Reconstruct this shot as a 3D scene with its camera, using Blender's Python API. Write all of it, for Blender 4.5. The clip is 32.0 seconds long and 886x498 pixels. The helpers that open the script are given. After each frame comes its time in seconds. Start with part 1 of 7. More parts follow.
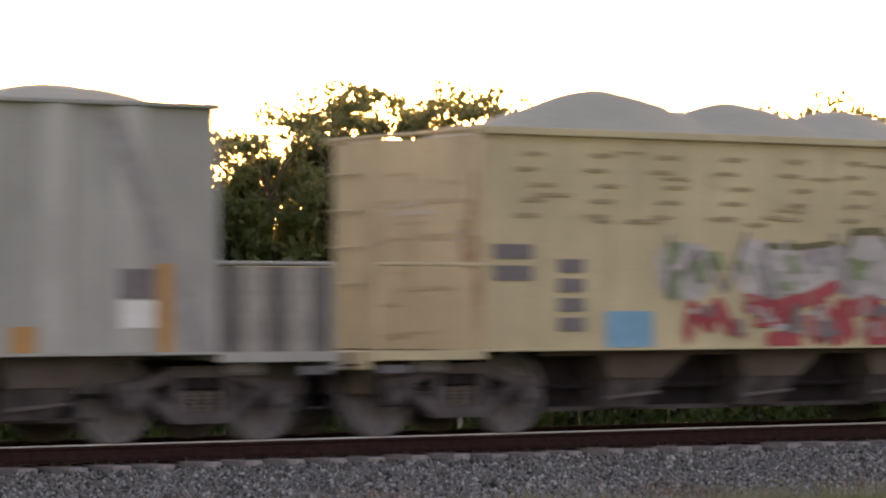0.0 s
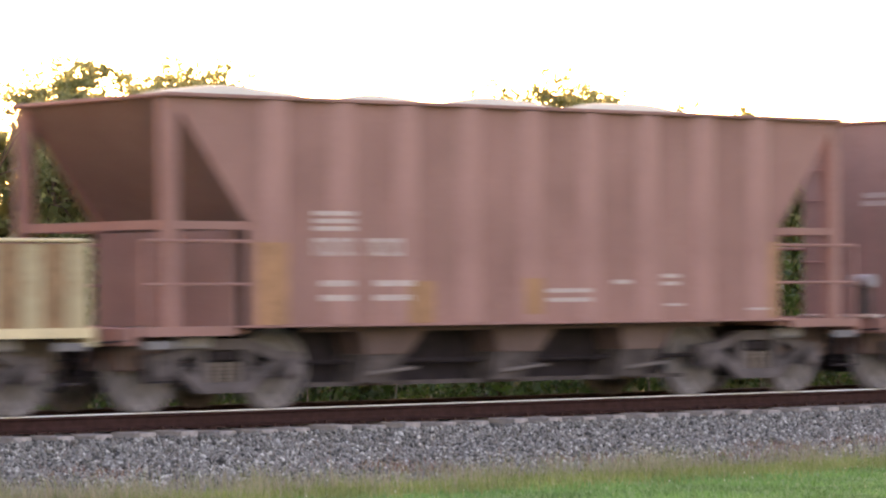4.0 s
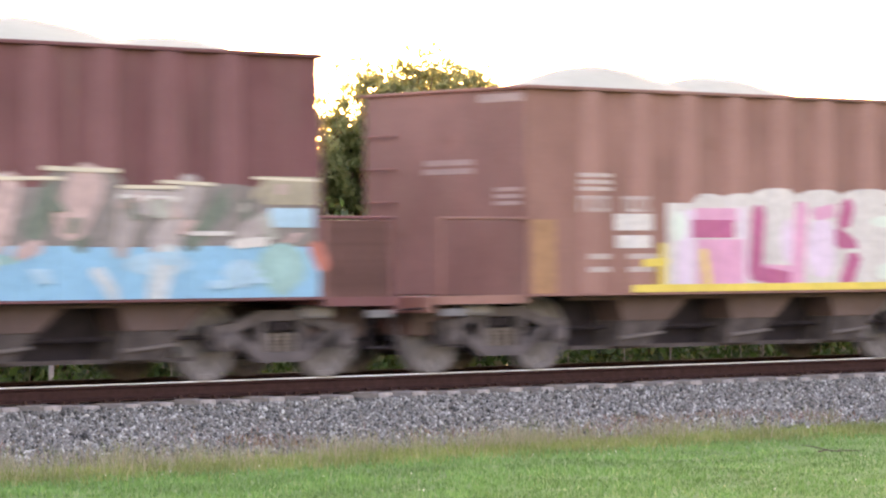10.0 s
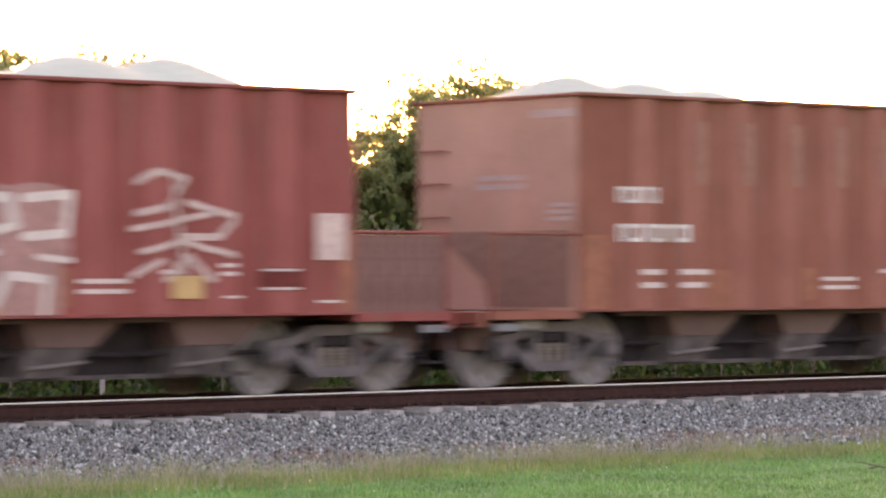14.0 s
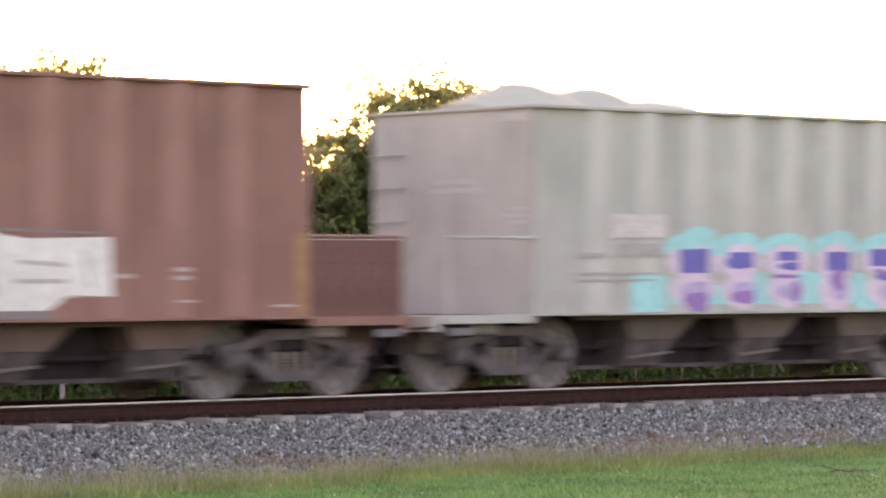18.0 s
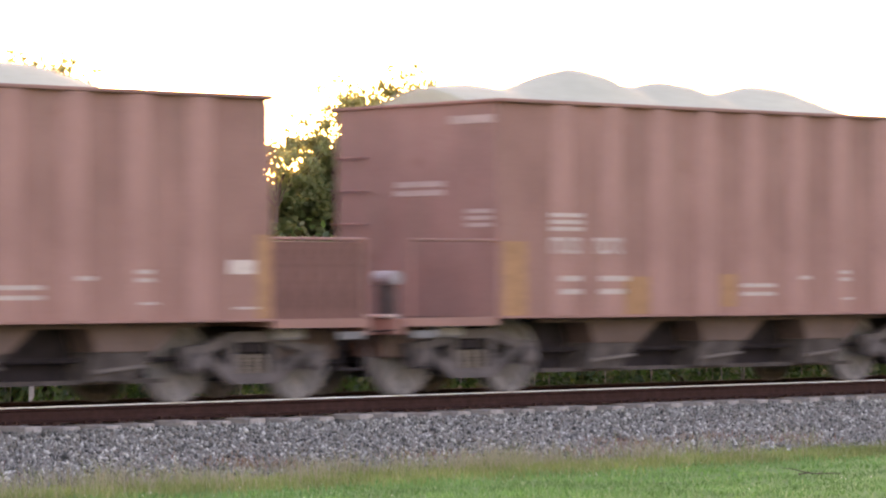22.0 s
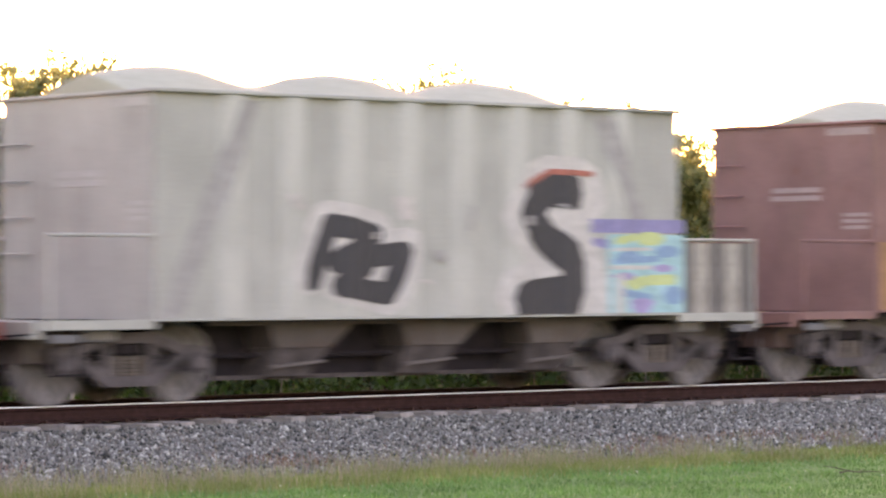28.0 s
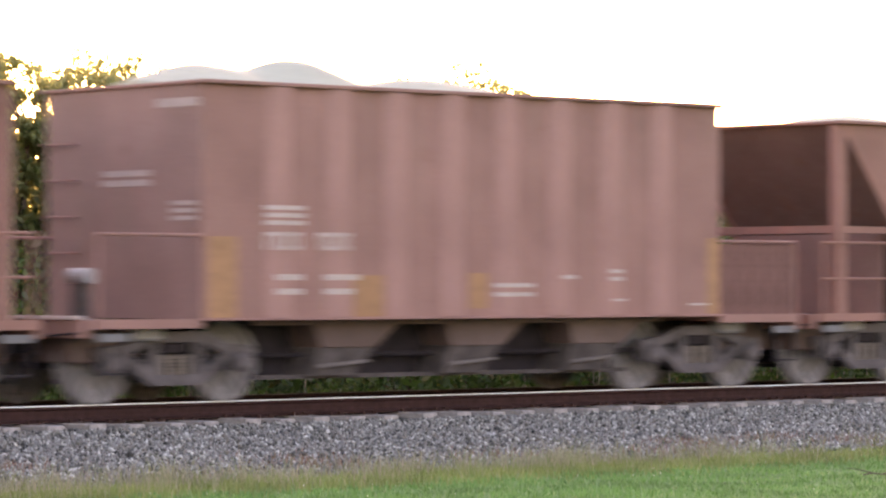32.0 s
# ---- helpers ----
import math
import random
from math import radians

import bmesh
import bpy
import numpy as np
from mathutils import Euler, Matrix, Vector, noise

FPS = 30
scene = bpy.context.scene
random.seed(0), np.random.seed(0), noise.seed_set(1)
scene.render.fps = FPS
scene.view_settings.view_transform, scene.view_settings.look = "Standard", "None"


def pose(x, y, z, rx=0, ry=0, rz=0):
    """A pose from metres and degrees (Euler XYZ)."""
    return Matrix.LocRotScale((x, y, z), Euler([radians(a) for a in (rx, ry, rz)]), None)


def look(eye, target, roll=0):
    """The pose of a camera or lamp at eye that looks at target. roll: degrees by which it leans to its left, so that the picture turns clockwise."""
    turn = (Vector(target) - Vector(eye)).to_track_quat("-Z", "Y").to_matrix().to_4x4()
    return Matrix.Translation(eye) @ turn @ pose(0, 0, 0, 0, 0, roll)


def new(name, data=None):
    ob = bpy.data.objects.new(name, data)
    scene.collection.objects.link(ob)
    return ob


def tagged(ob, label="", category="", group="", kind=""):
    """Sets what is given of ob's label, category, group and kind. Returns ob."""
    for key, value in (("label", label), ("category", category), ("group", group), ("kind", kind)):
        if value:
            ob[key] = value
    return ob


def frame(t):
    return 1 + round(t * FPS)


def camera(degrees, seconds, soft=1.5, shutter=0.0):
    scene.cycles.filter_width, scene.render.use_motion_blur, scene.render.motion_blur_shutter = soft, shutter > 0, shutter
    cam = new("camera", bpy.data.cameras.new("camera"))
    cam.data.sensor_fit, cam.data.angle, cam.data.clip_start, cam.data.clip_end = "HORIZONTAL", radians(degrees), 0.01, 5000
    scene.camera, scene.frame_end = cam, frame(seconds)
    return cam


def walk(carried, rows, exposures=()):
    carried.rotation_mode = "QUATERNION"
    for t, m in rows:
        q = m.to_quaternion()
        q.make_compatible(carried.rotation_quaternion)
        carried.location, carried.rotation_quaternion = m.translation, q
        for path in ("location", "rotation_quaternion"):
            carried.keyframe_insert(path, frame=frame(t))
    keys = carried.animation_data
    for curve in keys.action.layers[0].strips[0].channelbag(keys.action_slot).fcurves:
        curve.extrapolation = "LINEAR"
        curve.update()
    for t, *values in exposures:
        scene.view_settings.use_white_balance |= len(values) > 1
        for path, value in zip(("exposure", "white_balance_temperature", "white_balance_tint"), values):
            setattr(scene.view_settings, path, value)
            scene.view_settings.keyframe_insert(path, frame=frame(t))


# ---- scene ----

# ---- camera: held by hand at one place, turning a little ----
EYE = (0.0, -31.265, 1.317)
cam = camera(15.0, 32.0, soft=2.2, shutter=0.46)
EXPOSURES = [(0.0, 1.84), (1.0, 2.16), (2.0, 2.96), (3.0, 3.06), (5.0, 3.16), (6.0, 3.26), (7.0, 3.31), (8.0, 3.36), (9.0, 2.96), (10.0, 3.45), (11.0, 3.44), (12.0, 3.58), (13.0, 2.71), (14.0, 3.20), (15.5, 3.16), (17.0, 3.18), (18.0, 2.96), (19.0, 2.80), (20.0, 3.01), (21.0, 3.21), (22.0, 3.14), (23.0, 3.18), (24.0, 2.76), (25.0, 2.91), (26.0, 3.11), (29.0, 2.88), (30.0, 2.60), (31.0, 2.98), (32.0, 3.21)]
walk(cam, [
    (0.0, pose(*EYE, 91.133, 0.190, -35.035)),
    (0.5, pose(*EYE, 91.101, 0.242, -35.137)),
    (1.0, pose(*EYE, 90.974, 0.204, -36.766)),
    (1.5, pose(*EYE, 90.884, 0.293, -37.756)),
    (2.0, pose(*EYE, 90.816, 0.306, -38.217)),
    (2.5, pose(*EYE, 90.813, 0.271, -38.699)),
    (4.5, pose(*EYE, 90.639, 0.294, -40.124)),
    (5.0, pose(*EYE, 90.559, 0.283, -40.685)),
    (5.5, pose(*EYE, 90.506, 0.341, -40.979)),
    (6.0, pose(*EYE, 90.493, 0.264, -41.432)),
    (6.5, pose(*EYE, 90.482, 0.262, -41.592)),
    (7.0, pose(*EYE, 90.472, 0.359, -41.686)),
    (7.5, pose(*EYE, 90.382, 0.318, -41.842)),
    (8.0, pose(*EYE, 90.300, 0.279, -42.010)),
    (8.5, pose(*EYE, 90.294, 0.344, -42.058)),
    (9.0, pose(*EYE, 90.296, 0.268, -42.008)),
    (9.5, pose(*EYE, 90.284, 0.394, -41.969)),
    (10.0, pose(*EYE, 90.264, 0.330, -41.973)),
    (10.5, pose(*EYE, 90.235, 0.312, -41.866)),
    (11.0, pose(*EYE, 90.252, 0.356, -41.743)),
    (11.5, pose(*EYE, 90.348, 0.268, -41.472)),
    (12.0, pose(*EYE, 90.402, 0.237, -41.166)),
    (12.5, pose(*EYE, 90.434, 0.242, -41.092)),
    (13.0, pose(*EYE, 90.484, 0.179, -41.100)),
    (13.5, pose(*EYE, 90.516, 0.194, -41.104)),
    (14.0, pose(*EYE, 90.526, 0.191, -41.105)),
    (14.5, pose(*EYE, 90.541, 0.190, -40.974)),
    (16.5, pose(*EYE, 90.569, 0.168, -40.973)),
    (17.0, pose(*EYE, 90.579, 0.241, -41.099)),
    (17.5, pose(*EYE, 90.609, 0.240, -41.445)),
    (18.0, pose(*EYE, 90.593, 0.222, -41.779)),
    (18.5, pose(*EYE, 90.606, 0.218, -42.128)),
    (19.0, pose(*EYE, 90.604, 0.180, -42.378)),
    (19.5, pose(*EYE, 90.617, 0.164, -42.440)),
    (20.0, pose(*EYE, 90.618, 0.231, -42.431)),
    (20.5, pose(*EYE, 90.620, 0.249, -42.371)),
    (21.0, pose(*EYE, 90.634, 0.223, -42.355)),
    (21.5, pose(*EYE, 90.635, 0.207, -42.286)),
    (22.0, pose(*EYE, 90.633, 0.186, -42.295)),
    (22.5, pose(*EYE, 90.647, 0.168, -42.628)),
    (23.0, pose(*EYE, 90.628, 0.257, -42.847)),
    (23.5, pose(*EYE, 90.624, 0.202, -42.784)),
    (24.0, pose(*EYE, 90.639, 0.203, -42.644)),
    (24.5, pose(*EYE, 90.636, 0.197, -42.878)),
    (25.0, pose(*EYE, 90.623, 0.205, -43.059)),
    (25.5, pose(*EYE, 90.645, 0.200, -43.424)),
    (26.0, pose(*EYE, 90.621, 0.295, -43.497)),
    (26.5, pose(*EYE, 90.620, 0.227, -43.284)),
    (28.5, pose(*EYE, 90.605, 0.245, -41.192)),
    (29.0, pose(*EYE, 90.609, 0.241, -41.054)),
    (29.5, pose(*EYE, 90.619, 0.219, -41.127)),
    (30.0, pose(*EYE, 90.618, 0.214, -41.319)),
    (30.5, pose(*EYE, 90.616, 0.195, -41.240)),
    (31.0, pose(*EYE, 90.638, 0.119, -41.280)),
    (31.5, pose(*EYE, 90.639, 0.094, -41.292)),
    (32.0, pose(*EYE, 90.614, 0.016, -41.197)),
], exposures=[(t, e, 8000, 42) for t, e in EXPOSURES])

# ---- world and sun: low sun behind the trees across the track ----
SUN_AZ, SUN_EL = 52.0, 7.0          # degrees from +X towards +Y, and above the horizon
world = bpy.data.worlds.new("evening_sky")
scene.world = world
world.use_nodes = True
wn = world.node_tree.nodes
sky = wn.new("ShaderNodeTexSky")
sky.sky_type = "NISHITA"
sky.sun_disc = False
sky.sun_elevation = radians(SUN_EL)
sky.sun_rotation = radians(90 - SUN_AZ)
sky.air_density, sky.dust_density, sky.ozone_density = 1.0, 2.2, 1.0
wn["Background"].inputs["Strength"].default_value = 0.15
world.node_tree.links.new(sky.outputs["Color"], wn["Background"].inputs["Color"])
sun = new("sun", bpy.data.lights.new("sun", "SUN"))
sun.data.energy, sun.data.angle, sun.data.color = 1.7, radians(0.6), (1.0, 0.72, 0.42)
ca, sa, ce, se = (math.cos(radians(SUN_AZ)), math.sin(radians(SUN_AZ)), math.cos(radians(SUN_EL)), math.sin(radians(SUN_EL)))
sun.matrix_world = look((60 * ca * ce, 60 * sa * ce, 60 * se), (0, 0, 0))


# ---- materials ----
def node_mat(name):
    m = bpy.data.materials.new(name)
    m.use_nodes = True
    nt = m.node_tree
    return m, nt, nt.nodes["Principled BSDF"]


def add(nt, kind, **kw):
    n = nt.nodes.new(kind)
    for k, v in kw.items():
        n.inputs[k].default_value = v
    return n


def mapped(nt, scale, space="Object"):
    co = nt.nodes.new("ShaderNodeTexCoord")
    mp = nt.nodes.new("ShaderNodeMapping")
    mp.inputs["Scale"].default_value = scale
    nt.links.new(co.outputs[space], mp.inputs["Vector"])
    return mp.outputs["Vector"]


def ramp(nt, fac, stops):
    r = nt.nodes.new("ShaderNodeValToRGB")
    els = r.color_ramp.elements
    while len(els) < len(stops):
        els.new(0.5)
    for e, (p, c) in zip(els, stops):
        e.position = p
        e.color = (*c, 1) if len(c) == 3 else c
    nt.links.new(fac, r.inputs["Fac"])
    return r.outputs["Color"]


def mix(nt, fac, a, b, mode="MIX"):
    m = nt.nodes.new("ShaderNodeMix")
    m.data_type, m.blend_type = "RGBA", mode
    for sock, val in ((m.inputs[0], fac), (m.inputs[6], a), (m.inputs[7], b)):
        if isinstance(val, (int, float)):
            sock.default_value = val
        elif isinstance(val, tuple):
            sock.default_value = (*val, 1)
        else:
            nt.links.new(val, sock)
    return m.outputs[2]


def noise_out(nt, vec, scale, detail=4.0, rough=0.6):
    n = add(nt, "ShaderNodeTexNoise", Scale=scale, Detail=detail, Roughness=rough)
    if vec is not None:
        nt.links.new(vec, n.inputs["Vector"])
    return n.outputs["Fac"]


def bump(nt, bsdf, height, strength, distance):
    b = add(nt, "ShaderNodeBump", Strength=strength, Distance=distance)
    nt.links.new(height, b.inputs["Height"])
    nt.links.new(b.outputs["Normal"], bsdf.inputs["Normal"])


PAINTS = {}


def paint(name, color, rust=0.25, streak=0.35, rough=0.62, dirt=(0.20, 0.155, 0.125), seed=0.0, rust_color=(0.16, 0.065, 0.03), course=0.0):
    """Weathered freight-car paint: fading in broad patches, rain streaks down the sheet, rust blooms and fine grain."""
    if name in PAINTS:
        return PAINTS[name]
    m, nt, b = node_mat(name)
    v = mapped(nt, (1, 1, 1))
    vs = mapped(nt, (5.0, 5.0, 0.35))
    big = noise_out(nt, v, 0.7 + 0.01 * seed, 3)
    fine = noise_out(nt, v, 26, 5)
    strk = noise_out(nt, vs, 2.2, 4)
    faded = tuple(min(0.9, c * 1.22 + 0.010) for c in color)
    dark = tuple(c * 0.74 for c in color)
    c1 = mix(nt, ramp(nt, big, [(0.32, (0, 0, 0)), (0.68, (1, 1, 1))]), dark, faded)
    c1 = mix(nt, 0.45, c1, color)
    c2 = mix(nt, ramp(nt, strk, [(0.52, (0, 0, 0)), (0.78, (streak,) * 3)]), c1, dirt)
    rusty = ramp(nt, noise_out(nt, v, 2.6, 7, 0.72), [(0.60 - 0.12 * rust, (0, 0, 0)), (0.74 - 0.10 * rust, (rust * 1.6,) * 3)])
    c3 = mix(nt, rusty, c2, rust_color)
    if course:
        lie = mapped(nt, (0.22, 0.22, 4.2))
        c3 = mix(nt, ramp(nt, noise_out(nt, lie, 2.4, 5, 0.65), [(0.42, (0, 0, 0)), (0.62, (course,) * 3)]), c3, (0.27, 0.135, 0.075))
        c3 = mix(nt, ramp(nt, noise_out(nt, lie, 5.1, 4, 0.6), [(0.52, (0, 0, 0)), (0.72, (course * 0.8,) * 3)]), c3, (0.15, 0.075, 0.05))
    c4 = mix(nt, ramp(nt, fine, [(0.35, (0.82,) * 3), (0.7, (1.06,) * 3)]), (0, 0, 0), c3)
    c5 = mix(nt, 0.5, c3, c4)
    nt.links.new(c5, b.inputs["Base Color"])
    b.inputs["Roughness"].default_value = rough
    b.inputs["Specular IOR Level"].default_value = 0.18
    bump(nt, b, noise_out(nt, v, 5.0, 4), 0.25, 0.02)
    PAINTS[name] = m
    return m


def plain(name, color, var=0.3, scale=8.0, rough=0.8, metal=0.0, bumps=0.3, dist=0.01):
    if name in PAINTS:
        return PAINTS[name]
    m, nt, b = node_mat(name)
    v = mapped(nt, (1, 1, 1))
    lo, hi = tuple(c * (1 - var) for c in color), tuple(min(1, c * (1 + var)) for c in color)
    c = mix(nt, ramp(nt, noise_out(nt, v, scale, 5), [(0.3, (0, 0, 0)), (0.7, (1, 1, 1))]), lo, hi)
    c = mix(nt, ramp(nt, noise_out(nt, v, scale * 0.13, 3), [(0.35, (0, 0, 0)), (0.65, (0.5,) * 3)]), c, tuple(x * 0.8 for x in color))
    nt.links.new(c, b.inputs["Base Color"])
    b.inputs["Roughness"].default_value, b.inputs["Metallic"].default_value = rough, metal
    b.inputs["Specular IOR Level"].default_value = 0.12 if rough > 0.72 else 0.4
    bump(nt, b, noise_out(nt, v, scale * 2, 4), bumps, dist)
    PAINTS[name] = m
    return m


def stone_mat(name, colors, scale=3.0):
    """Crushed rock; every stone takes its own tone."""
    m, nt, b = node_mat(name)
    g = nt.nodes.new("ShaderNodeNewGeometry")
    v = mapped(nt, (1, 1, 1))
    c = ramp(nt, g.outputs["Random Per Island"], [(i / (len(colors) - 1), k) for i, k in enumerate(colors)])
    c = mix(nt, ramp(nt, noise_out(nt, v, 40, 4), [(0.3, (0.75,) * 3), (0.7, (1.15,) * 3)]), (0, 0, 0), c)
    nt.links.new(c, b.inputs["Base Color"])
    b.inputs["Roughness"].default_value = 0.9
    bump(nt, b, noise_out(nt, v, 60, 4), 0.4, 0.01)
    return m


def bed_mat(name, lo, hi, cell=22.0):
    """Small stones too fine to build: cells with dark joints."""
    m, nt, b = node_mat(name)
    v = mapped(nt, (1, 1, 1))
    vo = add(nt, "ShaderNodeTexVoronoi", Scale=cell)
    nt.links.new(v, vo.inputs["Vector"])
    tone = mix(nt, vo.outputs["Color"], lo, hi)
    sep = nt.nodes.new("ShaderNodeSeparateColor")
    nt.links.new(vo.outputs["Color"], sep.inputs["Color"])
    tone = mix(nt, sep.outputs["Red"], lo, hi)
    joint = ramp(nt, vo.outputs["Distance"], [(0.25, (1, 1, 1)), (0.7, (0.35,) * 3)])
    c = mix(nt, 1.0, tone, joint, "MULTIPLY")
    c = mix(nt, ramp(nt, noise_out(nt, v, 0.8, 4), [(0.4, (0, 0, 0)), (0.75, (0.5,) * 3)]), c, tuple(x * 0.6 for x in lo))
    nt.links.new(c, b.inputs["Base Color"])
    b.inputs["Roughness"].default_value = 0.95
    bump(nt, b, joint, 0.8, 0.04)
    return m


def leaf_mat(name, stops, through_color, amount=0.45, patchy=0.0):
    m, nt, b = node_mat(name)
    g = nt.nodes.new("ShaderNodeNewGeometry")
    c = ramp(nt, g.outputs["Random Per Island"], stops)
    if patchy:
        v = mapped(nt, (1, 1, 1))
        c = mix(nt, 1.0, c, ramp(nt, noise_out(nt, v, 1.1, 5, 0.65), [(0.34, (1 - patchy,) * 3), (0.66, (1 + patchy * 0.35, 1 + patchy * 0.4, 1.0))]), "MULTIPLY")
    nt.links.new(c, b.inputs["Base Color"])
    b.inputs["Roughness"].default_value = 0.55
    b.inputs["Specular IOR Level"].default_value = 0.3
    tr = nt.nodes.new("ShaderNodeBsdfTranslucent")
    nt.links.new(mix(nt, 0.55, c, through_color), tr.inputs["Color"])
    ms = nt.nodes.new("ShaderNodeMixShader")
    ms.inputs[0].default_value = amount
    nt.links.new(b.outputs[0], ms.inputs[1])
    nt.links.new(tr.outputs[0], ms.inputs[2])
    nt.links.new(ms.outputs[0], nt.nodes["Material Output"].inputs["Surface"])
    return m


M_RAIL = plain("rusty_rail_steel", (0.042, 0.019, 0.018), 0.35, 9, 0.75, 0.0, 0.3)
# near rail head: the sky's glint is put into a near-white matt colour
M_HEAD_GLINT = plain("rail_head_painted_glint", (0.98, 0.98, 0.97), 0.02, 14, 0.35, 0.0, 0.01)
# far rail head: shade under the train is put into a dark colour
M_HEAD_SHADE = plain("rail_head_painted_shade", (0.10, 0.075, 0.07), 0.2, 14, 0.8)
M_TIE = plain("weathered_grey_tie", (0.30, 0.27, 0.265), 0.3, 7, 0.9)
M_PLATE = plain("rusty_tie_plate", (0.062, 0.034, 0.030), 0.3, 12, 0.8)
M_STONE = stone_mat("crushed_granite", [(0.036, 0.035, 0.034), (0.120, 0.117, 0.110), (0.250, 0.246, 0.230), (0.175, 0.150, 0.138), (0.215, 0.213, 0.200), (0.52, 0.51, 0.48)])
M_BED = bed_mat("ballast_bed_rock", (0.043, 0.041, 0.038), (0.18, 0.178, 0.165))
M_DUST = plain("dusty_truck_steel", (0.115, 0.099, 0.105), 0.6, 3.2, 0.85)
# underframe steel kept near black: shade of the gaps is in the colour
M_DARK = plain("shaded_underframe_steel", (0.031, 0.025, 0.029), 0.4, 5, 0.85)
M_WHEEL = plain("wheel_steel", (0.205, 0.188, 0.198), 0.35, 6, 0.7, 0.2)
M_GRAVEL = plain("pale_limestone_load", (0.43, 0.43, 0.355), 0.08, 7, 0.95, 0.0, 0.25, 0.02)
M_SPRING = plain("spring_steel", (0.16, 0.13, 0.12), 0.3, 10, 0.7)
M_WHITE = plain("worn_white_lettering", (0.50, 0.405, 0.385), 0.15, 12, 0.7, 0.0, 0.1)
M_ORANGE = plain("faded_orange_reflector", (0.39, 0.175, 0.055), 0.25, 6, 0.6, 0.0, 0.1)
M_SILVER = plain("pale_grey_casting", (0.27, 0.26, 0.285), 0.15, 9, 0.5)
M_BARK = plain("grey_brown_bark", (0.16, 0.115, 0.085), 0.4, 12, 0.9, 0.0, 0.6, 0.02)
M_LEAF = leaf_mat("shrub_leaves", [(0.0, (0.050, 0.078, 0.034)), (0.5, (0.075, 0.115, 0.045)), (0.8, (0.105, 0.140, 0.058)), (1.0, (0.155, 0.150, 0.075))], (0.66, 0.66, 0.30), 0.6)
M_WEED = leaf_mat("undergrowth_leaves", [(0.0, (0.03, 0.05, 0.02)), (0.45, (0.05, 0.085, 0.028)), (0.75, (0.075, 0.14, 0.03)), (1.0, (0.16, 0.13, 0.08))], (0.2, 0.3, 0.05), 0.3)
M_LAWN = leaf_mat("mown_grass", [(0.0, (0.082, 0.192, 0.055)), (0.5, (0.116, 0.26, 0.072)), (0.85, (0.158, 0.31, 0.095)), (1.0, (0.28, 0.34, 0.17))], (0.18, 0.38, 0.11), 0.25, 0.4)
M_VERGE = leaf_mat("verge_grass_blades", [(0.0, (0.15, 0.19, 0.06)), (0.5, (0.20, 0.25, 0.08)), (0.8, (0.26, 0.27, 0.11)), (1.0, (0.36, 0.31, 0.19))], (0.3, 0.36, 0.12), 0.25, 0.4)
M_DRY = leaf_mat("dry_seeding_grass", [(0.0, (0.27, 0.235, 0.17)), (0.30, (0.38, 0.315, 0.24)), (0.55, (0.37, 0.285, 0.25)), (0.62, (0.18, 0.23, 0.09)), (1.0, (0.22, 0.26, 0.11))], (0.38, 0.32, 0.22), 0.25, 0.3)


def ground_mat():
    m, nt, b = node_mat("grassy_ground")
    v = mapped(nt, (1, 1, 1))
    a = noise_out(nt, v, 0.35, 5)
    f = noise_out(nt, v, 30, 5)
    c = mix(nt, ramp(nt, a, [(0.35, (0, 0, 0)), (0.7, (1, 1, 1))]), (0.095, 0.19, 0.055), (0.135, 0.25, 0.07))
    c = mix(nt, ramp(nt, f, [(0.4, (0, 0, 0)), (0.75, (0.6,) * 3)]), c, (0.05, 0.085, 0.02))
    nt.links.new(c, b.inputs["Base Color"])
    b.inputs["Roughness"].default_value = 0.95
    bump(nt, b, f, 0.7, 0.03)
    return m


M_GROUND = ground_mat()


# ---- mesh helpers ----
def box(bm, x0, x1, y0, y1, z0, z1, bevel=0.0):
    vs = [bm.verts.new((x, y, z)) for x in (x0, x1) for y in (y0, y1) for z in (z0, z1)]
    fs = [bm.faces.new([vs[i] for i in f]) for f in ((0, 1, 3, 2), (4, 6, 7, 5), (0, 4, 5, 1), (2, 3, 7, 6), (0, 2, 6, 4), (1, 5, 7, 3))]
    if bevel:
        es = list({e for f in fs for e in f.edges})
        bmesh.ops.bevel(bm, geom=es, offset=bevel, segments=1, affect="EDGES")
    return bm


def boxes(*specs, bevel=0.0):
    bm = bmesh.new()
    for s in specs:
        box(bm, *s, bevel=bevel)
    return bm


def prism(points, y0, y1, axis="y"):
    """A closed outline of (x, z) points drawn out from y0 to y1 (or (y, z) drawn along x)."""
    bm = bmesh.new()
    put = (lambda a, b, c: (a, c, b)) if axis == "y" else (lambda a, b, c: (c, a, b))
    r0 = [bm.verts.new(put(a, b, y0)) for a, b in points]
    r1 = [bm.verts.new(put(a, b, y1)) for a, b in points]
    n = len(points)
    bm.faces.new(r0)
    bm.faces.new(r1[::-1])
    for i in range(n):
        bm.faces.new((r0[i], r0[(i + 1) % n], r1[(i + 1) % n], r1[i]))
    bmesh.ops.recalc_face_normals(bm, faces=bm.faces)
    return bm


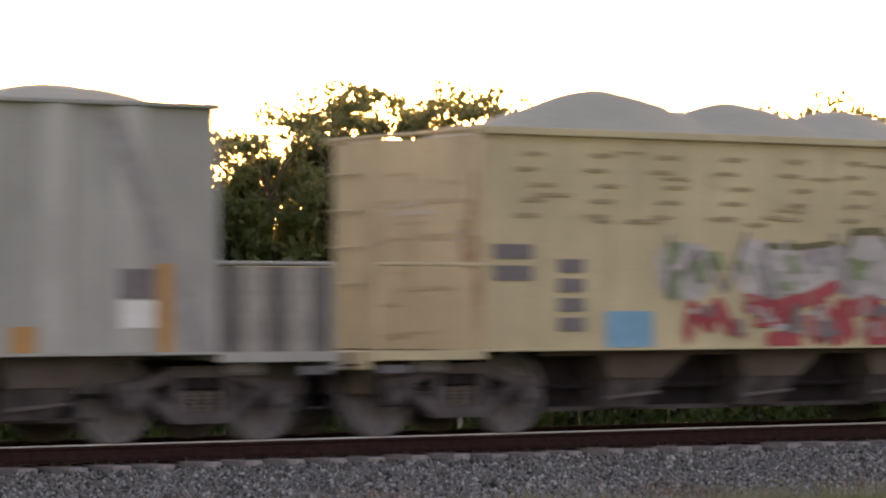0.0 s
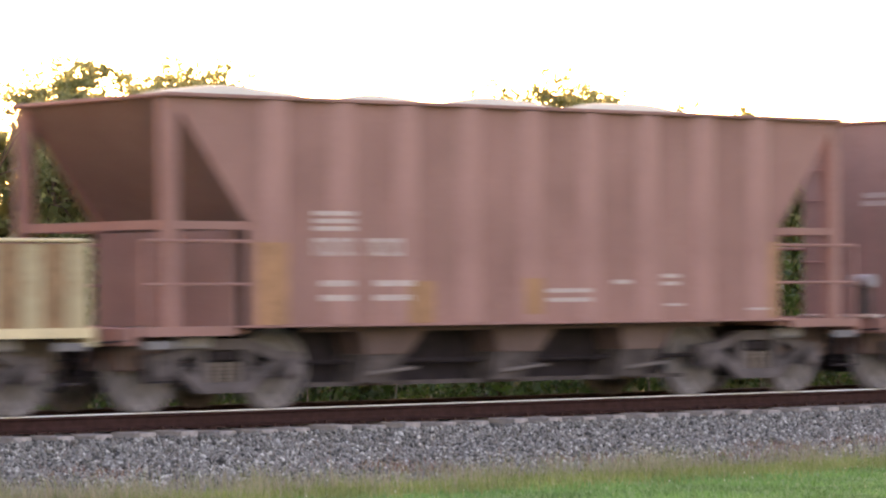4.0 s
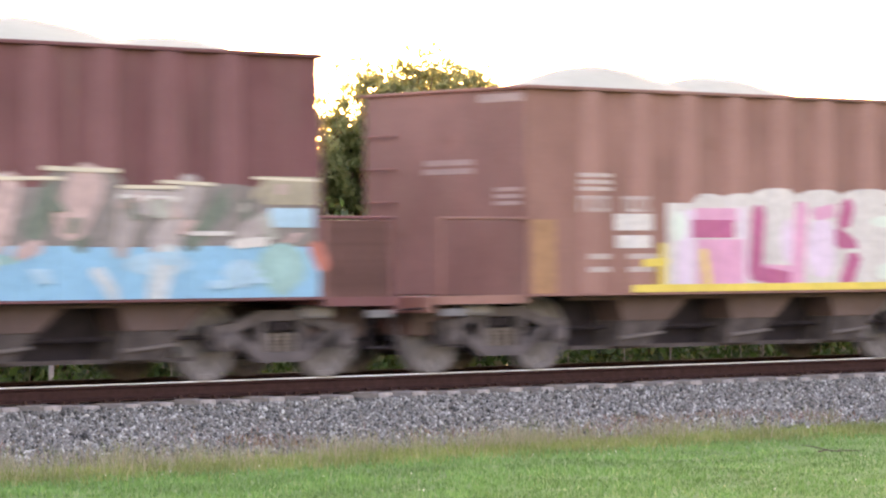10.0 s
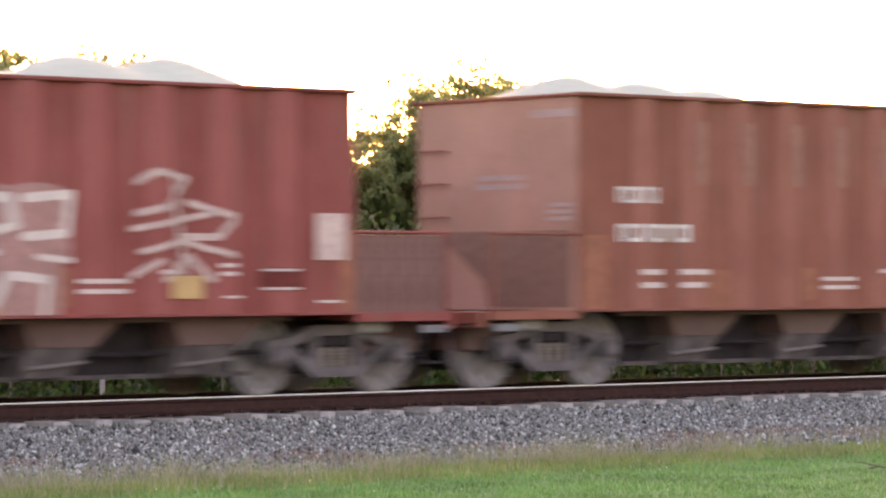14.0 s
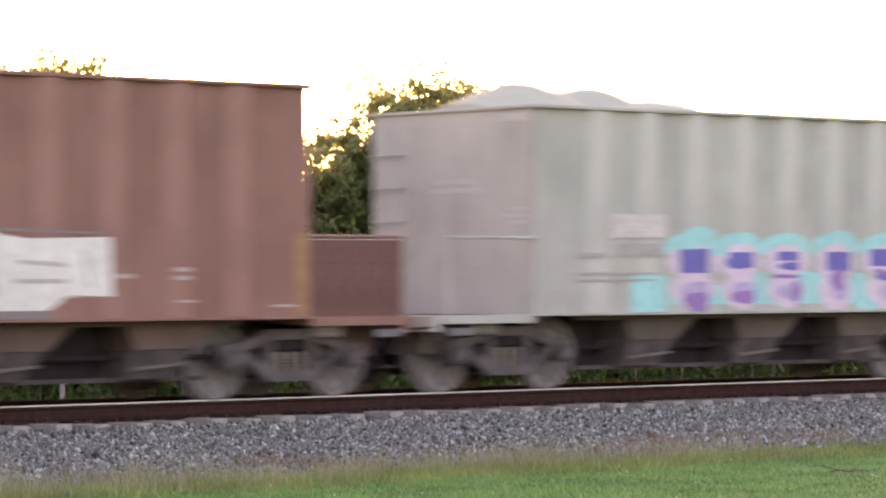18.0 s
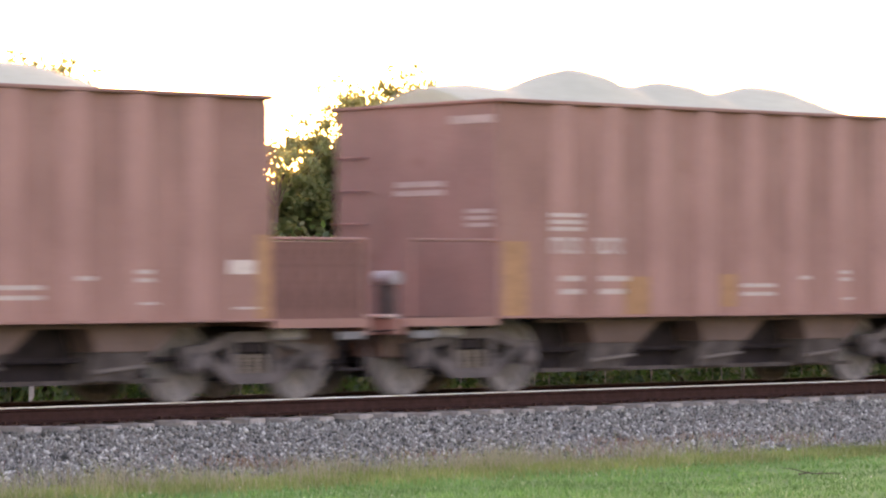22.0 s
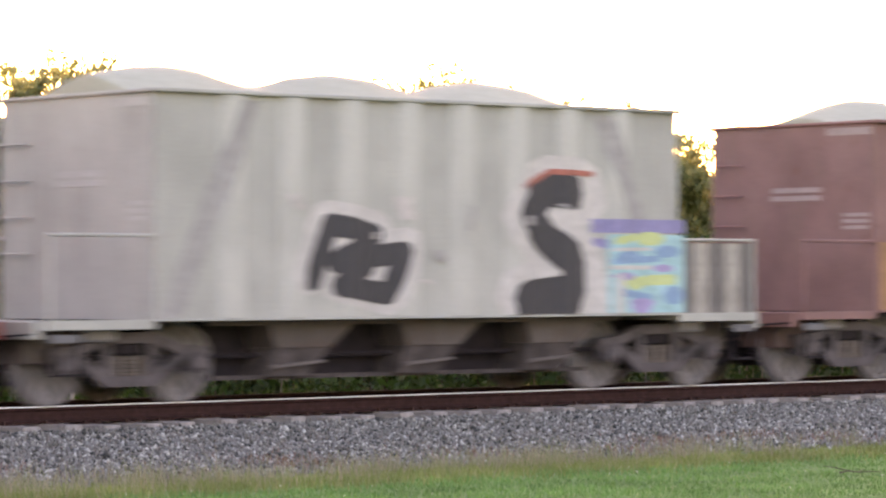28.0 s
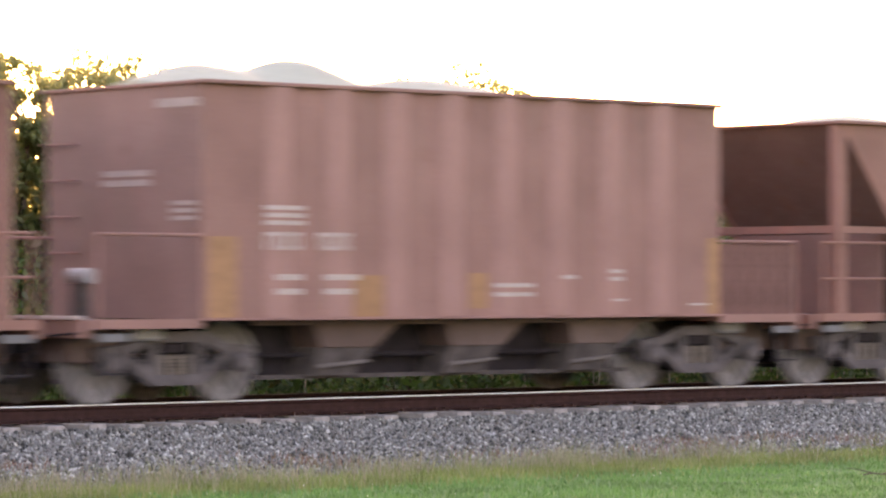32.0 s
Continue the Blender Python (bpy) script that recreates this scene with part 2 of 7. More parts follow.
def rod(bm, a, b, r, seg=8, r2=None):
    """A bar from a to b, tapering to r2."""
    a, b = Vector(a), Vector(b)
    q = (b - a).to_track_quat("Z", "Y")
    rings = []
    for p, rr in ((a, r), (b, r if r2 is None else r2)):
        rings.append([bm.verts.new(p + q @ Vector((rr * math.cos(2 * math.pi * i / seg), rr * math.sin(2 * math.pi * i / seg), 0))) for i in range(seg)])
    for i in range(seg):
        j = (i + 1) % seg
        bm.faces.new((rings[0][i], rings[0][j], rings[1][j], rings[1][i]))
    bm.faces.new(rings[0][::-1])
    bm.faces.new(rings[1])
    return bm


def lathe(profile, seg=24):
    """A body turned about the Y axis from (radius, y) points."""
    bm = bmesh.new()
    rings = [[bm.verts.new((r * math.cos(2 * math.pi * i / seg), y, r * math.sin(2 * math.pi * i / seg))) for i in range(seg)] for r, y in profile]
    for a, b in zip(rings, rings[1:]):
        for i in range(seg):
            j = (i + 1) % seg
            bm.faces.new((a[i], a[j], b[j], b[i]))
    bm.faces.new(rings[0])
    bm.faces.new(rings[-1][::-1])
    bmesh.ops.recalc_face_normals(bm, faces=bm.faces)
    return bm


def mesh_of(name, bm, material=None, smooth=False):
    me = bpy.data.meshes.new(name)
    bm.to_mesh(me)
    bm.free()
    me.materials.append(material)
    if smooth:
        me.shade_smooth()
    return me


def part(name, bm, material, parent=None, label="", at=None):
    """One mesh object under a thing or under a part."""
    me = bm if isinstance(bm, bpy.types.Mesh) else mesh_of(name, bm, material)
    ob = new(name, me)
    ob.parent = parent
    if material is not None:
        ob.material_slots[0].link = "OBJECT"
        ob.material_slots[0].material = material
    if at is not None:
        ob.matrix_basis = at if isinstance(at, Matrix) else Matrix.Translation(at)
    return tagged(ob, label)


def mesh_np(name, verts, faces, material):
    """Many small faces at once: verts (n, 3), faces (m, k)."""
    me = bpy.data.meshes.new(name)
    k = faces.shape[1]
    me.vertices.add(len(verts))
    me.vertices.foreach_set("co", np.asarray(verts, np.float32).ravel())
    me.loops.add(faces.size)
    me.loops.foreach_set("vertex_index", np.asarray(faces, np.int32).ravel())
    me.polygons.add(len(faces))
    me.polygons.foreach_set("loop_start", np.arange(0, faces.size, k, dtype=np.int32))
    me.update(calc_edges=True)
    me.validate()
    me.materials.append(material)
    return me


# ---- ground, ballast, track ----
GROUND_Z = -0.55
bm = bmesh.new()
xs = [-2600, -700, -60, 0, 15, 25, 35, 45, 60, 120, 700, 2600]
ys = [-2600, -400, -60, -30, -20, -12, -8, -6.2, 5.0, 9, 14, 25, 60, 400, 2600]
grid = [[bm.verts.new((x, y, GROUND_Z + (0.0 if abs(y) > 300 else 0.05 * noise.noise((x * 0.11, y * 0.13, 3))))) for y in ys] for x in xs]
for i in range(len(xs) - 1):
    for j in range(len(ys) - 1):
        bm.faces.new((grid[i][j], grid[i + 1][j], grid[i + 1][j + 1], grid[i][j + 1]))
tagged(new("ground", mesh_of("ground", bm, M_GROUND)), "mown green grass verge beside the railway", "ground", kind="structure")

SHOULDER = [(-6.1, -0.62), (-5.5, -0.54), (-1.75, -0.29), (-1.3, -0.27), (-0.6, -0.24), (0.6, -0.24), (1.3, -0.27), (1.75, -0.29), (4.2, -0.52), (4.7, -0.62)]
bm = prism(SHOULDER + [(4.7, -0.8), (-6.1, -0.8)], -700, 1200, "x")
tagged(new("ballast_bed", mesh_of("ballast_bed", bm, M_BED)), "grey crushed-rock ballast bank under the track", "ballast", kind="structure")


def bank_z(y):
    return float(np.interp(y, [p[0] for p in SHOULDER], [p[1] for p in SHOULDER]))


track = tagged(new("railway_track"), "rusty steel rails on weathered grey ties in ballast", "railway track", kind="structure")
RAIL = [(-0.075, -0.185), (0.075, -0.185), (0.075, -0.172), (0.018, -0.15), (0.010, -0.12), (0.010, -0.055), (0.037, -0.04), (0.037, -0.011),
        (-0.037, -0.011), (-0.037, -0.04), (-0.010, -0.055), (-0.010, -0.12), (-0.018, -0.15), (-0.075, -0.172)]
HEAD = [(-0.038, -0.011), (-0.036, -0.004), (-0.027, 0.0), (0.027, 0.0), (0.036, -0.004), (0.038, -0.011)]
for side in (-0.755, 0.755):
    r = part("rail", prism([(side + a, b) for a, b in RAIL], -700, 1200, "x"), M_RAIL, track, "rust-brown steel rail")
    part("rail_head", prism([(side + a, b) for a, b in HEAD], -700, 1200, "x"), M_HEAD_GLINT if side < 0 else M_HEAD_SHADE, r, "polished running surface with a painted white glint" if side < 0 else "running surface with shade put into its colour")
TIE_STEP = 0.53
tie_me = mesh_of("tie", boxes((-0.115, 0.115, -1.30, 1.30, -0.40, -0.195), bevel=0.012), M_TIE)
plate_me = mesh_of("tie_plate", boxes((-0.10, 0.10, -0.16, 0.16, -0.195, -0.183), (-0.085, -0.06, -0.13, -0.08, -0.183, -0.155), (0.06, 0.085, -0.13, -0.08, -0.183, -0.155)), M_PLATE)
rng = random.Random(4)
TIES_X = [8 + TIE_STEP * i for i in range(80)]
rest = bmesh.new()
for i in range(-190, 600):
    x = 8 + TIE_STEP * i
    if 0 <= i < 80:
        continue
    box(rest, x - 0.115, x + 0.115, -1.3, 1.3, -0.36, -0.195)
tagged(part("tie_row", rest, M_TIE, track, "weathered grey ties"), kind="stuff")
for x in TIES_X:
    t = part("tie", tie_me, M_TIE, track, at=pose(x + rng.uniform(-0.03, 0.03), rng.uniform(-0.04, 0.04), rng.uniform(-0.012, 0.006), 0, 0, rng.uniform(-1, 1)))
    for side in (-0.755, 0.755):
        part("tie_plate", plate_me, M_PLATE, t, at=(0, side, 0))
    part("rail_anchor", mesh_of("rail_anchor", boxes((0.12, 0.15, -0.86, -0.66, -0.20, -0.165)), M_PLATE) if x == TIES_X[0] else bpy.data.meshes["rail_anchor"], M_PLATE, t)


def rocks(name, places, sizes, seed):
    """Angular stones, each a squashed and jittered octahedron, joined in one mesh."""
    g = np.random.default_rng(seed)
    base = np.array([(1, 0, 0), (-1, 0, 0), (0, 1, 0), (0, -1, 0), (0, 0, 1), (0, 0, -1)], float)
    tri = np.array([(0, 2, 4), (2, 1, 4), (1, 3, 4), (3, 0, 4), (2, 0, 5), (1, 2, 5), (3, 1, 5), (0, 3, 5)])
    n = len(places)
    v = (base[None] + g.uniform(-0.35, 0.35, (n, 6, 3))) * g.uniform(0.75, 1.3, (n, 6, 1)) * g.uniform(0.7, 1.25, (n, 1, 3))
    ang = g.uniform(0, 6.28, n)
    c, s = np.cos(ang)[:, None], np.sin(ang)[:, None]
    v = np.stack([v[..., 0] * c - v[..., 1] * s, v[..., 0] * s + v[..., 1] * c, v[..., 2]], -1)
    v = v * sizes[:, None, None] + places[:, None, :]
    f = tri[None] + 6 * np.arange(n)[:, None, None]
    return mesh_np(name, v.reshape(-1, 3), f.reshape(-1, 3), M_STONE)


g = np.random.default_rng(11)
N = 80000
px_, py_ = g.uniform(11, 40, N), -1.36 - 4.7 * g.uniform(0, 1, N) ** 1.05
sz = g.uniform(0.011, 0.029, N)
pz_ = np.array([bank_z(y) for y in py_]) + sz * 0.35 + 0.03 * g.uniform(0, 1, N) ** 3
tagged(new("ballast_stones", rocks("ballast_stones", np.stack([px_, py_, pz_], 1), sz, 5)), "loose angular grey granite ballast stones", "ballast", kind="stuff")


# ---- grass ----
def blades(name, x, y, z, height, lean, width, material, seed):
    """Grass blades, each a bent strip of two faces."""
    g = np.random.default_rng(seed)
    n = len(x)
    a, b = g.uniform(0, 6.28, n), g.uniform(0, 6.28, n)
    d = np.stack([np.cos(a), np.sin(a)], 1)
    o = np.stack([np.cos(b), np.sin(b)], 1)
    h = height * g.uniform(0.55, 1.25, n)
    l = lean * h * g.uniform(0.2, 1.0, n)
    w = width * g.uniform(0.6, 1.3, n)
    base = np.stack([x, y, z], 1)
    v = np.zeros((n, 5, 3))
    v[:] = base[:, None]
    v[:, 0, :2] -= d * w[:, None]
    v[:, 1, :2] += d * w[:, None]
    v[:, 2, :2] += d * w[:, None] * 0.7 + o * (l * 0.35)[:, None]
    v[:, 3, :2] += -d * w[:, None] * 0.7 + o * (l * 0.35)[:, None]
    v[:, 4, :2] += o * l[:, None]
    v[:, 2, 2] += h * 0.6
    v[:, 3, 2] += h * 0.6
    v[:, 4, 2] += h * np.sqrt(np.maximum(0.15, 1 - lean * lean * 0.3))
    k = 5 * np.arange(n)[:, None]
    f = np.concatenate([np.stack([k[:, 0], k[:, 0] + 1, k[:, 0] + 2], 1), np.stack([k[:, 0], k[:, 0] + 2, k[:, 0] + 3], 1), np.stack([k[:, 0] + 3, k[:, 0] + 2, k[:, 0] + 4], 1)])
    return mesh_np(name, v.reshape(-1, 3), f, material)


g = np.random.default_rng(21)
N = 142000
gy = g.uniform(-15.5, -7.0, N)
gx = g.uniform(9, 36, N)
keep = (gx > 9 + (gy + 15.5) * 0.2)
gx, gy = gx[keep], gy[keep]
tuft = np.array([noise.noise((a * 1.3, b * 1.3, 4)) for a, b in zip(gx, gy)])
tagged(new("lawn_grass", blades("lawn_grass", gx, gy, np.full(len(gx), GROUND_Z - 0.01), 0.052 * (1 + 0.6 * tuft), 0.9, 0.006, M_LAWN, 3)), "short mown bright green grass", "grass", kind="stuff")
N = 60000
gx = g.uniform(10, 44, N)
gy = -6.15 + g.normal(0, 0.5, N)
clump = np.array([noise.noise((a * 0.9, b * 1.2, 7)) + 0.5 * noise.noise((a * 3.1, b * 3.0, 2)) for a, b in zip(gx, gy)])
hh = (0.10 + 0.13 * g.uniform(0.2, 1.3, N)) * (1 + 0.5 * clump)
keep = clump + 0.35 * g.uniform(-1, 1, N) > 0.05 + 0.55 * np.clip(gy + 5.9, 0, 2) + 0.032 * (gx - 20)
gz = np.array([max(GROUND_Z, bank_z(y)) if y > -6.1 else GROUND_Z for y in gy]) - 0.01
tagged(new("dry_grass", blades("dry_grass", gx[keep], gy[keep], gz[keep], hh[keep] * g.uniform(0.6, 1.25, keep.sum()), 0.8, 0.0027, M_DRY, 4)), "tan and pinkish dry seeding grass along the ballast", "grass", kind="stuff")
N = 27000
gx, gy = g.uniform(10, 42, N), -6.8 + g.normal(0, 0.45, N)
tagged(new("verge_grass", blades("verge_grass", gx, gy, np.full(N, GROUND_Z - 0.01), 0.10, 0.7, 0.005, M_VERGE, 6)), "taller dull green grass at the lawn edge", "grass", kind="stuff")
M_REDWEED = leaf_mat("reddish_weed_stalks", [(0.0, (0.16, 0.075, 0.06)), (0.5, (0.27, 0.12, 0.10)), (0.8, (0.30, 0.19, 0.13)), (1.0, (0.13, 0.15, 0.06))], (0.35, 0.15, 0.1), 0.25)
N = 2600
patch = g.integers(0, 14, N)
cx_, cy_ = g.uniform(13, 38, 14), g.uniform(-5.7, -4.2, 14)
gx, gy = cx_[patch] + g.normal(0, 0.35, N), cy_[patch] + g.normal(0, 0.28, N)
tagged(new("red_weeds", blades("red_weeds", gx, gy, np.array([bank_z(y) for y in gy]) - 0.01, 0.11, 0.6, 0.004, M_REDWEED, 9)), "sparse reddish weeds growing in the ballast", "weeds", kind="stuff")
N = 110
gx, gy = g.uniform(12, 34, N), -7.3 - g.uniform(0, 1, N) ** 2 * 6
tagged(new("lawn_flowers", blades("lawn_flowers", gx, gy, np.full(N, GROUND_Z + 0.03), 0.022, 0.9, 0.005, plain("pale_petals", (0.75, 0.72, 0.6)), 10)), "tiny pale flower heads scattered in the lawn", "flowers", kind="stuff")


# ---- trees and undergrowth across the track ----
def leaf_faces(centres, size, seed, flat=0.35):
    """A folded diamond for every leaf."""
    g = np.random.default_rng(seed)
    n = len(centres)
    u = g.normal(0, 1, (n, 3))
    u /= np.linalg.norm(u, axis=1)[:, None]
    w = np.cross(u, g.normal(0, 1, (n, 3)))
    w /= np.linalg.norm(w, axis=1)[:, None]
    k = np.cross(u, w)
    s = size * g.uniform(0.55, 1.35, n)[:, None]
    v = np.stack([centres - u * s, centres + w * s * 0.55 + k * s * 0.12, centres + u * s, centres - w * s * 0.55 + k * s * 0.12], 1)
    f = np.array([(0, 1, 2), (0, 2, 3)])[None] + 4 * np.arange(n)[:, None, None]
    return v.reshape(-1, 3), f.reshape(-1, 3)


def limb(bm, pts, r0, r1):
    n = len(pts) - 1
    for i in range(n):
        rod(bm, pts[i], pts[i + 1], r0 + (r1 - r0) * i / n, 5, r0 + (r1 - r0) * (i + 1) / n)


# height of the leafy outline above the rail along the row of trees
ROW_X = [14, 20, 24.8, 26.0, 27.4, 28.0, 28.9, 29.4, 30.1, 30.7, 31.5, 32.6, 33.2, 33.8, 34.5, 34.9, 36.3, 37.3, 38.0, 38.4, 39.0, 39.9, 40.8, 42.5, 46, 60]
ROW_Z = [3.9, 3.9, 3.95, 4.35, 4.70, 4.45, 4.75, 4.40, 4.00, 3.45, 3.10, 3.20, 3.50, 3.85, 4.15, 4.50, 4.62, 4.50, 3.95, 3.65, 4.10, 4.20, 4.05, 3.85, 3.7, 3.7]


def shrub_tree(x, y, spread, leaves, seed, arcs=0, drop=0.0, leaf=0.052, label="backlit broadleaf tree with a ragged crown"):
    """A many-stemmed small tree: stems, limbs to the leafy lobes of the crown, an inner mass of leaves and long arching shoots at the top."""
    g = np.random.default_rng(seed)
    thing = tagged(new("tree"), label, "tree", "trees behind the track")
    thing.location = (x, y, GROUND_Z)

    def cap(px, r):
        """Height of the crown over this spot, above the tree's foot."""
        return float(np.interp(x + px, ROW_X, ROW_Z)) - drop - GROUND_Z - 0.25 * (r / spread) ** 4
    top = cap(0, 0)
    wood = bmesh.new()
    forks = []
    for s in range(3):
        a = 2.1 * s + g.uniform(-0.5, 0.5)
        pts = [Vector((0.10 * math.cos(a), 0.10 * math.sin(a), -0.05))]
        for k in range(5):
            pts.append(pts[-1] + Vector((spread * 0.11 * math.cos(a) * g.uniform(0.2, 1.2), spread * 0.11 * math.sin(a) * g.uniform(0.2, 1.2), top * 0.16 * g.uniform(0.85, 1.1))))
        limb(wood, pts, 0.085, 0.03)
        forks += pts[1:]
    crown = []
    lobes = 120
    per = leaves // lobes
    for i in range(lobes):
        r = spread * math.sqrt(g.uniform(0, 1))
        a = g.uniform(0, 6.28)
        px, py = r * math.cos(a), r * math.sin(a) * 0.75
        rad = g.uniform(0.16, 0.34)
        # every fourth lobe is an open spray of twigs at the top, the others fill the body below
        spray_top = i % 4 == 0
        high = cap(px, r) - abs(g.normal(0, 0.16)) - rad * 0.7 - (0.0 if spray_top else 0.42)
        c = Vector((px, py, 0.5 + (high - 0.5) * (1.0 if spray_top else 1.0 - 0.6 * g.uniform(0, 1) ** 1.3)))
        q = min(forks, key=lambda p: (p - c).length + 0.6 * max(0.0, p.z - c.z))
        if i % 3 == 0 or spray_top:
            limb(wood, [q, (q + c) / 2 + Vector((0, 0, 0.10)), c], 0.016, 0.006)
        for t in range(7):
            d = g.normal(0, 1, 3)
            d[2] = abs(d[2]) * 0.7 + 0.2 * d[2]
            d /= np.linalg.norm(d)
            tt = rad * g.uniform(0.1, 1.2, per // (22 if spray_top else 6) + 1)
            crown.append(np.array(c) + d * tt[:, None] + g.normal(0, 0.035 if spray_top else 0.05, (len(tt), 3)))
    for c in range(arcs):
        bx, by = g.uniform(-0.65, 0.65) * spread, g.uniform(-0.3, 0.3) * spread
        h, l, sgn = g.uniform(0.38, 0.80), g.uniform(0.15, 0.5), 1 if g.uniform() > 0.4 else -1
        base = cap(bx, abs(bx)) - 0.35
        pts = [Vector((bx + sgn * l * (0.15 * q + 0.9 * (q * q)), by, base + h * (1.6 * q - 0.85 * q ** 3))) for q in np.linspace(0, 1, 8)]
        limb(wood, pts, 0.010, 0.004)
        for q in pts[1:]:
            crown.append(np.array(q) + g.normal(0, 0.045, (int(g.integers(2, 9)), 3)))
    tagged(part("trunk", wood, M_BARK, thing), kind="stuff")
    v, f = leaf_faces(np.concatenate(crown), leaf, seed + 1)
    part("crown", mesh_np("crown", v, f, M_LEAF), M_LEAF, thing)
    n = leaves // 9
    r, a = spread * np.sqrt(g.uniform(0, 1, n)), g.uniform(0, 6.28, n)
    px = r * np.cos(a)
    hi = np.interp(x + px, ROW_X, ROW_Z) - drop - GROUND_Z - 0.25 * (r / spread) ** 4 - 0.95
    v, f = leaf_faces(np.stack([px, r * np.sin(a) * 0.6, hi * g.uniform(0.05, 1.0, n) ** 0.8], 1), 0.115, seed + 2)
    part("inner_leaves", mesh_np("inner_leaves", v, f, M_LEAF), M_LEAF, thing)
    return thing


# x, y, spread, leaves, seed, arching shoots
TREES = [(17.5, 9.5, 2.2, 5000, 31, 2), (20.6, 9.2, 2.0, 8000, 32, 2), (23.2, 9.6, 1.7, 20000, 33, 3), (25.4, 9.1, 1.5, 24000, 34, 4), (27.3, 9.3, 1.3, 26000, 35, 5), (29.0, 9.2, 1.2, 25000, 46, 5), (30.4, 9.5, 1.0, 18000, 48, 2)]
TREES += [(31.7, 9.8, 1.1, 16000, 36, 1), (33.2, 9.2, 1.05, 18000, 37, 2), (34.7, 9.3, 1.05, 22000, 38, 5), (36.2, 9.2, 1.15, 24000, 39, 6), (37.5, 9.5, 0.95, 17000, 47, 4)]
TREES += [(39.0, 9.6, 1.1, 18000, 40, 3), (40.7, 9.4, 1.25, 18000, 41, 4), (42.8, 9.6, 1.4, 17000, 42, 2), (45.0, 9.6, 1.4, 18000, 43, 2), (47.6, 9.8, 1.7, 14000, 44, 2)]
for row in TREES:
    shrub_tree(*row)
# lower trees that close the row behind
for row in [(19.5, 11.4, 2.2, 4000, 61, 1), (23.4, 11.4, 1.9, 8000, 62, 2), (26.6, 11.3, 1.8, 10000, 63, 2), (29.6, 11.2, 1.6, 10000, 64, 1), (32.6, 11.4, 1.6, 8000, 65, 1), (35.8, 11.3, 1.7, 10000, 66, 2), (38.8, 11.2, 1.6, 8000, 68, 2), (42.0, 11.4, 1.8, 8000, 69, 2), (46.0, 11.4, 2.2, 5000, 70, 1)]:
    shrub_tree(*row, drop=1.3)

g = np.random.default_rng(77)
N = 72000
hx = g.uniform(12, 58, N)
hy = g.uniform(5.2, 12.5, N)
top = np.array([1.9 + 0.9 * noise.noise((a * 0.45, b * 0.5, 2)) + 0.35 * noise.noise((a * 1.7, b * 1.5, 5)) for a, b in zip(hx, hy)]) * np.clip((hy - 4.6) / 2.2, 0.25, 1.0)
hz = GROUND_Z + (top - GROUND_Z) * g.uniform(0, 1, N) ** 0.8
v, f = leaf_faces(np.stack([hx, hy, hz], 1), 0.085, 78)
tagged(new("undergrowth", mesh_np("undergrowth", v, f, M_WEED)), "dense shady green thicket behind the track", "bushes", kind="stuff")
# thicket added behind the trees to stop horizon light under the cars
N = 36000
hx, hy = g.uniform(8, 75, N), g.uniform(13, 19, N)
hz = GROUND_Z + (2.3 - GROUND_Z) * g.uniform(0, 1, N) ** 1.25
v, f = leaf_faces(np.stack([hx, hy, hz], 1), 0.17, 80)
tagged(new("far_thicket", mesh_np("far_thicket", v, f, M_WEED)), "bushes added beyond the trees to block low sky light", "bushes", kind="stuff")
N = 24000
hx, hy = g.uniform(12, 50, N), g.uniform(3.0, 5.6, N)
cl = np.array([max(0.05, 0.30 + 0.5 * noise.noise((a * 0.8, b * 0.9, 9))) for a, b in zip(hx, hy)])
hz = -0.55 + cl * g.uniform(0, 1, N) * np.clip((hy - 2.5) / 1.5, 0.2, 1)
v, f = leaf_faces(np.stack([hx, hy, hz], 1), 0.045, 79)
tagged(new("weeds", mesh_np("weeds", v, f, M_WEED)), "low green weeds at the foot of the thicket", "weeds", kind="stuff")
M_STEM = plain("pale_dead_stems", (0.30, 0.25, 0.20), 0.3, 10, 0.9)
bm = bmesh.new()
gr = random.Random(8)
for i in range(90):
    x, y = gr.uniform(14, 50), gr.uniform(4.6, 7.5)
    rod(bm, (x, y, -0.6), (x + gr.uniform(-0.15, 0.15), y, gr.uniform(0.1, 0.9)), gr.uniform(0.008, 0.02), 5, 0.006)
tagged(new("thicket_stems", mesh_of("thicket_stems", bm, M_STEM)), "thin pale stems at the foot of the thicket", "stems", kind="stuff")
bm = rod(bmesh.new(), (25.69, 5.0, -0.6), (25.70, 5.0, 0.12), 0.04, 10, 0.035)
tagged(new("marker_post", mesh_of("marker_post", bm, plain("bleached_post_wood", (0.5, 0.46, 0.42), 0.2, 14))), "short bleached wooden post in the weeds", "post")
bm = bmesh.new()
limb(bm, [Vector(p) for p in ((0, 0, 0.02), (0.16, -0.02, 0.045), (0.34, 0.03, 0.02), (0.55, 0.0, 0.03), (0.75, 0.05, 0.015))], 0.014, 0.006)
limb(bm, [Vector(p) for p in ((0.16, -0.02, 0.045), (-0.05, 0.1, 0.10), (-0.22, 0.16, 0.12))], 0.01, 0.004)
limb(bm, [Vector(p) for p in ((0.34, 0.03, 0.02), (0.5, 0.14, 0.06))], 0.008, 0.004)
tw = tagged(new("fallen_twig", mesh_of("fallen_twig", bm, plain("dark_twig_bark", (0.09, 0.07, 0.06), 0.3, 20))), "dark fallen twig lying on the mown grass", "twig")
tw.matrix_basis = pose(24.1, -9.8, GROUND_Z + 0.05, 0, 0, -25) @ Matrix.Scale(0.6, 4)

# ---- the train ----
W, SILL = 1.50, 0.92
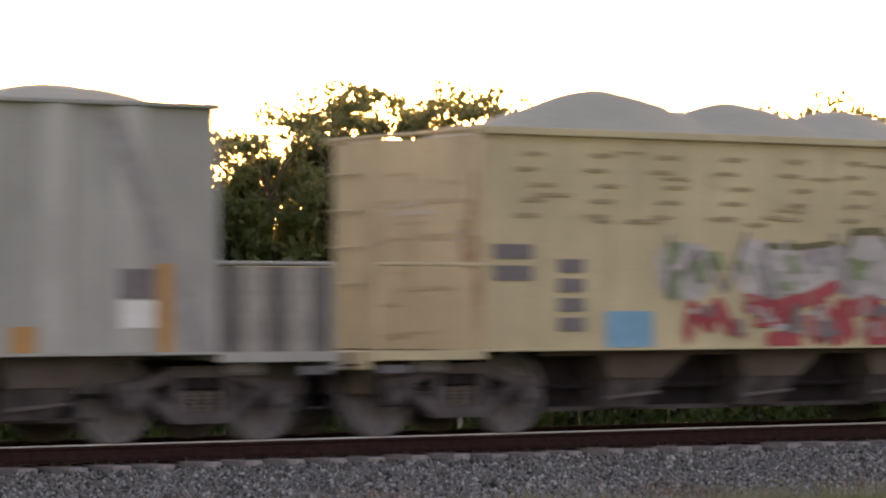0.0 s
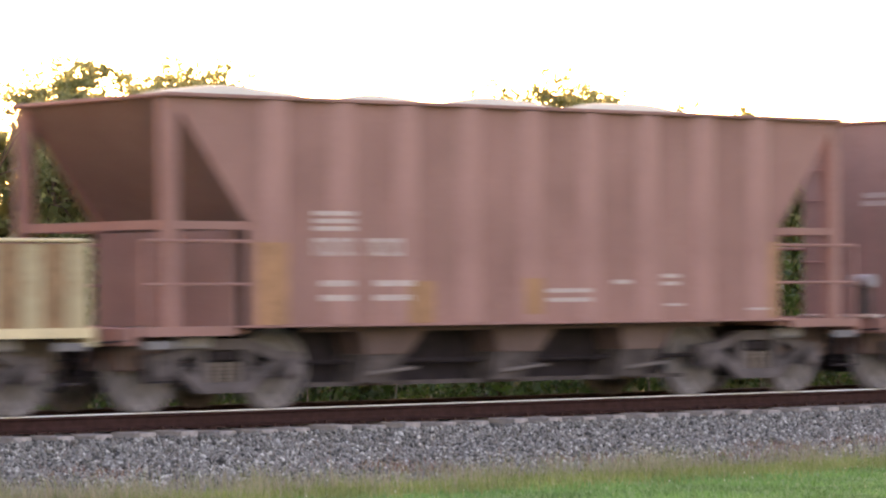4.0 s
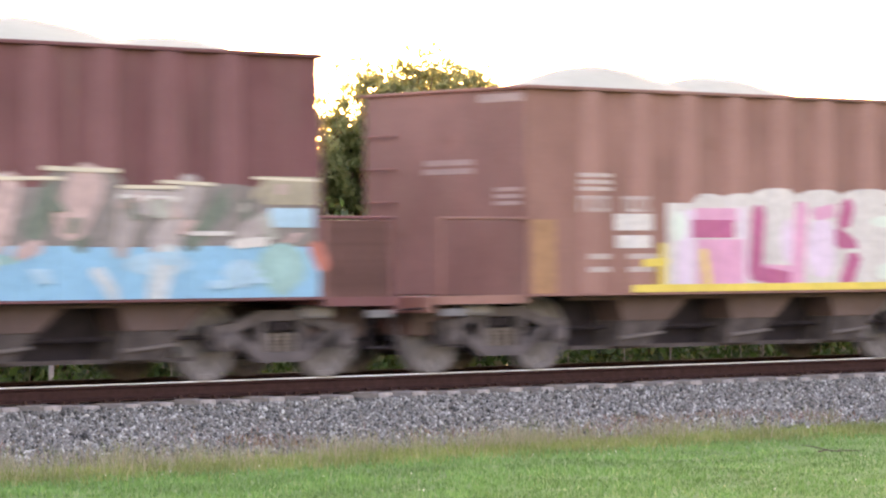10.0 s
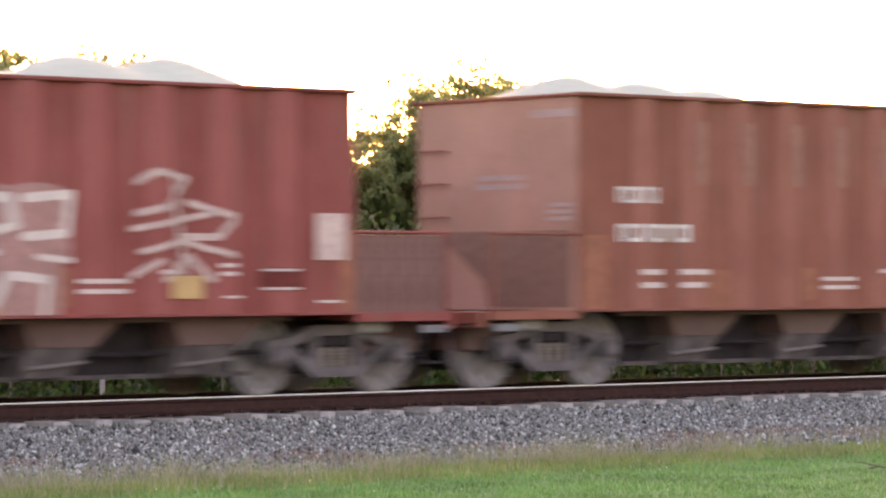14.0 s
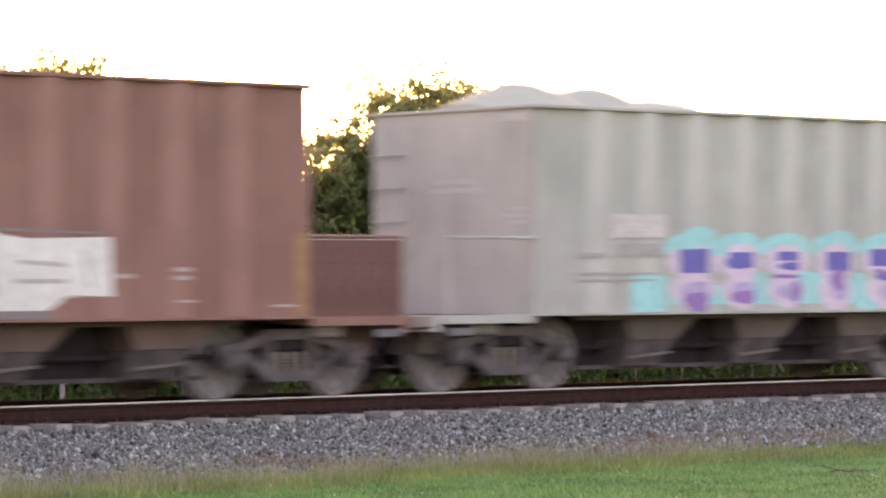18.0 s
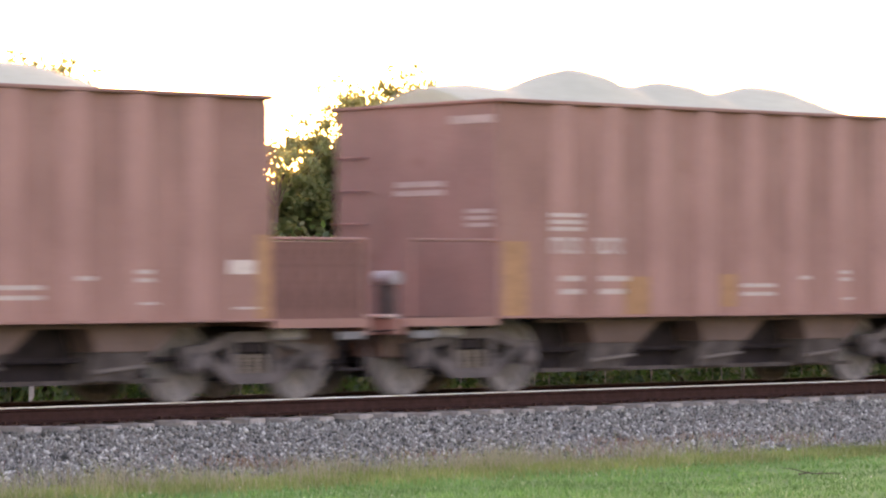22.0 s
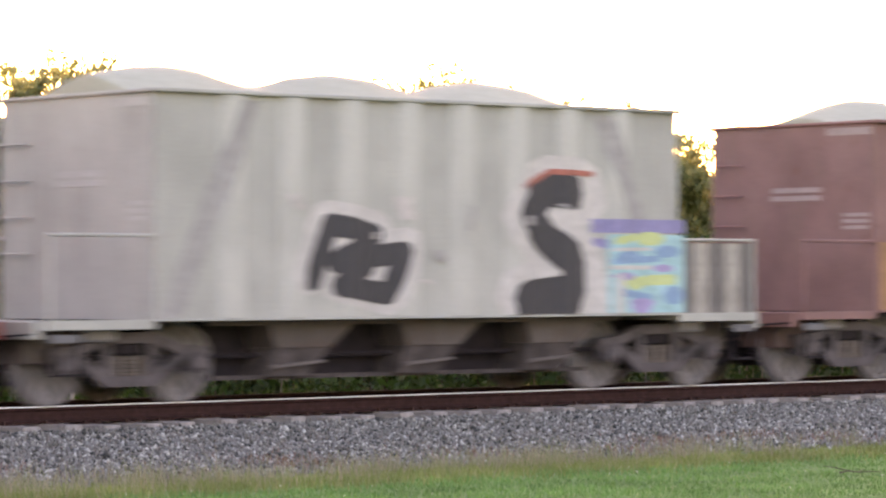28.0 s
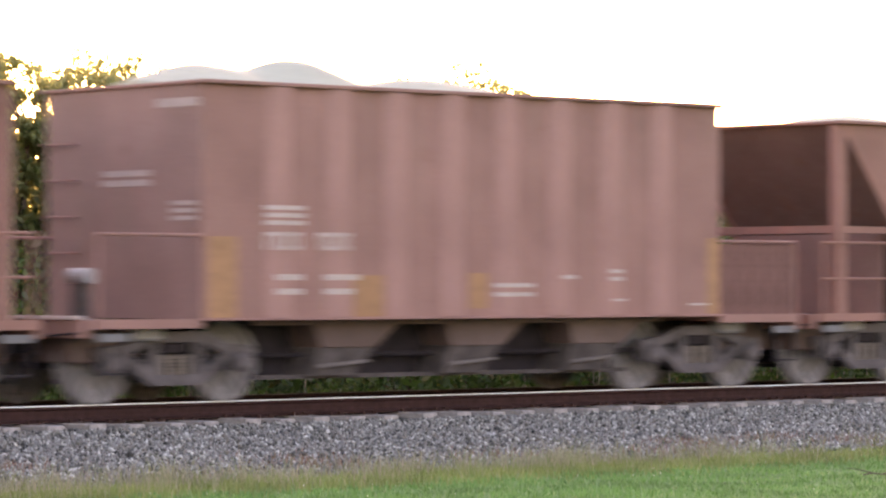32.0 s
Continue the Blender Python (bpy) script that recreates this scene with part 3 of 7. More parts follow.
HALF, HALF_L = 4.10, 5.22
TRUCK = 4.15
WHEEL_R = 0.457
KITS = {}
TOP_OF = {"ribbed": 3.50, "tall": 3.60, "high": 3.745, "smooth": 3.385, "slope": 3.475}
HALF_OF = {"ribbed": HALF, "tall": HALF, "high": 4.42, "smooth": HALF, "slope": HALF_L}


def wheel_mesh():
    return mesh_of("wheel", lathe([(0.02, -0.09), (0.115, -0.09), (0.125, -0.03), (0.30, 0.0), (0.385, -0.02), (0.39, -0.065), (0.457, -0.07), (0.457, 0.03), (0.487, 0.045), (0.487, 0.07), (0.39, 0.07), (0.37, 0.035), (0.14, 0.05), (0.12, 0.08), (0.02, 0.08)], 20), M_WHEEL)


WHEEL = wheel_mesh()
AXLE = mesh_of("wheelset", rod(bmesh.new(), (0, -1.10, 0), (0, 1.10, 0), 0.085, 12), M_DARK)
CAP = mesh_of("bearing_cap", lathe([(0.02, -0.10), (0.07, -0.10), (0.095, -0.06), (0.125, -0.05), (0.125, 0.06), (0.09, 0.07), (0.02, 0.07)], 12), M_DUST)


def side_frame_mesh():
    """Cast truck side: top member, sloping arms to the axle boxes, lower tie, with the two windows and the spring opening left free."""
    bm = bmesh.new()

    def piece(pts, y0, y1):
        b = prism(pts, y0, y1)
        me = bpy.data.meshes.new("piece")
        b.to_mesh(me)
        b.free()
        bm.from_mesh(me)
        bpy.data.meshes.remove(me)
    piece([(-1.06, 0.50), (-1.06, 0.63), (-0.72, 0.66), (-0.34, 0.80), (0.34, 0.80), (0.72, 0.66), (1.06, 0.63), (1.06, 0.50), (0.70, 0.54), (0.32, 0.68), (-0.32, 0.68), (-0.70, 0.54)], -0.07, 0.07)
    piece([(-0.74, 0.50), (-0.66, 0.56), (-0.30, 0.32), (0.30, 0.32), (0.66, 0.56), (0.74, 0.50), (0.36, 0.20), (-0.36, 0.20)], -0.07, 0.07)
    for s in (-1, 1):
        piece([(s * 0.26, 0.28), (s * 0.37, 0.28), (s * 0.37, 0.76), (s * 0.26, 0.76)], -0.06, 0.06)
        piece([(s * 0.89 - 0.15, 0.36), (s * 0.89 + 0.15, 0.36), (s * 0.89 + 0.17, 0.62), (s * 0.89 - 0.17, 0.62)], -0.09, 0.05)
    return mesh_of("side_frame", bm, M_DUST)


def spring_mesh():
    bm = bmesh.new()
    for k in range(5):
        b = lathe([(0.045, -0.011), (0.068, -0.011), (0.068, 0.011), (0.045, 0.011)], 7)
        bmesh.ops.rotate(b, verts=b.verts, cent=(0, 0, 0), matrix=Matrix.Rotation(math.pi / 2, 3, "X"))
        bmesh.ops.translate(b, verts=b.verts, vec=(0, 0, 0.34 + 0.042 * k))
        me = bpy.data.meshes.new("coil")
        b.to_mesh(me)
        b.free()
        bm.from_mesh(me)
        bpy.data.meshes.remove(me)
    rod(bm, (0, 0, 0.315), (0, 0, 0.54), 0.046, 8)
    return mesh_of("spring", bm, M_SPRING)


SIDE_FRAME, SPRING = side_frame_mesh(), spring_mesh()
BOLSTER = mesh_of("bolster", boxes((-0.19, 0.19, -1.08, 1.08, 0.55, 0.68), (-0.26, 0.26, -1.0, 1.0, 0.26, 0.36), (-0.3, 0.3, -0.4, 0.4, 0.62, 0.86), bevel=0.02), M_DARK)
BRAKE_BEAM = mesh_of("brake_beam", boxes((-0.05, 0.05, -0.75, 0.75, 0.36, 0.44), (-0.42, 0.05, -0.22, -0.17, 0.20, 0.25), (-0.42, 0.05, 0.17, 0.22, 0.20, 0.25), (-0.06, -0.02, -0.06, 0.06, 0.22, 0.66), (-0.05, 0.02, -0.80, -0.70, 0.30, 0.56), (-0.05, 0.02, 0.70, 0.80, 0.30, 0.56)), M_DARK)


RIB_DEPTH = 0.072
RIBS_S = [-3.01 + 0.867 * i for i in range(8)]
RIBS_L = [-3.75 + 0.9375 * i for i in range(9)]


def rib_mesh(z0, z1):
    bm = bmesh.new()
    rows = []
    for z in (z0, z1):
        rows.append([bm.verts.new((a, b, z)) for a, b in [(-0.20, 0.0), (-0.11, -RIB_DEPTH), (0.11, -RIB_DEPTH), (0.20, 0.0)]])
    for i in range(3):
        bm.faces.new((rows[0][i], rows[0][i + 1], rows[1][i + 1], rows[1][i]))
    bm.faces.new(rows[0][::-1])
    bm.faces.new(rows[1])
    bm.faces.new((rows[0][3], rows[0][0], rows[1][0], rows[1][3]))
    return mesh_of("rib", bm, M_DARK)


def bay_prism(x0, w):
    """Upper part of a discharge hopper: steep leading side, long slope behind."""
    return prism([(x0 + 0.14 * w, 0.945), (x0 + 1.14 * w, 0.945), (x0 + 1.02 * w, 0.88), (x0 + 0.78 * w, 0.60), (x0 + 0.24 * w, 0.60), (x0 + 0.18 * w, 0.84)], -1.24, 1.24)


def chute_prism(x0, w):
    return prism([(x0 + 0.22 * w, 0.598), (x0 + 0.77 * w, 0.598), (x0 + 0.56 * w, 0.275), (x0 + 0.16 * w, 0.275)], -1.22, 1.22)


def kit(kind):
    """Mesh list of one car type: (name, mesh, role, place, index of parent entry or None)."""
    if kind in KITS:
        return KITS[kind]
    out = []

    def put(name, bm, role, at=(0, 0, 0), parent=None):
        me = bm if isinstance(bm, bpy.types.Mesh) else mesh_of(name, bm, M_DARK)
        out.append((name, me, role, at, parent))
        return len(out) - 1
    long = kind == "slope"
    H, top = HALF_OF[kind], TOP_OF[kind]
    z1 = top - (0.086 if kind == "smooth" else 0.046)
    if long:
        shape = [(-4.12, 0.946), (4.12, 0.946), (4.12, 2.08), (5.15, z1), (-5.15, z1), (-4.12, 2.08)]
    else:
        shape = [(-H, 0.946), (H, 0.946), (H, z1), (-H, z1)]
    for s in (-1, 1):
        put("side_sheet", prism(shape, s * W, s * (W - 0.02)), "body")
        put("top_chord", boxes((-H - 0.05, H + 0.05, min(s * 1.44, s * 1.585), max(s * 1.44, s * 1.585), top - (0.085 if kind == "smooth" else 0.045), top), bevel=0.008), "chord")
        put("side_sill", boxes((-H - 0.02 if not long else -4.3, H + 0.02 if not long else 4.3, min(s * 1.44, s * 1.575), max(s * 1.44, s * 1.585), SILL, 0.945), bevel=0.006), "body")
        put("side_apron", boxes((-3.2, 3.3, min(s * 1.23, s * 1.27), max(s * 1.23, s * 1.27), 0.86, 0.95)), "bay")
    if kind != "smooth":
        rib = rib_mesh(0.95, top - 0.05)
        for x in (RIBS_L if long else RIBS_S):
            put("rib", rib, "rib", (x, -W, 0))
            put("rib", rib, "rib", pose(x, W, 0, 0, 0, 180))
    else:
        for s in (-1, 1):
            put("side_strip", boxes((-H, H, min(s * W, s * (W + 0.012)), max(s * W, s * (W + 0.012)), top - 0.13, top - 0.09)), "body")
    for e in (-1, 1):
        put("end_chord", boxes((min(e * (H - 0.09), e * (H + 0.04)), max(e * (H - 0.09), e * (H + 0.04)), -1.435, 1.435, top - 0.044, top - 0.002), bevel=0.01), "chord")
        if not long:
            put("end_sheet", boxes((min(e * H, e * (H - 0.02)), max(e * H, e * (H - 0.02)), -W + 0.022, W - 0.022, 0.94, z1)), "end")
            for k in range(4):
                z = 2.95 - 0.42 * k
                r = rod(bmesh.new(), (e * (H + 0.09), 0.95, z), (e * (H + 0.09), 1.42, z), 0.016, 6)
                rod(r, (e * (H - 0.005), 0.95, z), (e * (H + 0.09), 0.95, z), 0.014, 6)
                rod(r, (e * (H - 0.005), 1.42, z), (e * (H + 0.09), 1.42, z), 0.014, 6)
                put("ladder_rung", r, "rail")
        else:
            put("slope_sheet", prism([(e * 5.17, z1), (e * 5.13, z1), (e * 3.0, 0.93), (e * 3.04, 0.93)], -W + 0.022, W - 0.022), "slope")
            for s in (-1, 1):
                put("corner_post", boxes((min(e * 5.05, e * 5.22), max(e * 5.05, e * 5.22), min(s * 1.36, s * 1.50), max(s * 1.36, s * 1.50), 0.93, top - 0.05)), "body")
                put("gusset", prism([(e * 5.05, 2.0), (e * 4.12, 2.0), (e * 4.12, 2.09), (e * 5.05, 2.09)], s * 1.38, s * 1.48), "body")
            put("end_bulkhead", boxes((min(e * 4.14, e * 4.20), max(e * 4.14, e * 4.20), -1.36, 1.36, 0.93, 2.0)), "end")
            put("cross_beam", boxes((min(e * 5.08, e * 5.20), max(e * 5.08, e * 5.20), -1.36, 1.36, 2.0, 2.10)), "body")
        base = -H + 0.02 if not long else -4.12
        put("platform_deck", boxes((min(e * 5.60, e * -base), max(e * 5.60, e * -base), -1.44, 1.44, 0.86, 0.925)), "body")
        put("end_sill", boxes((min(e * 5.56, e * 5.66), max(e * 5.56, e * 5.66), -1.44, 1.44, 0.74, 0.94), bevel=0.012), "body")
        for s in (-1, 1):
            put("platform_sill", boxes((min(e * 5.56, e * (H if not long else 4.32)), max(e * 5.56, e * (H if not long else 4.32)), min(s * 1.45, s * 1.52), max(s * 1.45, s * 1.52), 0.84, 0.945)), "body")
            if not long and e > 0:
                n = 5
                brd = boxes((-0.136, 0.136, -0.012, 0.012, 0.93, 1.83))
                bme = mesh_of("guard_board", brd, M_DARK)
                for k in range(n):
                    put("guard_board", bme, ("board" if k % 2 == 0 else "spare_board") if kind != "smooth" else "slat" if k % 2 == 0 else "wood", (e * (H + 0.17 + (5.30 - H) * 0.2375 * k), s * 1.455, 0))
            r = rod(bmesh.new(), (e * (H if not long else 4.12), s * 1.485, 1.87), (e * 5.52, s * 1.485, 1.87), 0.021, 8)
            rod(r, (e * 5.50, s * 1.485, 0.93), (e * 5.50, s * 1.485, 1.87), 0.021, 8)
            put("handrail", r, "rail")
            if long:
                put("handrail", rod(bmesh.new(), (e * 4.12, s * 1.485, 1.40), (e * 5.52, s * 1.485, 1.40), 0.018, 8), "rail")
            sx, sy = e * 5.30, s * 1.49
            st = boxes((sx - 0.18, sx + 0.18, sy - 0.03, sy + 0.03, 0.34, 0.365), (sx - 0.185, sx - 0.165, sy - 0.012, sy + 0.012, 0.34, 0.74), (sx + 0.165, sx + 0.185, sy - 0.012, sy + 0.012, 0.34, 0.74))
            put("step_bracket", boxes((sx - 0.20, sx + 0.20, sy - 0.014, sy + 0.014, 0.70, 0.79), bevel=0.004), "step")
            put("sill_step", st, "dark")
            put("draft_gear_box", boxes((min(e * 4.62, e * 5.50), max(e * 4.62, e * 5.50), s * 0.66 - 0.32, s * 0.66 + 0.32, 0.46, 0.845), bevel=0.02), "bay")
            put("side_bearing", boxes((e * 4.62 - 0.22, e * 4.62 + 0.22, s * 1.12 - 0.1, s * 1.12 + 0.1, 0.70, 0.85), bevel=0.03), "silver")
        put("coupler", boxes((min(e * 5.45, e * 5.80), max(e * 5.45, e * 5.80), -0.09, 0.09, 0.56, 0.76), (min(e * 5.72, e * 5.868), max(e * 5.72, e * 5.868), -0.17, 0.12, 0.52, 0.80), bevel=0.02), "dark")
        hose = rod(bmesh.new(), (e * 5.62, -0.36, 0.62), (e * 5.72, -0.33, 0.34), 0.028, 6)
        rod(hose, (e * 5.72, -0.33, 0.34), (e * 5.86, -0.30, 0.24), 0.028, 6)
        put("air_hose", hose, "dark")
        put("uncoupling_lever", rod(bmesh.new(), (e * 5.70, -1.4, 0.80), (e * 5.70, -0.1, 0.72), 0.014, 6), "dark")
    put("centre_sill", boxes((-5.55, 5.55, -0.33, 0.33, 0.60, 0.855), bevel=0.01), "dark")
    # dark block added behind the bays as the shade seen between them
    put("dark_gap_fill", prism([(-3.5, 0.93), (3.5, 0.93), (2.7, 0.25), (-2.7, 0.25)], -0.75, 0.75), "dark")
    for x0 in (-2.55, -0.55, 1.45):
        tw_, bw = (1.52, 0.55) if not long else (1.15, 0.5)
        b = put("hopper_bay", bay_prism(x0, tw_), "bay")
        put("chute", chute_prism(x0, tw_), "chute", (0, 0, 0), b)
        put("chute_lip", prism([(x0 + 0.30, 0.40), (x0 + 0.46 + bw, 0.455), (x0 + 0.50 + bw, 0.455), (x0 + 0.50 + bw, 0.425), (x0 + 0.30, 0.36)], -1.27, 1.27), "lip", (0, 0, 0), b)
    put("bottom_rail", boxes((-3.05, 2.85, -1.10, -1.06, 0.24, 0.29), (-3.05, 2.85, 1.06, 1.10, 0.24, 0.29)), "chute")
    put("brake_pipe", rod(bmesh.new(), (-4.6, -0.95, 0.52), (4.6, -0.95, 0.50), 0.03, 6), "dark")
    for e in (-1, 1):
        cx = e * TRUCK
        put("bolster", BOLSTER, "dark", (cx, 0, 0))
        for s in (-1, 1):
            i = put("side_frame", SIDE_FRAME, "truck", pose(cx, s * 1.05, 0, 0, 0, 0 if s < 0 else 180))
            for a in (-0.16, 0.0, 0.16):
                put("spring", SPRING, "spring", (a, 0, 0), i)
            for a in (-0.889, 0.889):
                put("bearing_cap", CAP, "truck", (a, -0.10, WHEEL_R), i)
        for a in (-0.889, 0.889):
            put("brake_beam", BRAKE_BEAM, "dark", pose(cx + a * 0.42, 0, 0, 0, 0, 0 if a < 0 else 180))
            i = put("wheelset", AXLE, "axle", (cx + a, 0, WHEEL_R))
            for s in (-1, 1):
                put("wheel", WHEEL, "wheel", pose(0, s * 0.755, 0, 0, 0, 0 if s < 0 else 180), i)
    KITS[kind] = out
    return out


COLORS = {
    "pink": ((0.280, 0.148, 0.131), 0.20), "rose": ((0.258, 0.140, 0.132), 0.25), "brown": ((0.260, 0.130, 0.110), 0.22), "maroon": ((0.150, 0.058, 0.062), 0.15),
    "darkred": ((0.172, 0.051, 0.046), 0.15), "red": ((0.218, 0.049, 0.043), 0.10), "rust": ((0.210, 0.066, 0.046), 0.2), "salmon": ((0.222, 0.088, 0.076), 0.2), "grey": ((0.405, 0.40, 0.375), 0.1),
    "yellow": ((0.53, 0.395, 0.225), 0.15), "cream": ((0.60, 0.50, 0.325), 0.2), "stained": ((0.545, 0.435, 0.305), 0.25), "tan": ((0.56, 0.375, 0.23), 0.35), "rusty_cream": ((0.50, 0.33, 0.21), 0.5), "plum": ((0.225, 0.120, 0.108), 0.2)}
COURSED = {"tan": 0.15, "rusty_cream": 0.5}
SPOKEN = {"pink": "faded pinkish-brown", "rose": "dull rose-brown", "brown": "weathered brown", "maroon": "dark maroon", "darkred": "dark red-brown", "red": "dull red", "rust": "rust-streaked brown", "salmon": "faded salmon-red",
          "grey": "light grey", "yellow": "dusty yellow", "cream": "pale cream", "stained": "blotchy stained cream", "tan": "rust-stained tan", "rusty_cream": "heavily rusted cream", "plum": "dusky plum-brown"}
WOODY = plain("stained_guard_board", (0.24, 0.15, 0.09), 0.35, 6)

CARS = []
# kind, colour, load heaps
TRAIN = [
    ("ribbed", "grey", 0.2), ("smooth", "cream", 1), ("tall", "darkred", 0.8), ("ribbed", "pink", 0.9), ("ribbed", "pink", 0.8), ("smooth", "cream", 0.9), ("slope", "pink", 0.35),
    ("tall", "pink", 0.35), ("ribbed", "pink", 0.3), ("ribbed", "pink", 0.8), ("ribbed", "red", 0.3), ("ribbed", "pink", 0.9), ("smooth", "yellow", 1), ("high", "maroon", 0.8),
    ("ribbed", "brown", 0.7), ("slope", "pink", 0.3), ("ribbed", "red", 0.5), ("smooth", "stained", 1), ("ribbed", "red", 0.8), ("tall", "rust", 0.6), ("slope", "brown", 0.5),
    ("ribbed", "pink", 0.7), ("ribbed", "pink", 0.7), ("tall", "brown", 0.5), ("ribbed", "grey", 0.8), ("slope", "brown", 0.2), ("ribbed", "pink", 0.9), ("tall", "salmon", 1),
    ("ribbed", "pink", 0.9), ("tall", "pink", 0.9), ("ribbed", "rose", 1), ("smooth", "rusty_cream", 1), ("ribbed", "plum", 0.9), ("ribbed", "pink", 0.9), ("tall", "darkred", 0.8),
    ("ribbed", "red", 0.7), ("ribbed", "grey", 0.6), ("ribbed", "rose", 0.8), ("smooth", "tan", 0.9), ("ribbed", "rose", 0.7), ("slope", "brown", 0.5), ("tall", "pink", 0.8),
    ("slope", "brown", 0.4),
]


# heaps of each load: place along the car and rise above its top
HEAPS = {}
HEAPS[0] = [(3.0, 0.23)]
HEAPS[1] = [(-1.4, 0.54), (0.6, 0.46), (2.3, 0.41)]
HEAPS[2] = [(-2.8, 0.34), (-1.6, 0.36), (-0.6, 0.24), (1.2, 0.27)]
HEAPS[3] = [(-3.2, 0.3), (-1.2, 0.43), (0.5, 0.42), (1.8, 0.28)]
HEAPS[4] = [(-3.0, 0.25), (-1.5, 0.49), (0.1, 0.39), (1.6, 0.2)]
HEAPS[7] = [(1.1, 0.2)]
HEAPS[8] = [(-2.6, 0.23), (-0.6, 0.15)]
HEAPS[9] = [(-1.8, 0.32), (-0.6, 0.38), (0.8, 0.33), (3.4, 0.14)]
HEAPS[10] = [(-2.8, 0.2), (-0.7, 0.17), (1.4, 0.26)]
HEAPS[11] = [(-3.4, 0.12), (-1.6, 0.39), (0.4, 0.27)]
HEAPS[12] = [(-3.2, 0.35), (-1.4, 0.51), (0.9, 0.44), (3.3, 0.29)]
HEAPS[13] = [(-2.9, 0.32), (-1.0, 0.4), (1.2, 0.35), (3.2, 0.2)]
HEAPS[14] = [(-1.5, 0.36), (0.7, 0.29)]
HEAPS[15] = [(-0.9, 0.23), (1.3, 0.25)]
HEAPS[16] = [(-0.2, 0.2), (1.3, 0.29), (2.6, 0.39)]
HEAPS[17] = [(-2.6, 0.4), (-0.6, 0.38), (0.8, 0.35), (2.3, 0.37)]
HEAPS[18] = [(-0.8, 0.2), (1.2, 0.33), (2.5, 0.35)]
HEAPS[19] = [(-2.9, 0.27), (-1.7, 0.24), (-0.5, 0.18)]
HEAPS[22] = [(0.0, 0.27), (1.3, 0.36), (2.4, 0.27)]
HEAPS[23] = [(-0.2, 0.22)]
HEAPS[24] = [(-3.0, 0.33), (-1.8, 0.3), (-0.5, 0.18)]
HEAPS[25] = [(0.0, 0.02)]
HEAPS[26] = [(-2.8, 0.36), (-1.2, 0.42), (1.2, 0.35), (3.3, 0.31)]
HEAPS[27] = [(-3.1, 0.27), (-1.4, 0.53), (0.3, 0.42), (3.2, 0.23)]
HEAPS[28] = [(-2.7, 0.31), (-0.9, 0.32), (1.3, 0.33)]
HEAPS[29] = [(-3.3, 0.23), (-1.4, 0.51), (0.3, 0.4), (2.2, 0.41)]
HEAPS[30] = [(-2.8, 0.43), (-1.0, 0.36), (1.2, 0.32), (3.5, 0.26)]
HEAPS[31] = [(-2.9, 0.36), (-1.1, 0.46), (1.3, 0.43), (3.2, 0.21)]
HEAPS[32] = [(-2.4, 0.35), (-0.7, 0.42), (0.6, 0.44), (2.2, 0.28)]
HEAPS[33] = [(-2.9, 0.18), (-1.2, 0.28), (0.8, 0.39)]
HEAPS[34] = [(-3.2, 0.21), (-1.2, 0.34), (0.4, 0.32), (3.2, 0.15)]
HEAPS[37] = [(-2.7, 0.34), (-1.1, 0.34), (1.1, 0.23)]
HEAPS[38] = [(-2.8, 0.24), (-1.3, 0.32), (0.4, 0.22)]
HEAPS[39] = [(-2.9, 0.14), (-0.7, 0.24), (0.8, 0.28)]
HEAPS[40] = [(-1.1, 0.26), (1.1, 0.16)]
HEAPS[41] = [(-3.0, 0.26), (-1.7, 0.36), (0.4, 0.21)]


def load_mesh(half, heaps, seed, top):
    g = random.Random(seed)
    spots = HEAPS.get(seed)
    if spots is None:
        spots, x = [], -half + g.uniform(0.9, 1.6)
        while x < half - 0.8:
            spots.append((x, (0.35 + 0.20 * g.random()) * heaps))
            x += g.uniform(1.8, 2.6)
    peaks = []
    for x, h in spots:
        near = min([abs(x - o) for o, _ in spots if o != x] + [2.0])
        peaks.append((x, h + 0.03, 0.86 * near))
    bm = bmesh.new()
    nx, ny = 80, 12
    rows = []
    for i in range(nx + 1):
        px = -half + 0.1 + (2 * half - 0.2) * i / nx
        row = []
        for j in range(ny + 1):
            py = -1.42 + 2.84 * j / ny
            z = top - 0.18
            for cx, h, w in peaks:
                z = max(z, top - 0.18 + (h + 0.18) * (math.exp(-((px - cx) / w) ** 2) + 0.10 * math.exp(-((px - cx) / 2.6) ** 2)) / 1.1 * math.exp(-(py / 0.95) ** 2))
            z += 0.02 * noise.noise((px * 2, py * 2, seed)) + 0.006 * noise.noise((px * 9, py * 9, seed))
            row.append(bm.verts.new((px, py, z)))
        rows.append(row)
    for i in range(nx):
        for j in range(ny):
            bm.faces.new((rows[i][j], rows[i + 1][j], rows[i + 1][j + 1], rows[i][j + 1]))
    rim = [rows[i][0] for i in range(nx + 1)] + [rows[nx][j] for j in range(1, ny + 1)] + [rows[i][ny] for i in range(nx - 1, -1, -1)] + [rows[0][j] for j in range(ny - 1, 0, -1)]
    low = [bm.verts.new((v.co.x * 0.75, v.co.y * 0.9, 2.2)) for v in rim]
    for i in range(len(rim)):
        j = (i + 1) % len(rim)
        bm.faces.new((rim[j], rim[i], low[i], low[j]))
    bm.faces.new(low)
    bmesh.ops.recalc_face_normals(bm, faces=bm.faces)
    return mesh_of("gravel_load", bm, M_GRAVEL, True)


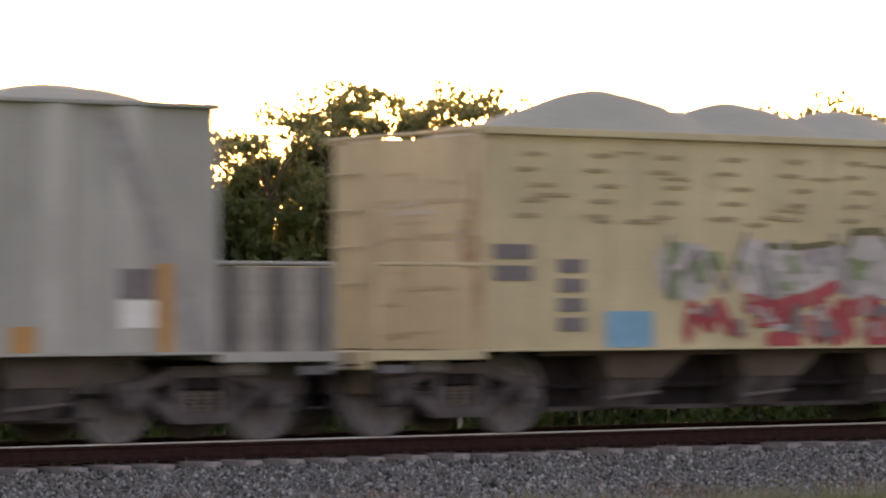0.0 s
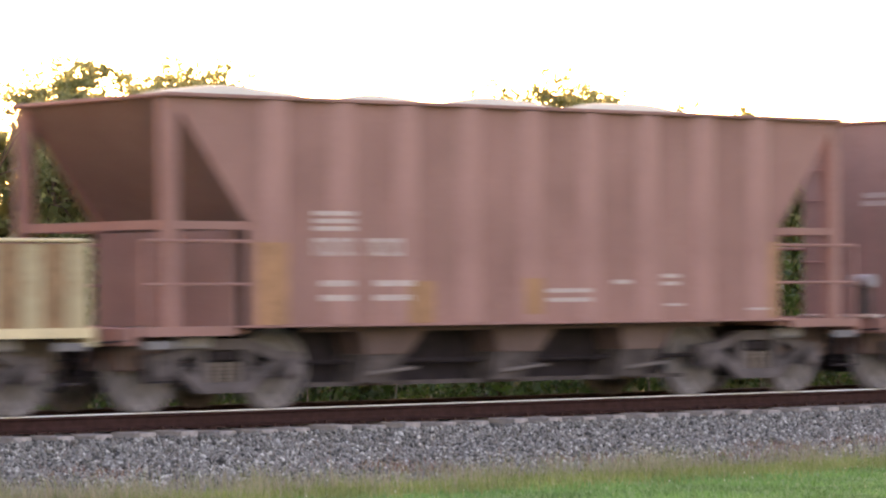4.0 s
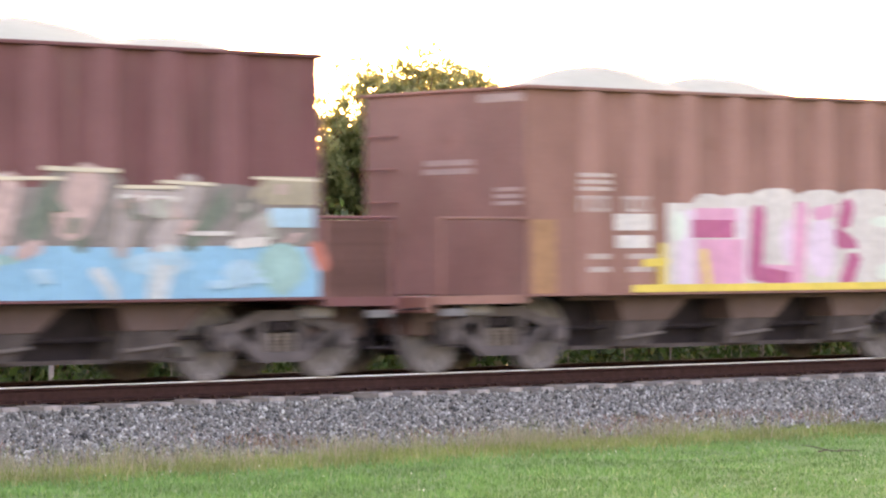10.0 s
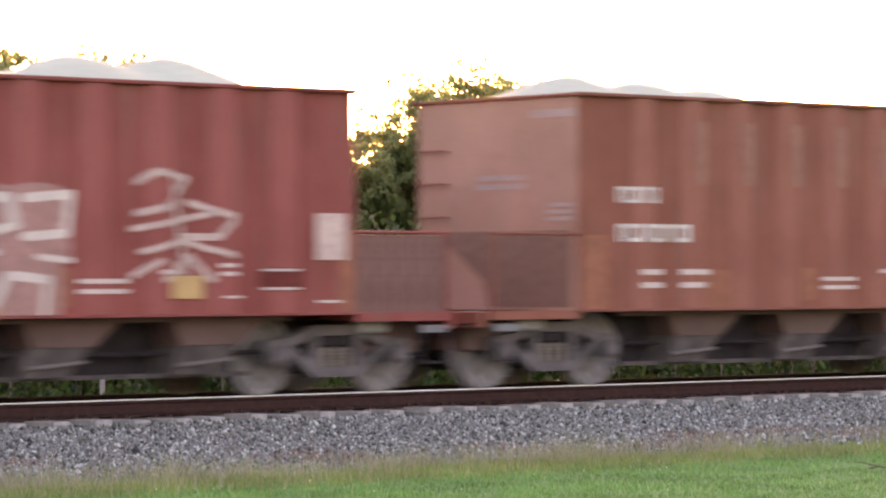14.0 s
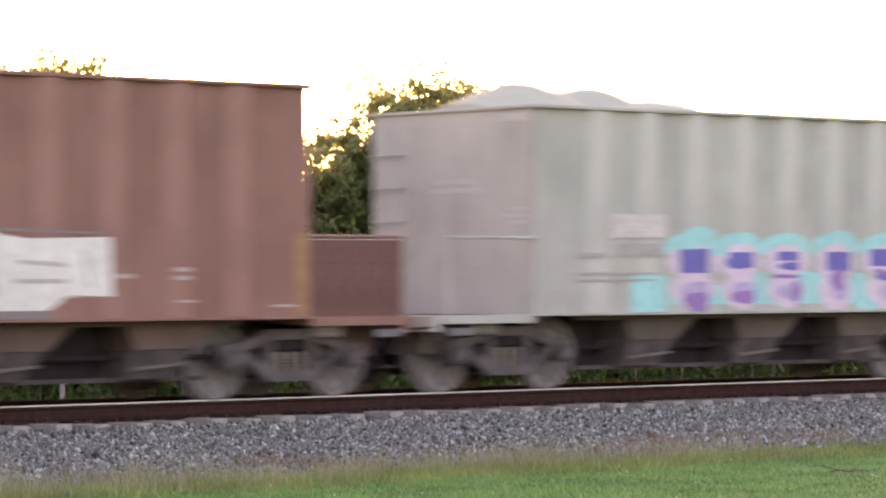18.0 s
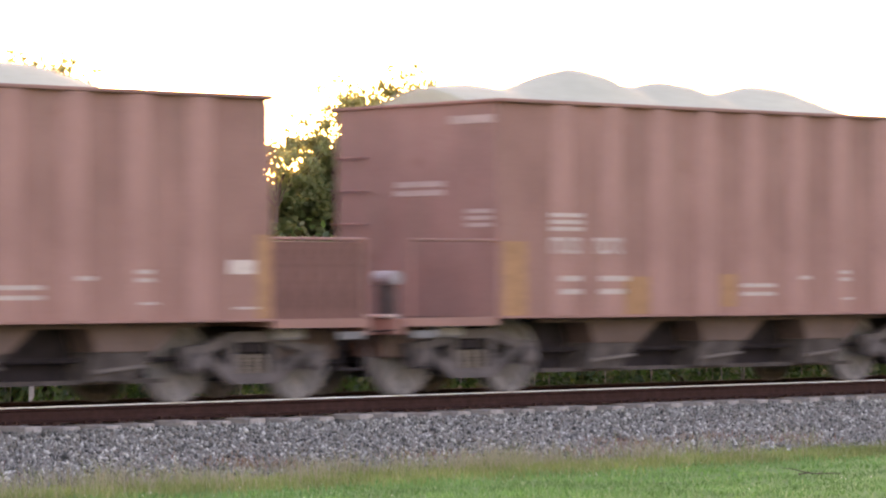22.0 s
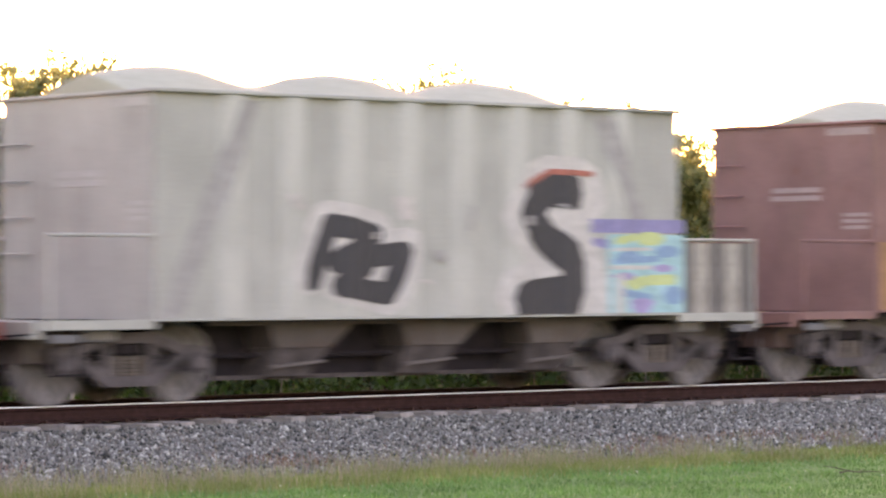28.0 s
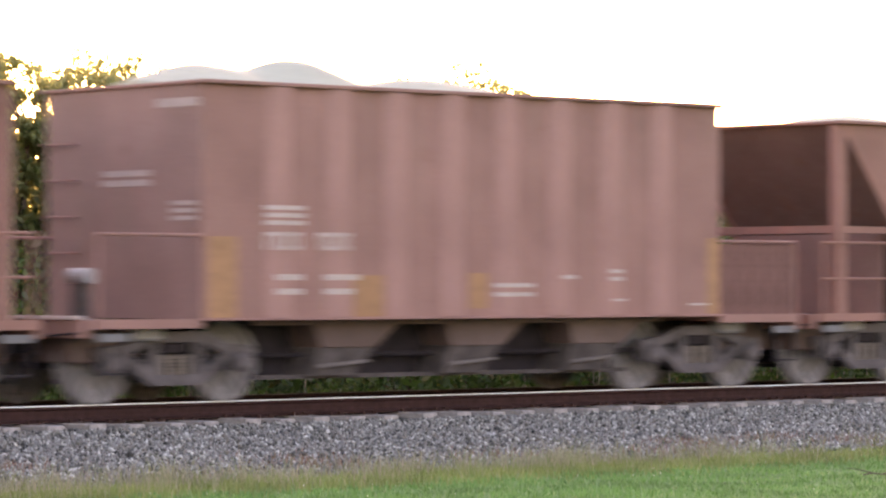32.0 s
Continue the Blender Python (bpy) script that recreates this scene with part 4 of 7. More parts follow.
def painted(polys, kind, name="marking", offset=0.004):
    """Paint on the near side sheet: convex (x, z) outlines that follow the ribs."""
    ribs = [] if kind == "smooth" else (RIBS_L if kind == "slope" else RIBS_S)
    cuts = [-9.0]
    for r in ribs:
        cuts += [r - 0.20, r - 0.11, r + 0.11, r + 0.20]
    cuts.append(9.0)

    def depth(x):
        for r in ribs:
            a = abs(x - r)
            if a < 0.20:
                return RIB_DEPTH if a <= 0.11 else RIB_DEPTH * (0.20 - a) / 0.09
        return 0.0
    bm = bmesh.new()
    for n, poly in enumerate(polys):
        poly = [(x, z if z > 1.035 else 0.955) for x, z in poly]
        lift = offset + 0.00015 * n
        lo, hi = min(p[0] for p in poly), max(p[0] for p in poly)
        for a, b in zip(cuts, cuts[1:]):
            if b <= lo or a >= hi:
                continue
            pts = list(poly)
            for lim, sgn in ((a, 1), (b, -1)):
                res = []
                for p, q in zip(pts, pts[1:] + pts[:1]):
                    ip, iq = sgn * (p[0] - lim) >= 0, sgn * (q[0] - lim) >= 0
                    if ip:
                        res.append(p)
                    if ip != iq:
                        u = (lim - p[0]) / (q[0] - p[0])
                        res.append((lim, p[1] + u * (q[1] - p[1])))
                pts = res
                if len(pts) < 3:
                    break
            if len(pts) < 3:
                continue
            try:
                bm.faces.new([bm.verts.new((x, -W - depth(min(max(x, a + 1e-5), b - 1e-5)) - lift, z)) for x, z in pts])
            except ValueError:
                pass
    bmesh.ops.remove_doubles(bm, verts=bm.verts, dist=0.00004)
    return mesh_of(name, bm, M_WHITE)


def rect(x0, x1, z0, z1):
    return [(x0, z0), (x1, z0), (x1, z1), (x0, z1)]


def bars(x0, x1, z0, z1, n, gap=0.45):
    """n level rows of unreadable lettering between z0 and z1."""
    h = (z1 - z0) / (n + (n - 1) * gap)
    return [rect(x0, x1, z0 + i * h * (1 + gap), z0 + i * h * (1 + gap) + h) for i in range(n)]


def letters(x0, x1, z0, z1, n, fill=0.72):
    w = (x1 - x0) / n
    out = []
    for i in range(n):
        a, b = x0 + i * w, x0 + i * w + w * fill
        out += [rect(a, a + w * 0.2, z0, z1), rect(b - w * 0.2, b, z0, z1), rect(a, b, z1 - (z1 - z0) * 0.22, z1)]
        if i % 2:
            out.append(rect(a, b, z0, z0 + (z1 - z0) * 0.22))
    return out

# standard lettering and reflectors, shared by the ribbed and sloped cars
STD = {}


def standard(kind, bold, low=0.0, low2=0.0):
    """Blocks of lettering and the reflector patches, each a mesh of its own."""
    if (kind, bold, low2) not in STD:
        blocks = [bars(-3.22, -2.64, 2.22 - low, 2.44 - low, 3, 0.7), letters(-3.22, -2.66, 1.96 - low2, 2.16 - low2, 4, 0.8), letters(-2.46, -1.97, 1.96 - low2, 2.16 - low2, 4, 0.8), bars(-3.12, -2.67, 1.21, 1.44, 2, 1.4), bars(-2.36, -1.83, 1.21, 1.44, 2, 1.4),
                  bars(0.24, 0.90, 1.18, 1.34, 2, 1.2), bars(1.30, 1.60, 1.39, 1.44, 1), bars(2.10, 2.40, 1.37, 1.51, 2, 1.0), bars(2.15, 2.45, 1.12, 1.15, 1), bars(3.55, 3.90, 1.06, 1.09, 1)]
        if bold:
            blocks[:3] = [letters(-3.33, -2.70, 2.58, 2.80, 3), letters(-2.40, -1.85, 2.58, 2.80, 3), letters(-3.33, -2.05, 2.15, 2.38, 6)]
        if kind == "high":
            blocks[:3] = [letters(-3.72, -3.05, 3.0, 3.20, 4), letters(-3.48, -2.35, 2.59, 2.78, 6)]
        orange = [rect(-4.02, -3.61, 1.03, 1.86), rect(3.88, 4.08, 1.03, 1.91), rect(-1.92, -1.47, 1.03, 1.43), rect(-0.14, 0.15, 1.04, 1.46)]
        STD[kind, bold, low2] = ([painted(b, kind, "lettering") for b in blocks], [painted([b], kind, "reflector") for b in orange])
    return STD[kind, bold, low2]


M_FADED = plain("faded_orange_stripe", (0.32, 0.165, 0.088), 0.3, 6, 0.65, 0.0, 0.1)
M_RUSTED = plain("rusted_orange_stripe", (0.245, 0.082, 0.048), 0.3, 6, 0.65, 0.0, 0.1)
M_TAG = plain("chalky_tag", (0.47, 0.39, 0.37), 0.2, 12, 0.7, 0.0, 0.1)
M_GREYWHITE = plain("dusty_white_lettering", (0.43, 0.35, 0.33), 0.2, 12, 0.7, 0.0, 0.1)


def end_marks(parent, half, white, swap):
    """Lettering on the leading end sheet and the pale patch by its corner."""
    z0, z1 = (2.13, 2.28) if swap else (2.44, 2.04)
    rows = [(-0.54, 0.39, z0, z0 + 0.07), (-0.54, 0.36, z0 + 0.11, z0 + 0.18), (-1.45, -0.65, 3.31, 3.41)] + [(-1.40, -0.92, z1 + 0.085 * k, z1 + 0.085 * k + 0.05) for k in range(3)]
    for box_ in rows:
        part("end_lettering", boxes((-half - 0.007, -half - 0.001, *box_)), white, parent)


def islands(flat):
    """Sets of painted outlines whose extents touch."""
    out = []
    for n, p in flat:
        b = (min(q[0] for q in p), max(q[0] for q in p), min(q[1] for q in p), max(q[1] for q in p))
        hit, rest = [(n, p)], []
        for bb, grp in out:
            if bb[0] <= b[1] and b[0] <= bb[1] and bb[2] <= b[3] and b[2] <= bb[3]:
                hit = grp + hit
                b = (min(b[0], bb[0]), max(b[1], bb[1]), min(b[2], bb[2]), max(b[3], bb[3]))
            else:
                rest.append((bb, grp))
        out = rest + [(b, hit)]
    return [sorted(grp, key=lambda e: e[0]) for _, grp in out]


def hopper_car(index, kind, color):
    rgb, rust = COLORS[color]
    grime = (0.215, 0.21, 0.19) if color == "grey" else (0.20, 0.155, 0.125)
    body = paint(color + "_car_paint", rgb, rust, dirt=grime, seed=index, course=COURSED.get(color, 0.0))
    # rusted cream car: shadow on its top chord is put into a dark paint
    chord = body if color != "rusty_cream" else paint("chord_shade_paint", (0.17, 0.105, 0.095), 0.4)
    # ribs take a slightly lighter copy of the body colour
    faded = tuple(min(0.85, c * 1.16 + 0.012) for c in rgb)
    rib = paint(color + "_rib_paint", faded, rust * 0.7, dirt=grime, seed=index + 3)
    # slope sheets: body colour darkened, the shade on their underside put into the paint
    roles = {"body": body, "rib": rib, "chord": chord, "dust": M_DUST, "dark": M_DARK, "truck": M_DUST, "spring": M_SPRING, "wheel": M_WHEEL, "axle": M_DARK, "rail": body, "step": M_STEP, "silver": M_SILVER, "lip": M_LIP, "wood": WOODY, "board": M_GREYBOARD if color == "grey" else M_SHADED_BOARD, "spare_board": M_PALEBOARD if color == "grey" else M_SHADED_BOARD, "chute": M_CHUTE, "slope": paint(color + "_slope_shade_paint", tuple(0.42 * c + 0.032 for c in rgb), 0.3, 0.5), "slat": M_SHADED_BOARD if color in ("tan", "rusty_cream") else paint(color + "_board_paint", tuple(0.62 * c for c in rgb), 0.6), "end": paint(color + "_end_paint", tuple(0.62 * c + 0.38 * d for c, d in zip(rgb, ((0.52, 0.37, 0.30) if color == "rust" else (0.185, 0.125, 0.122) if color not in ("grey", "cream", "yellow", "stained", "tan", "rusty_cream") else rgb))), rust, 0.55, dirt=grime, seed=index + 5), "bay": paint(color + "_bay_paint", tuple((0.20 if rgb[0] < 0.4 else 0.07) * c + (0.80 if rgb[0] < 0.4 else 0.93) * d for c, d in zip(rgb, (0.086, 0.066, 0.064))), 0.5, 0.7, dirt=(0.060, 0.046, 0.045), rust_color=(0.10, 0.06, 0.05))}
    words = {"ribbed": "ribbed", "tall": "tall ribbed", "high": "high-sided", "smooth": "smooth-sided", "slope": "slope-ended"}[kind]
    extra = GRAFFITI_WORDS.get(index, "")
    car = tagged(new("hopper_car"), SPOKEN[color] + " " + words + (" hopper car with " + extra if extra else " steel hopper car heaped with gravel"), "freight car", "hopper cars of the train")
    made = []
    sets = []
    for name, me, role, at, par in kit(kind):
        if name == "guard_board" and index in NO_BOARDS:
            made.append(None)
            continue
        ob = part(name, me, roles[role], made[par] if par is not None else car, at=at)
        made.append(ob)
        if name == "wheelset":
            sets.append(ob)
    if kind != "smooth":
        down = 0.225 if index in LOW_LETTERS else 0.0
        lt, rf = standard(kind, color == "darkred", down, down + (0.07 if color == "red" and down else 0.02 if down else 0.0))
        if index not in NO_LETTERS or index == 19:
            for me in (lt[3:] if index == 19 else lt):
                tagged(part("lettering", me, M_WHITE if color in ("red", "darkred", "maroon", "rust") else M_GREYWHITE, car), kind="stuff")
        if color != "grey" and index != 34:
            for me in rf:
                part("reflector", me, M_FADED if color in ("pink", "rose", "brown", "plum") else M_RUSTED if color in ("red", "maroon", "rust", "salmon") else M_ORANGE, car)
    if kind != "slope":
        end_marks(car, HALF_OF[kind], plain(color + "_end_lettering", tuple(0.6 * c + 0.20 for c in rgb), 0.2, 12), color == "red")
    if index in BRAKE_UNITS:
        part("brake_reservoir", rod(bmesh.new(), (-5.0, -0.66, 1.42), (-5.0, -0.30, 1.42), 0.09, 14), M_SILVER, car, "pale grey brake reservoir")
        part("reservoir_stand", boxes((-5.06, -4.94, -0.58, -0.36, 0.93, 1.33)), M_CHUTE, car)
    if index in DARK_GEAR:
        part("brake_cylinder", rod(bmesh.new(), (-4.75, -0.75, 1.28), (-4.75, 0.15, 1.28), 0.15, 14), M_CHUTE, car, "dark grimy brake cylinder")
        part("cylinder_bracket", boxes((-4.95, -4.55, -0.55, -0.05, 0.93, 1.14)), M_CHUTE, car)
    if index in END_PLATES:
        # thin plate added to paint the white highlight along the end sill
        part("end_highlight_plate", boxes((-5.70, -5.58, -1.35, 0.0, 0.945, 0.985), bevel=0.006), M_WHITE, car, "thin white plate as a painted highlight on the end sill")
    for name, polys, mat in GRAFFITI.get(index, ()):
        flat = [(n, p) for n, p in enumerate(polys)]
        groups = islands(flat)
        if len(groups) > 14:
            groups = [flat]
        for grp in groups:
            ob = part("graffiti", painted([p for _, p in grp], kind, "graffiti", OFFSET[0]), mat, car, name)
            if len(grp) > 1:
                tagged(ob, name, kind="stuff")
        OFFSET[0] += 0.00015 * max(len(grp) for grp in groups) + 0.0008
    OFFSET[0] = 0.007
    if index in PLACARDS:
        part("placard", painted([rect(2.70, 3.32, 1.20, 1.46)], kind, "placard"), plain(color + "_stencil_box", tuple(0.62 * c for c in rgb), 0.3, 8), car, "faded stencilled placard")
        part("placard_lines", painted(bars(2.74, 3.28, 1.21, 1.45, 2, 6.0), kind, "placard_lines", 0.008), M_GREYWHITE, car)
    if index in PALE_TAGS:
        part("pale_tag", painted([rect(3.46, 3.84, 1.46, 1.62) if index not in (10, 16) else rect(3.5, 3.9, 1.80, 1.95)], kind, "pale_tag", 0.008), M_TAG, car)
    # flat darker band painted along the slope-sheet crease at each end
    if color == "grey" and index != 24:
        for e in (-1, 1):
            part("diagonal_band", painted([[(e * 2.62, 3.40), (e * 2.92, 3.40), (e * 4.06, 1.03), (e * 3.72, 1.03)]], kind, "diagonal_band", 0.006), S_BAND_GREY, car)
    if index in END_GRAFFITI:
        lift = 0.009
        for name, polys, mat in END_GRAFFITI[index]:
            bm = bmesh.new()
            for poly in polys:
                bm.faces.new([bm.verts.new((-HALF_OF[kind] - lift, y, z)) for y, z in poly])
                lift += 0.0002
            tagged(part("graffiti", bm, mat, car), name, kind="stuff" if len(polys) > 1 else "")
    load = None
    heaps = TRAIN[index][2]
    load = tagged(new("gravel_load", load_mesh(4.78 if kind == "slope" else HALF_OF[kind], heaps, index, TOP_OF[kind])), "pale grey crushed limestone heaped in a hopper car", "gravel", "gravel loads")
    CARS.append((car, sets, load, index))


OFFSET = [0.007]
S_BAND_GREY = plain("band_grey", (0.33, 0.315, 0.31), 0.2, 6, 0.7)
M_GREYBOARD = plain("dark_grey_guard_board", (0.17, 0.155, 0.15), 0.35, 6)
M_PALEBOARD = plain("pale_grey_guard_board", (0.36, 0.33, 0.30), 0.35, 6)
# brown boards, darkened in colour for the shade between the cars
M_SHADED_BOARD = plain("shaded_brown_guard_board", (0.162, 0.084, 0.075), 0.35, 6)
# chutes and bottom rails take a darker grey than the bays above
M_CHUTE = plain("dark_chute_steel", (0.080, 0.066, 0.066), 0.6, 3.5, 0.85)
M_STEP = plain("worn_step_steel", (0.15, 0.145, 0.155), 0.3, 7, 0.7)
# chute lips: a paler grey than the chutes
M_LIP = plain("pale_chute_lip", (0.145, 0.125, 0.125), 0.25, 6, 0.85)
NO_BOARDS = {11, 31}
LOW_LETTERS = {3, 4, 6, 7, 8, 10, 16, 18, 20, 21, 23, 25, 27, 28, 29, 39, 40, 41, 42}
NO_LETTERS = {0, 19, 24, 36}
END_PLATES = {4, 7, 11, 29, 30, 38, 41}
DARK_GEAR = {9, 13, 27}
BRAKE_UNITS = {4, 7, 11, 29, 41}
PLACARDS = {11, 15, 16, 18, 21, 22, 26, 37, 38}
PALE_TAGS = {3, 8, 9, 10, 16, 22, 28, 30}


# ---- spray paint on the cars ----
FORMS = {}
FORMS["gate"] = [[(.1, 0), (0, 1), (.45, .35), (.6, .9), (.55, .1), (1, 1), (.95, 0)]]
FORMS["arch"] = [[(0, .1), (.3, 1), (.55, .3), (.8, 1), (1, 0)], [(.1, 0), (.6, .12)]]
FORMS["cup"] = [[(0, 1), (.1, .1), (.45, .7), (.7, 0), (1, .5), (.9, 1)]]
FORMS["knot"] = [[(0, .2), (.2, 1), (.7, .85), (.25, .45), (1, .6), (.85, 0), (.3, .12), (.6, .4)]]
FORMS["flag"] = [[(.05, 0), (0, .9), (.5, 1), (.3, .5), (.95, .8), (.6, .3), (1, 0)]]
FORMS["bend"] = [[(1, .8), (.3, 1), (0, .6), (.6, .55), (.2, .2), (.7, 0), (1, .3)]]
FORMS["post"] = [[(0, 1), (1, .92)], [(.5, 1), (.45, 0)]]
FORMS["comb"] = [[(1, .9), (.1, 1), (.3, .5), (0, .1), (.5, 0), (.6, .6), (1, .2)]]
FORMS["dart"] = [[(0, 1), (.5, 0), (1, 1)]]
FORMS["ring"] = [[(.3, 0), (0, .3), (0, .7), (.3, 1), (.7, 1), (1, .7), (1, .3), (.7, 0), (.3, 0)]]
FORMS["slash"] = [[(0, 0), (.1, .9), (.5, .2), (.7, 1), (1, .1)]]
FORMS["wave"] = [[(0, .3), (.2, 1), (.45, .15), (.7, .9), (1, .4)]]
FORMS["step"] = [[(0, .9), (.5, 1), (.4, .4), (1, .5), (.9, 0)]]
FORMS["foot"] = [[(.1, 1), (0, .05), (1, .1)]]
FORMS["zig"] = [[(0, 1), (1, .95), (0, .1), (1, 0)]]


def stroke(pts, width):
    """Quads along a line of (x, z) points, with a small disc at each bend."""
    out = []
    h = width / 2
    for (ax, az), (bx, bz) in zip(pts, pts[1:]):
        d = math.hypot(bx - ax, bz - az) or 1e-6
        ux, uz = (bx - ax) / d, (bz - az) / d
        out.append([(ax - uz * h, az + ux * h), (ax + uz * h, az - ux * h), (bx + uz * h, bz - ux * h), (bx - uz * h, bz + ux * h)])
    for p in pts:
        out.append(blob(p[0], p[1], h, h, 8))
    return out


def blob(cx, cz, rx, rz, n=12, seed=None):
    g = random.Random(seed) if seed is not None else None
    return [(cx + rx * math.cos(2 * math.pi * i / n) * (g.uniform(0.9, 1.08) if g else 1), cz + rz * math.sin(2 * math.pi * i / n)) for i in range(n)]


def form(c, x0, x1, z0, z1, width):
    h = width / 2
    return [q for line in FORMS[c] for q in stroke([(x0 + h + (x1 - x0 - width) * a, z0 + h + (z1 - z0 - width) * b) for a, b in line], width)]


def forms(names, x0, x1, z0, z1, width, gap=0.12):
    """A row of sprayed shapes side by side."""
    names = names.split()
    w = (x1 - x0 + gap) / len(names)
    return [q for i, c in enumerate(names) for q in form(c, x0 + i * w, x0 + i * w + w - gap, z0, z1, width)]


def scatter(n, x0, x1, z0, z1, w0, w1, h0, h1, seed):
    g = random.Random(seed)
    return [rect(x, x + g.uniform(w0, w1), z, z + g.uniform(h0, h1)) for x, z in [(g.uniform(x0, x1 - w1), g.uniform(z0, z1 - h1)) for _ in range(n)]]


def cloud(n, x0, x1, z0, z1, r0, r1, seed):
    g = random.Random(seed)
    out = []
    for i in range(n):
        r = g.uniform(r0, r1)
        out.append(blob(g.uniform(x0 + r, max(x0 + r, x1 - r)), g.uniform(z0 + r, max(z0 + r, z1 - r)), r, r * 0.9, 12, seed + i))
    return out


def scrawl(n, x0, x1, z0, z1, width, seed):
    """Loose hand-sprayed loops."""
    g = random.Random(seed)
    out = []
    step = (x1 - x0) / n
    for i in range(n):
        a = x0 + i * step
        out += stroke([(a + g.uniform(0, 0.3) * step, g.uniform(z0, z1)), (a + g.uniform(0.2, 0.8) * step, g.uniform(z0, z1)), (a + g.uniform(0.5, 1.0) * step, g.uniform(z0, z1)), (a + g.uniform(0.7, 1.2) * step, g.uniform(z0, z1))], width)
    return out


def mottle(x0, x1, z0, z1, mats, n, seed, w=(0.08, 0.35), h=(0.08, 0.4), lean=0.12):
    """Overlapped leaning patches in several paints."""
    g = random.Random(seed)
    out = []
    for name, m in mats:
        polys = []
        for _ in range(n):
            a, b, s = g.uniform(*w), g.uniform(*h), g.uniform(-lean, lean)
            x, z = g.uniform(x0, x1 - a), g.uniform(z0, z1 - b)
            polys.append([(x, z), (x + a, z), (x + a + s, z + b), (x + s, z + b)])
        out.append((name, polys, m))
    return out


def spray(name, rgb, var=0.15):
    return plain("spray_" + name, rgb, var, 9, 0.55, 0.0, 0.05)


S_PINK, S_HOT, S_SKY, S_WHITE = spray("pink", (0.43, 0.135, 0.22)), spray("magenta", (0.46, 0.105, 0.225)), spray("sky_blue", (0.155, 0.255, 0.305)), spray("white", (0.53, 0.50, 0.49), 0.2)
S_GREEN, S_NAVY, S_MINT, S_TEAL = spray("light_green", (0.30, 0.42, 0.22), 0.35), spray("navy", (0.115, 0.092, 0.15)), spray("mint", (0.50, 0.66, 0.56)), spray("teal", (0.125, 0.34, 0.275), 0.3)
S_BLUE, S_RED, S_BLACK, S_GREY = spray("blue", (0.17, 0.40, 0.57)), spray("red", (0.46, 0.075, 0.09)), spray("black", (0.045, 0.042, 0.05)), spray("grey", (0.34, 0.32, 0.32))
S_VIOLET, S_CYAN, S_YELLOW, S_BROWN = spray("violet", (0.13, 0.12, 0.40)), spray("cyan", (0.26, 0.60, 0.62)), spray("yellow", (0.66, 0.50, 0.10)), spray("brown", (0.20, 0.12, 0.085))
S_PALE, S_SLATE, S_LILAC, S_DKTEAL = spray("pale_chalk", (0.50, 0.46, 0.45), 0.3), spray("slate", (0.20, 0.17, 0.18), 0.25), spray("lilac", (0.62, 0.50, 0.62)), spray("dark_teal", (0.06, 0.24, 0.27))
S_GHOST = spray("ghost_white", (0.46, 0.33, 0.31), 0.3)

T_GREYGREEN, T_ROSE, T_DKGREEN, T_CREAM = spray("mix_grey_green", (0.33, 0.33, 0.30), 0.3), spray("mix_rose", (0.44, 0.31, 0.30), 0.3), spray("mix_dark_green", (0.12, 0.15, 0.125), 0.3), spray("mix_cream", (0.56, 0.50, 0.40), 0.2)
T_LTBLUE, T_SAGE, T_OLIVE, T_MAUVE = spray("mix_light_blue", (0.28, 0.46, 0.58), 0.2), spray("mix_sage", (0.37, 0.44, 0.32), 0.25), spray("mix_olive", (0.22, 0.28, 0.15), 0.3), spray("mix_mauve", (0.47, 0.30, 0.38), 0.25)

GRAFFITI_WORDS = {1: "white and red graffiti", 2: "teal and white painted squares", 3: "a row of chalky marks", 4: "a big white scrawl", 10: "pink and blue graffiti letters", 12: "green bubble graffiti", 13: "blue and grey graffiti",
                  14: "pink and white graffiti", 15: "teal graffiti", 18: "faded white graffiti", 22: "dark smudged graffiti", 23: "a white graffiti block", 24: "cyan and violet graffiti", 31: "white painted patches",
                  32: "a green painted end", 33: "grey swirling graffiti", 35: "mint graffiti", 36: "a black and white graffiti letter", 37: "a white cloud of graffiti", 38: "white block graffiti"}
GRAFFITI = {}
GRAFFITI[0] = [("dark placard", [rect(2.9, 3.34, 1.50, 1.80)], S_SLATE), ("white placard", [rect(2.92, 3.34, 1.20, 1.48)], spray("fresh_white", (0.80, 0.79, 0.77))), ("orange stripe", [rect(3.36, 3.56, 1.03, 1.86), rect(1.68, 1.98, 1.03, 1.22)], spray("orange", (0.52, 0.27, 0.10)))]
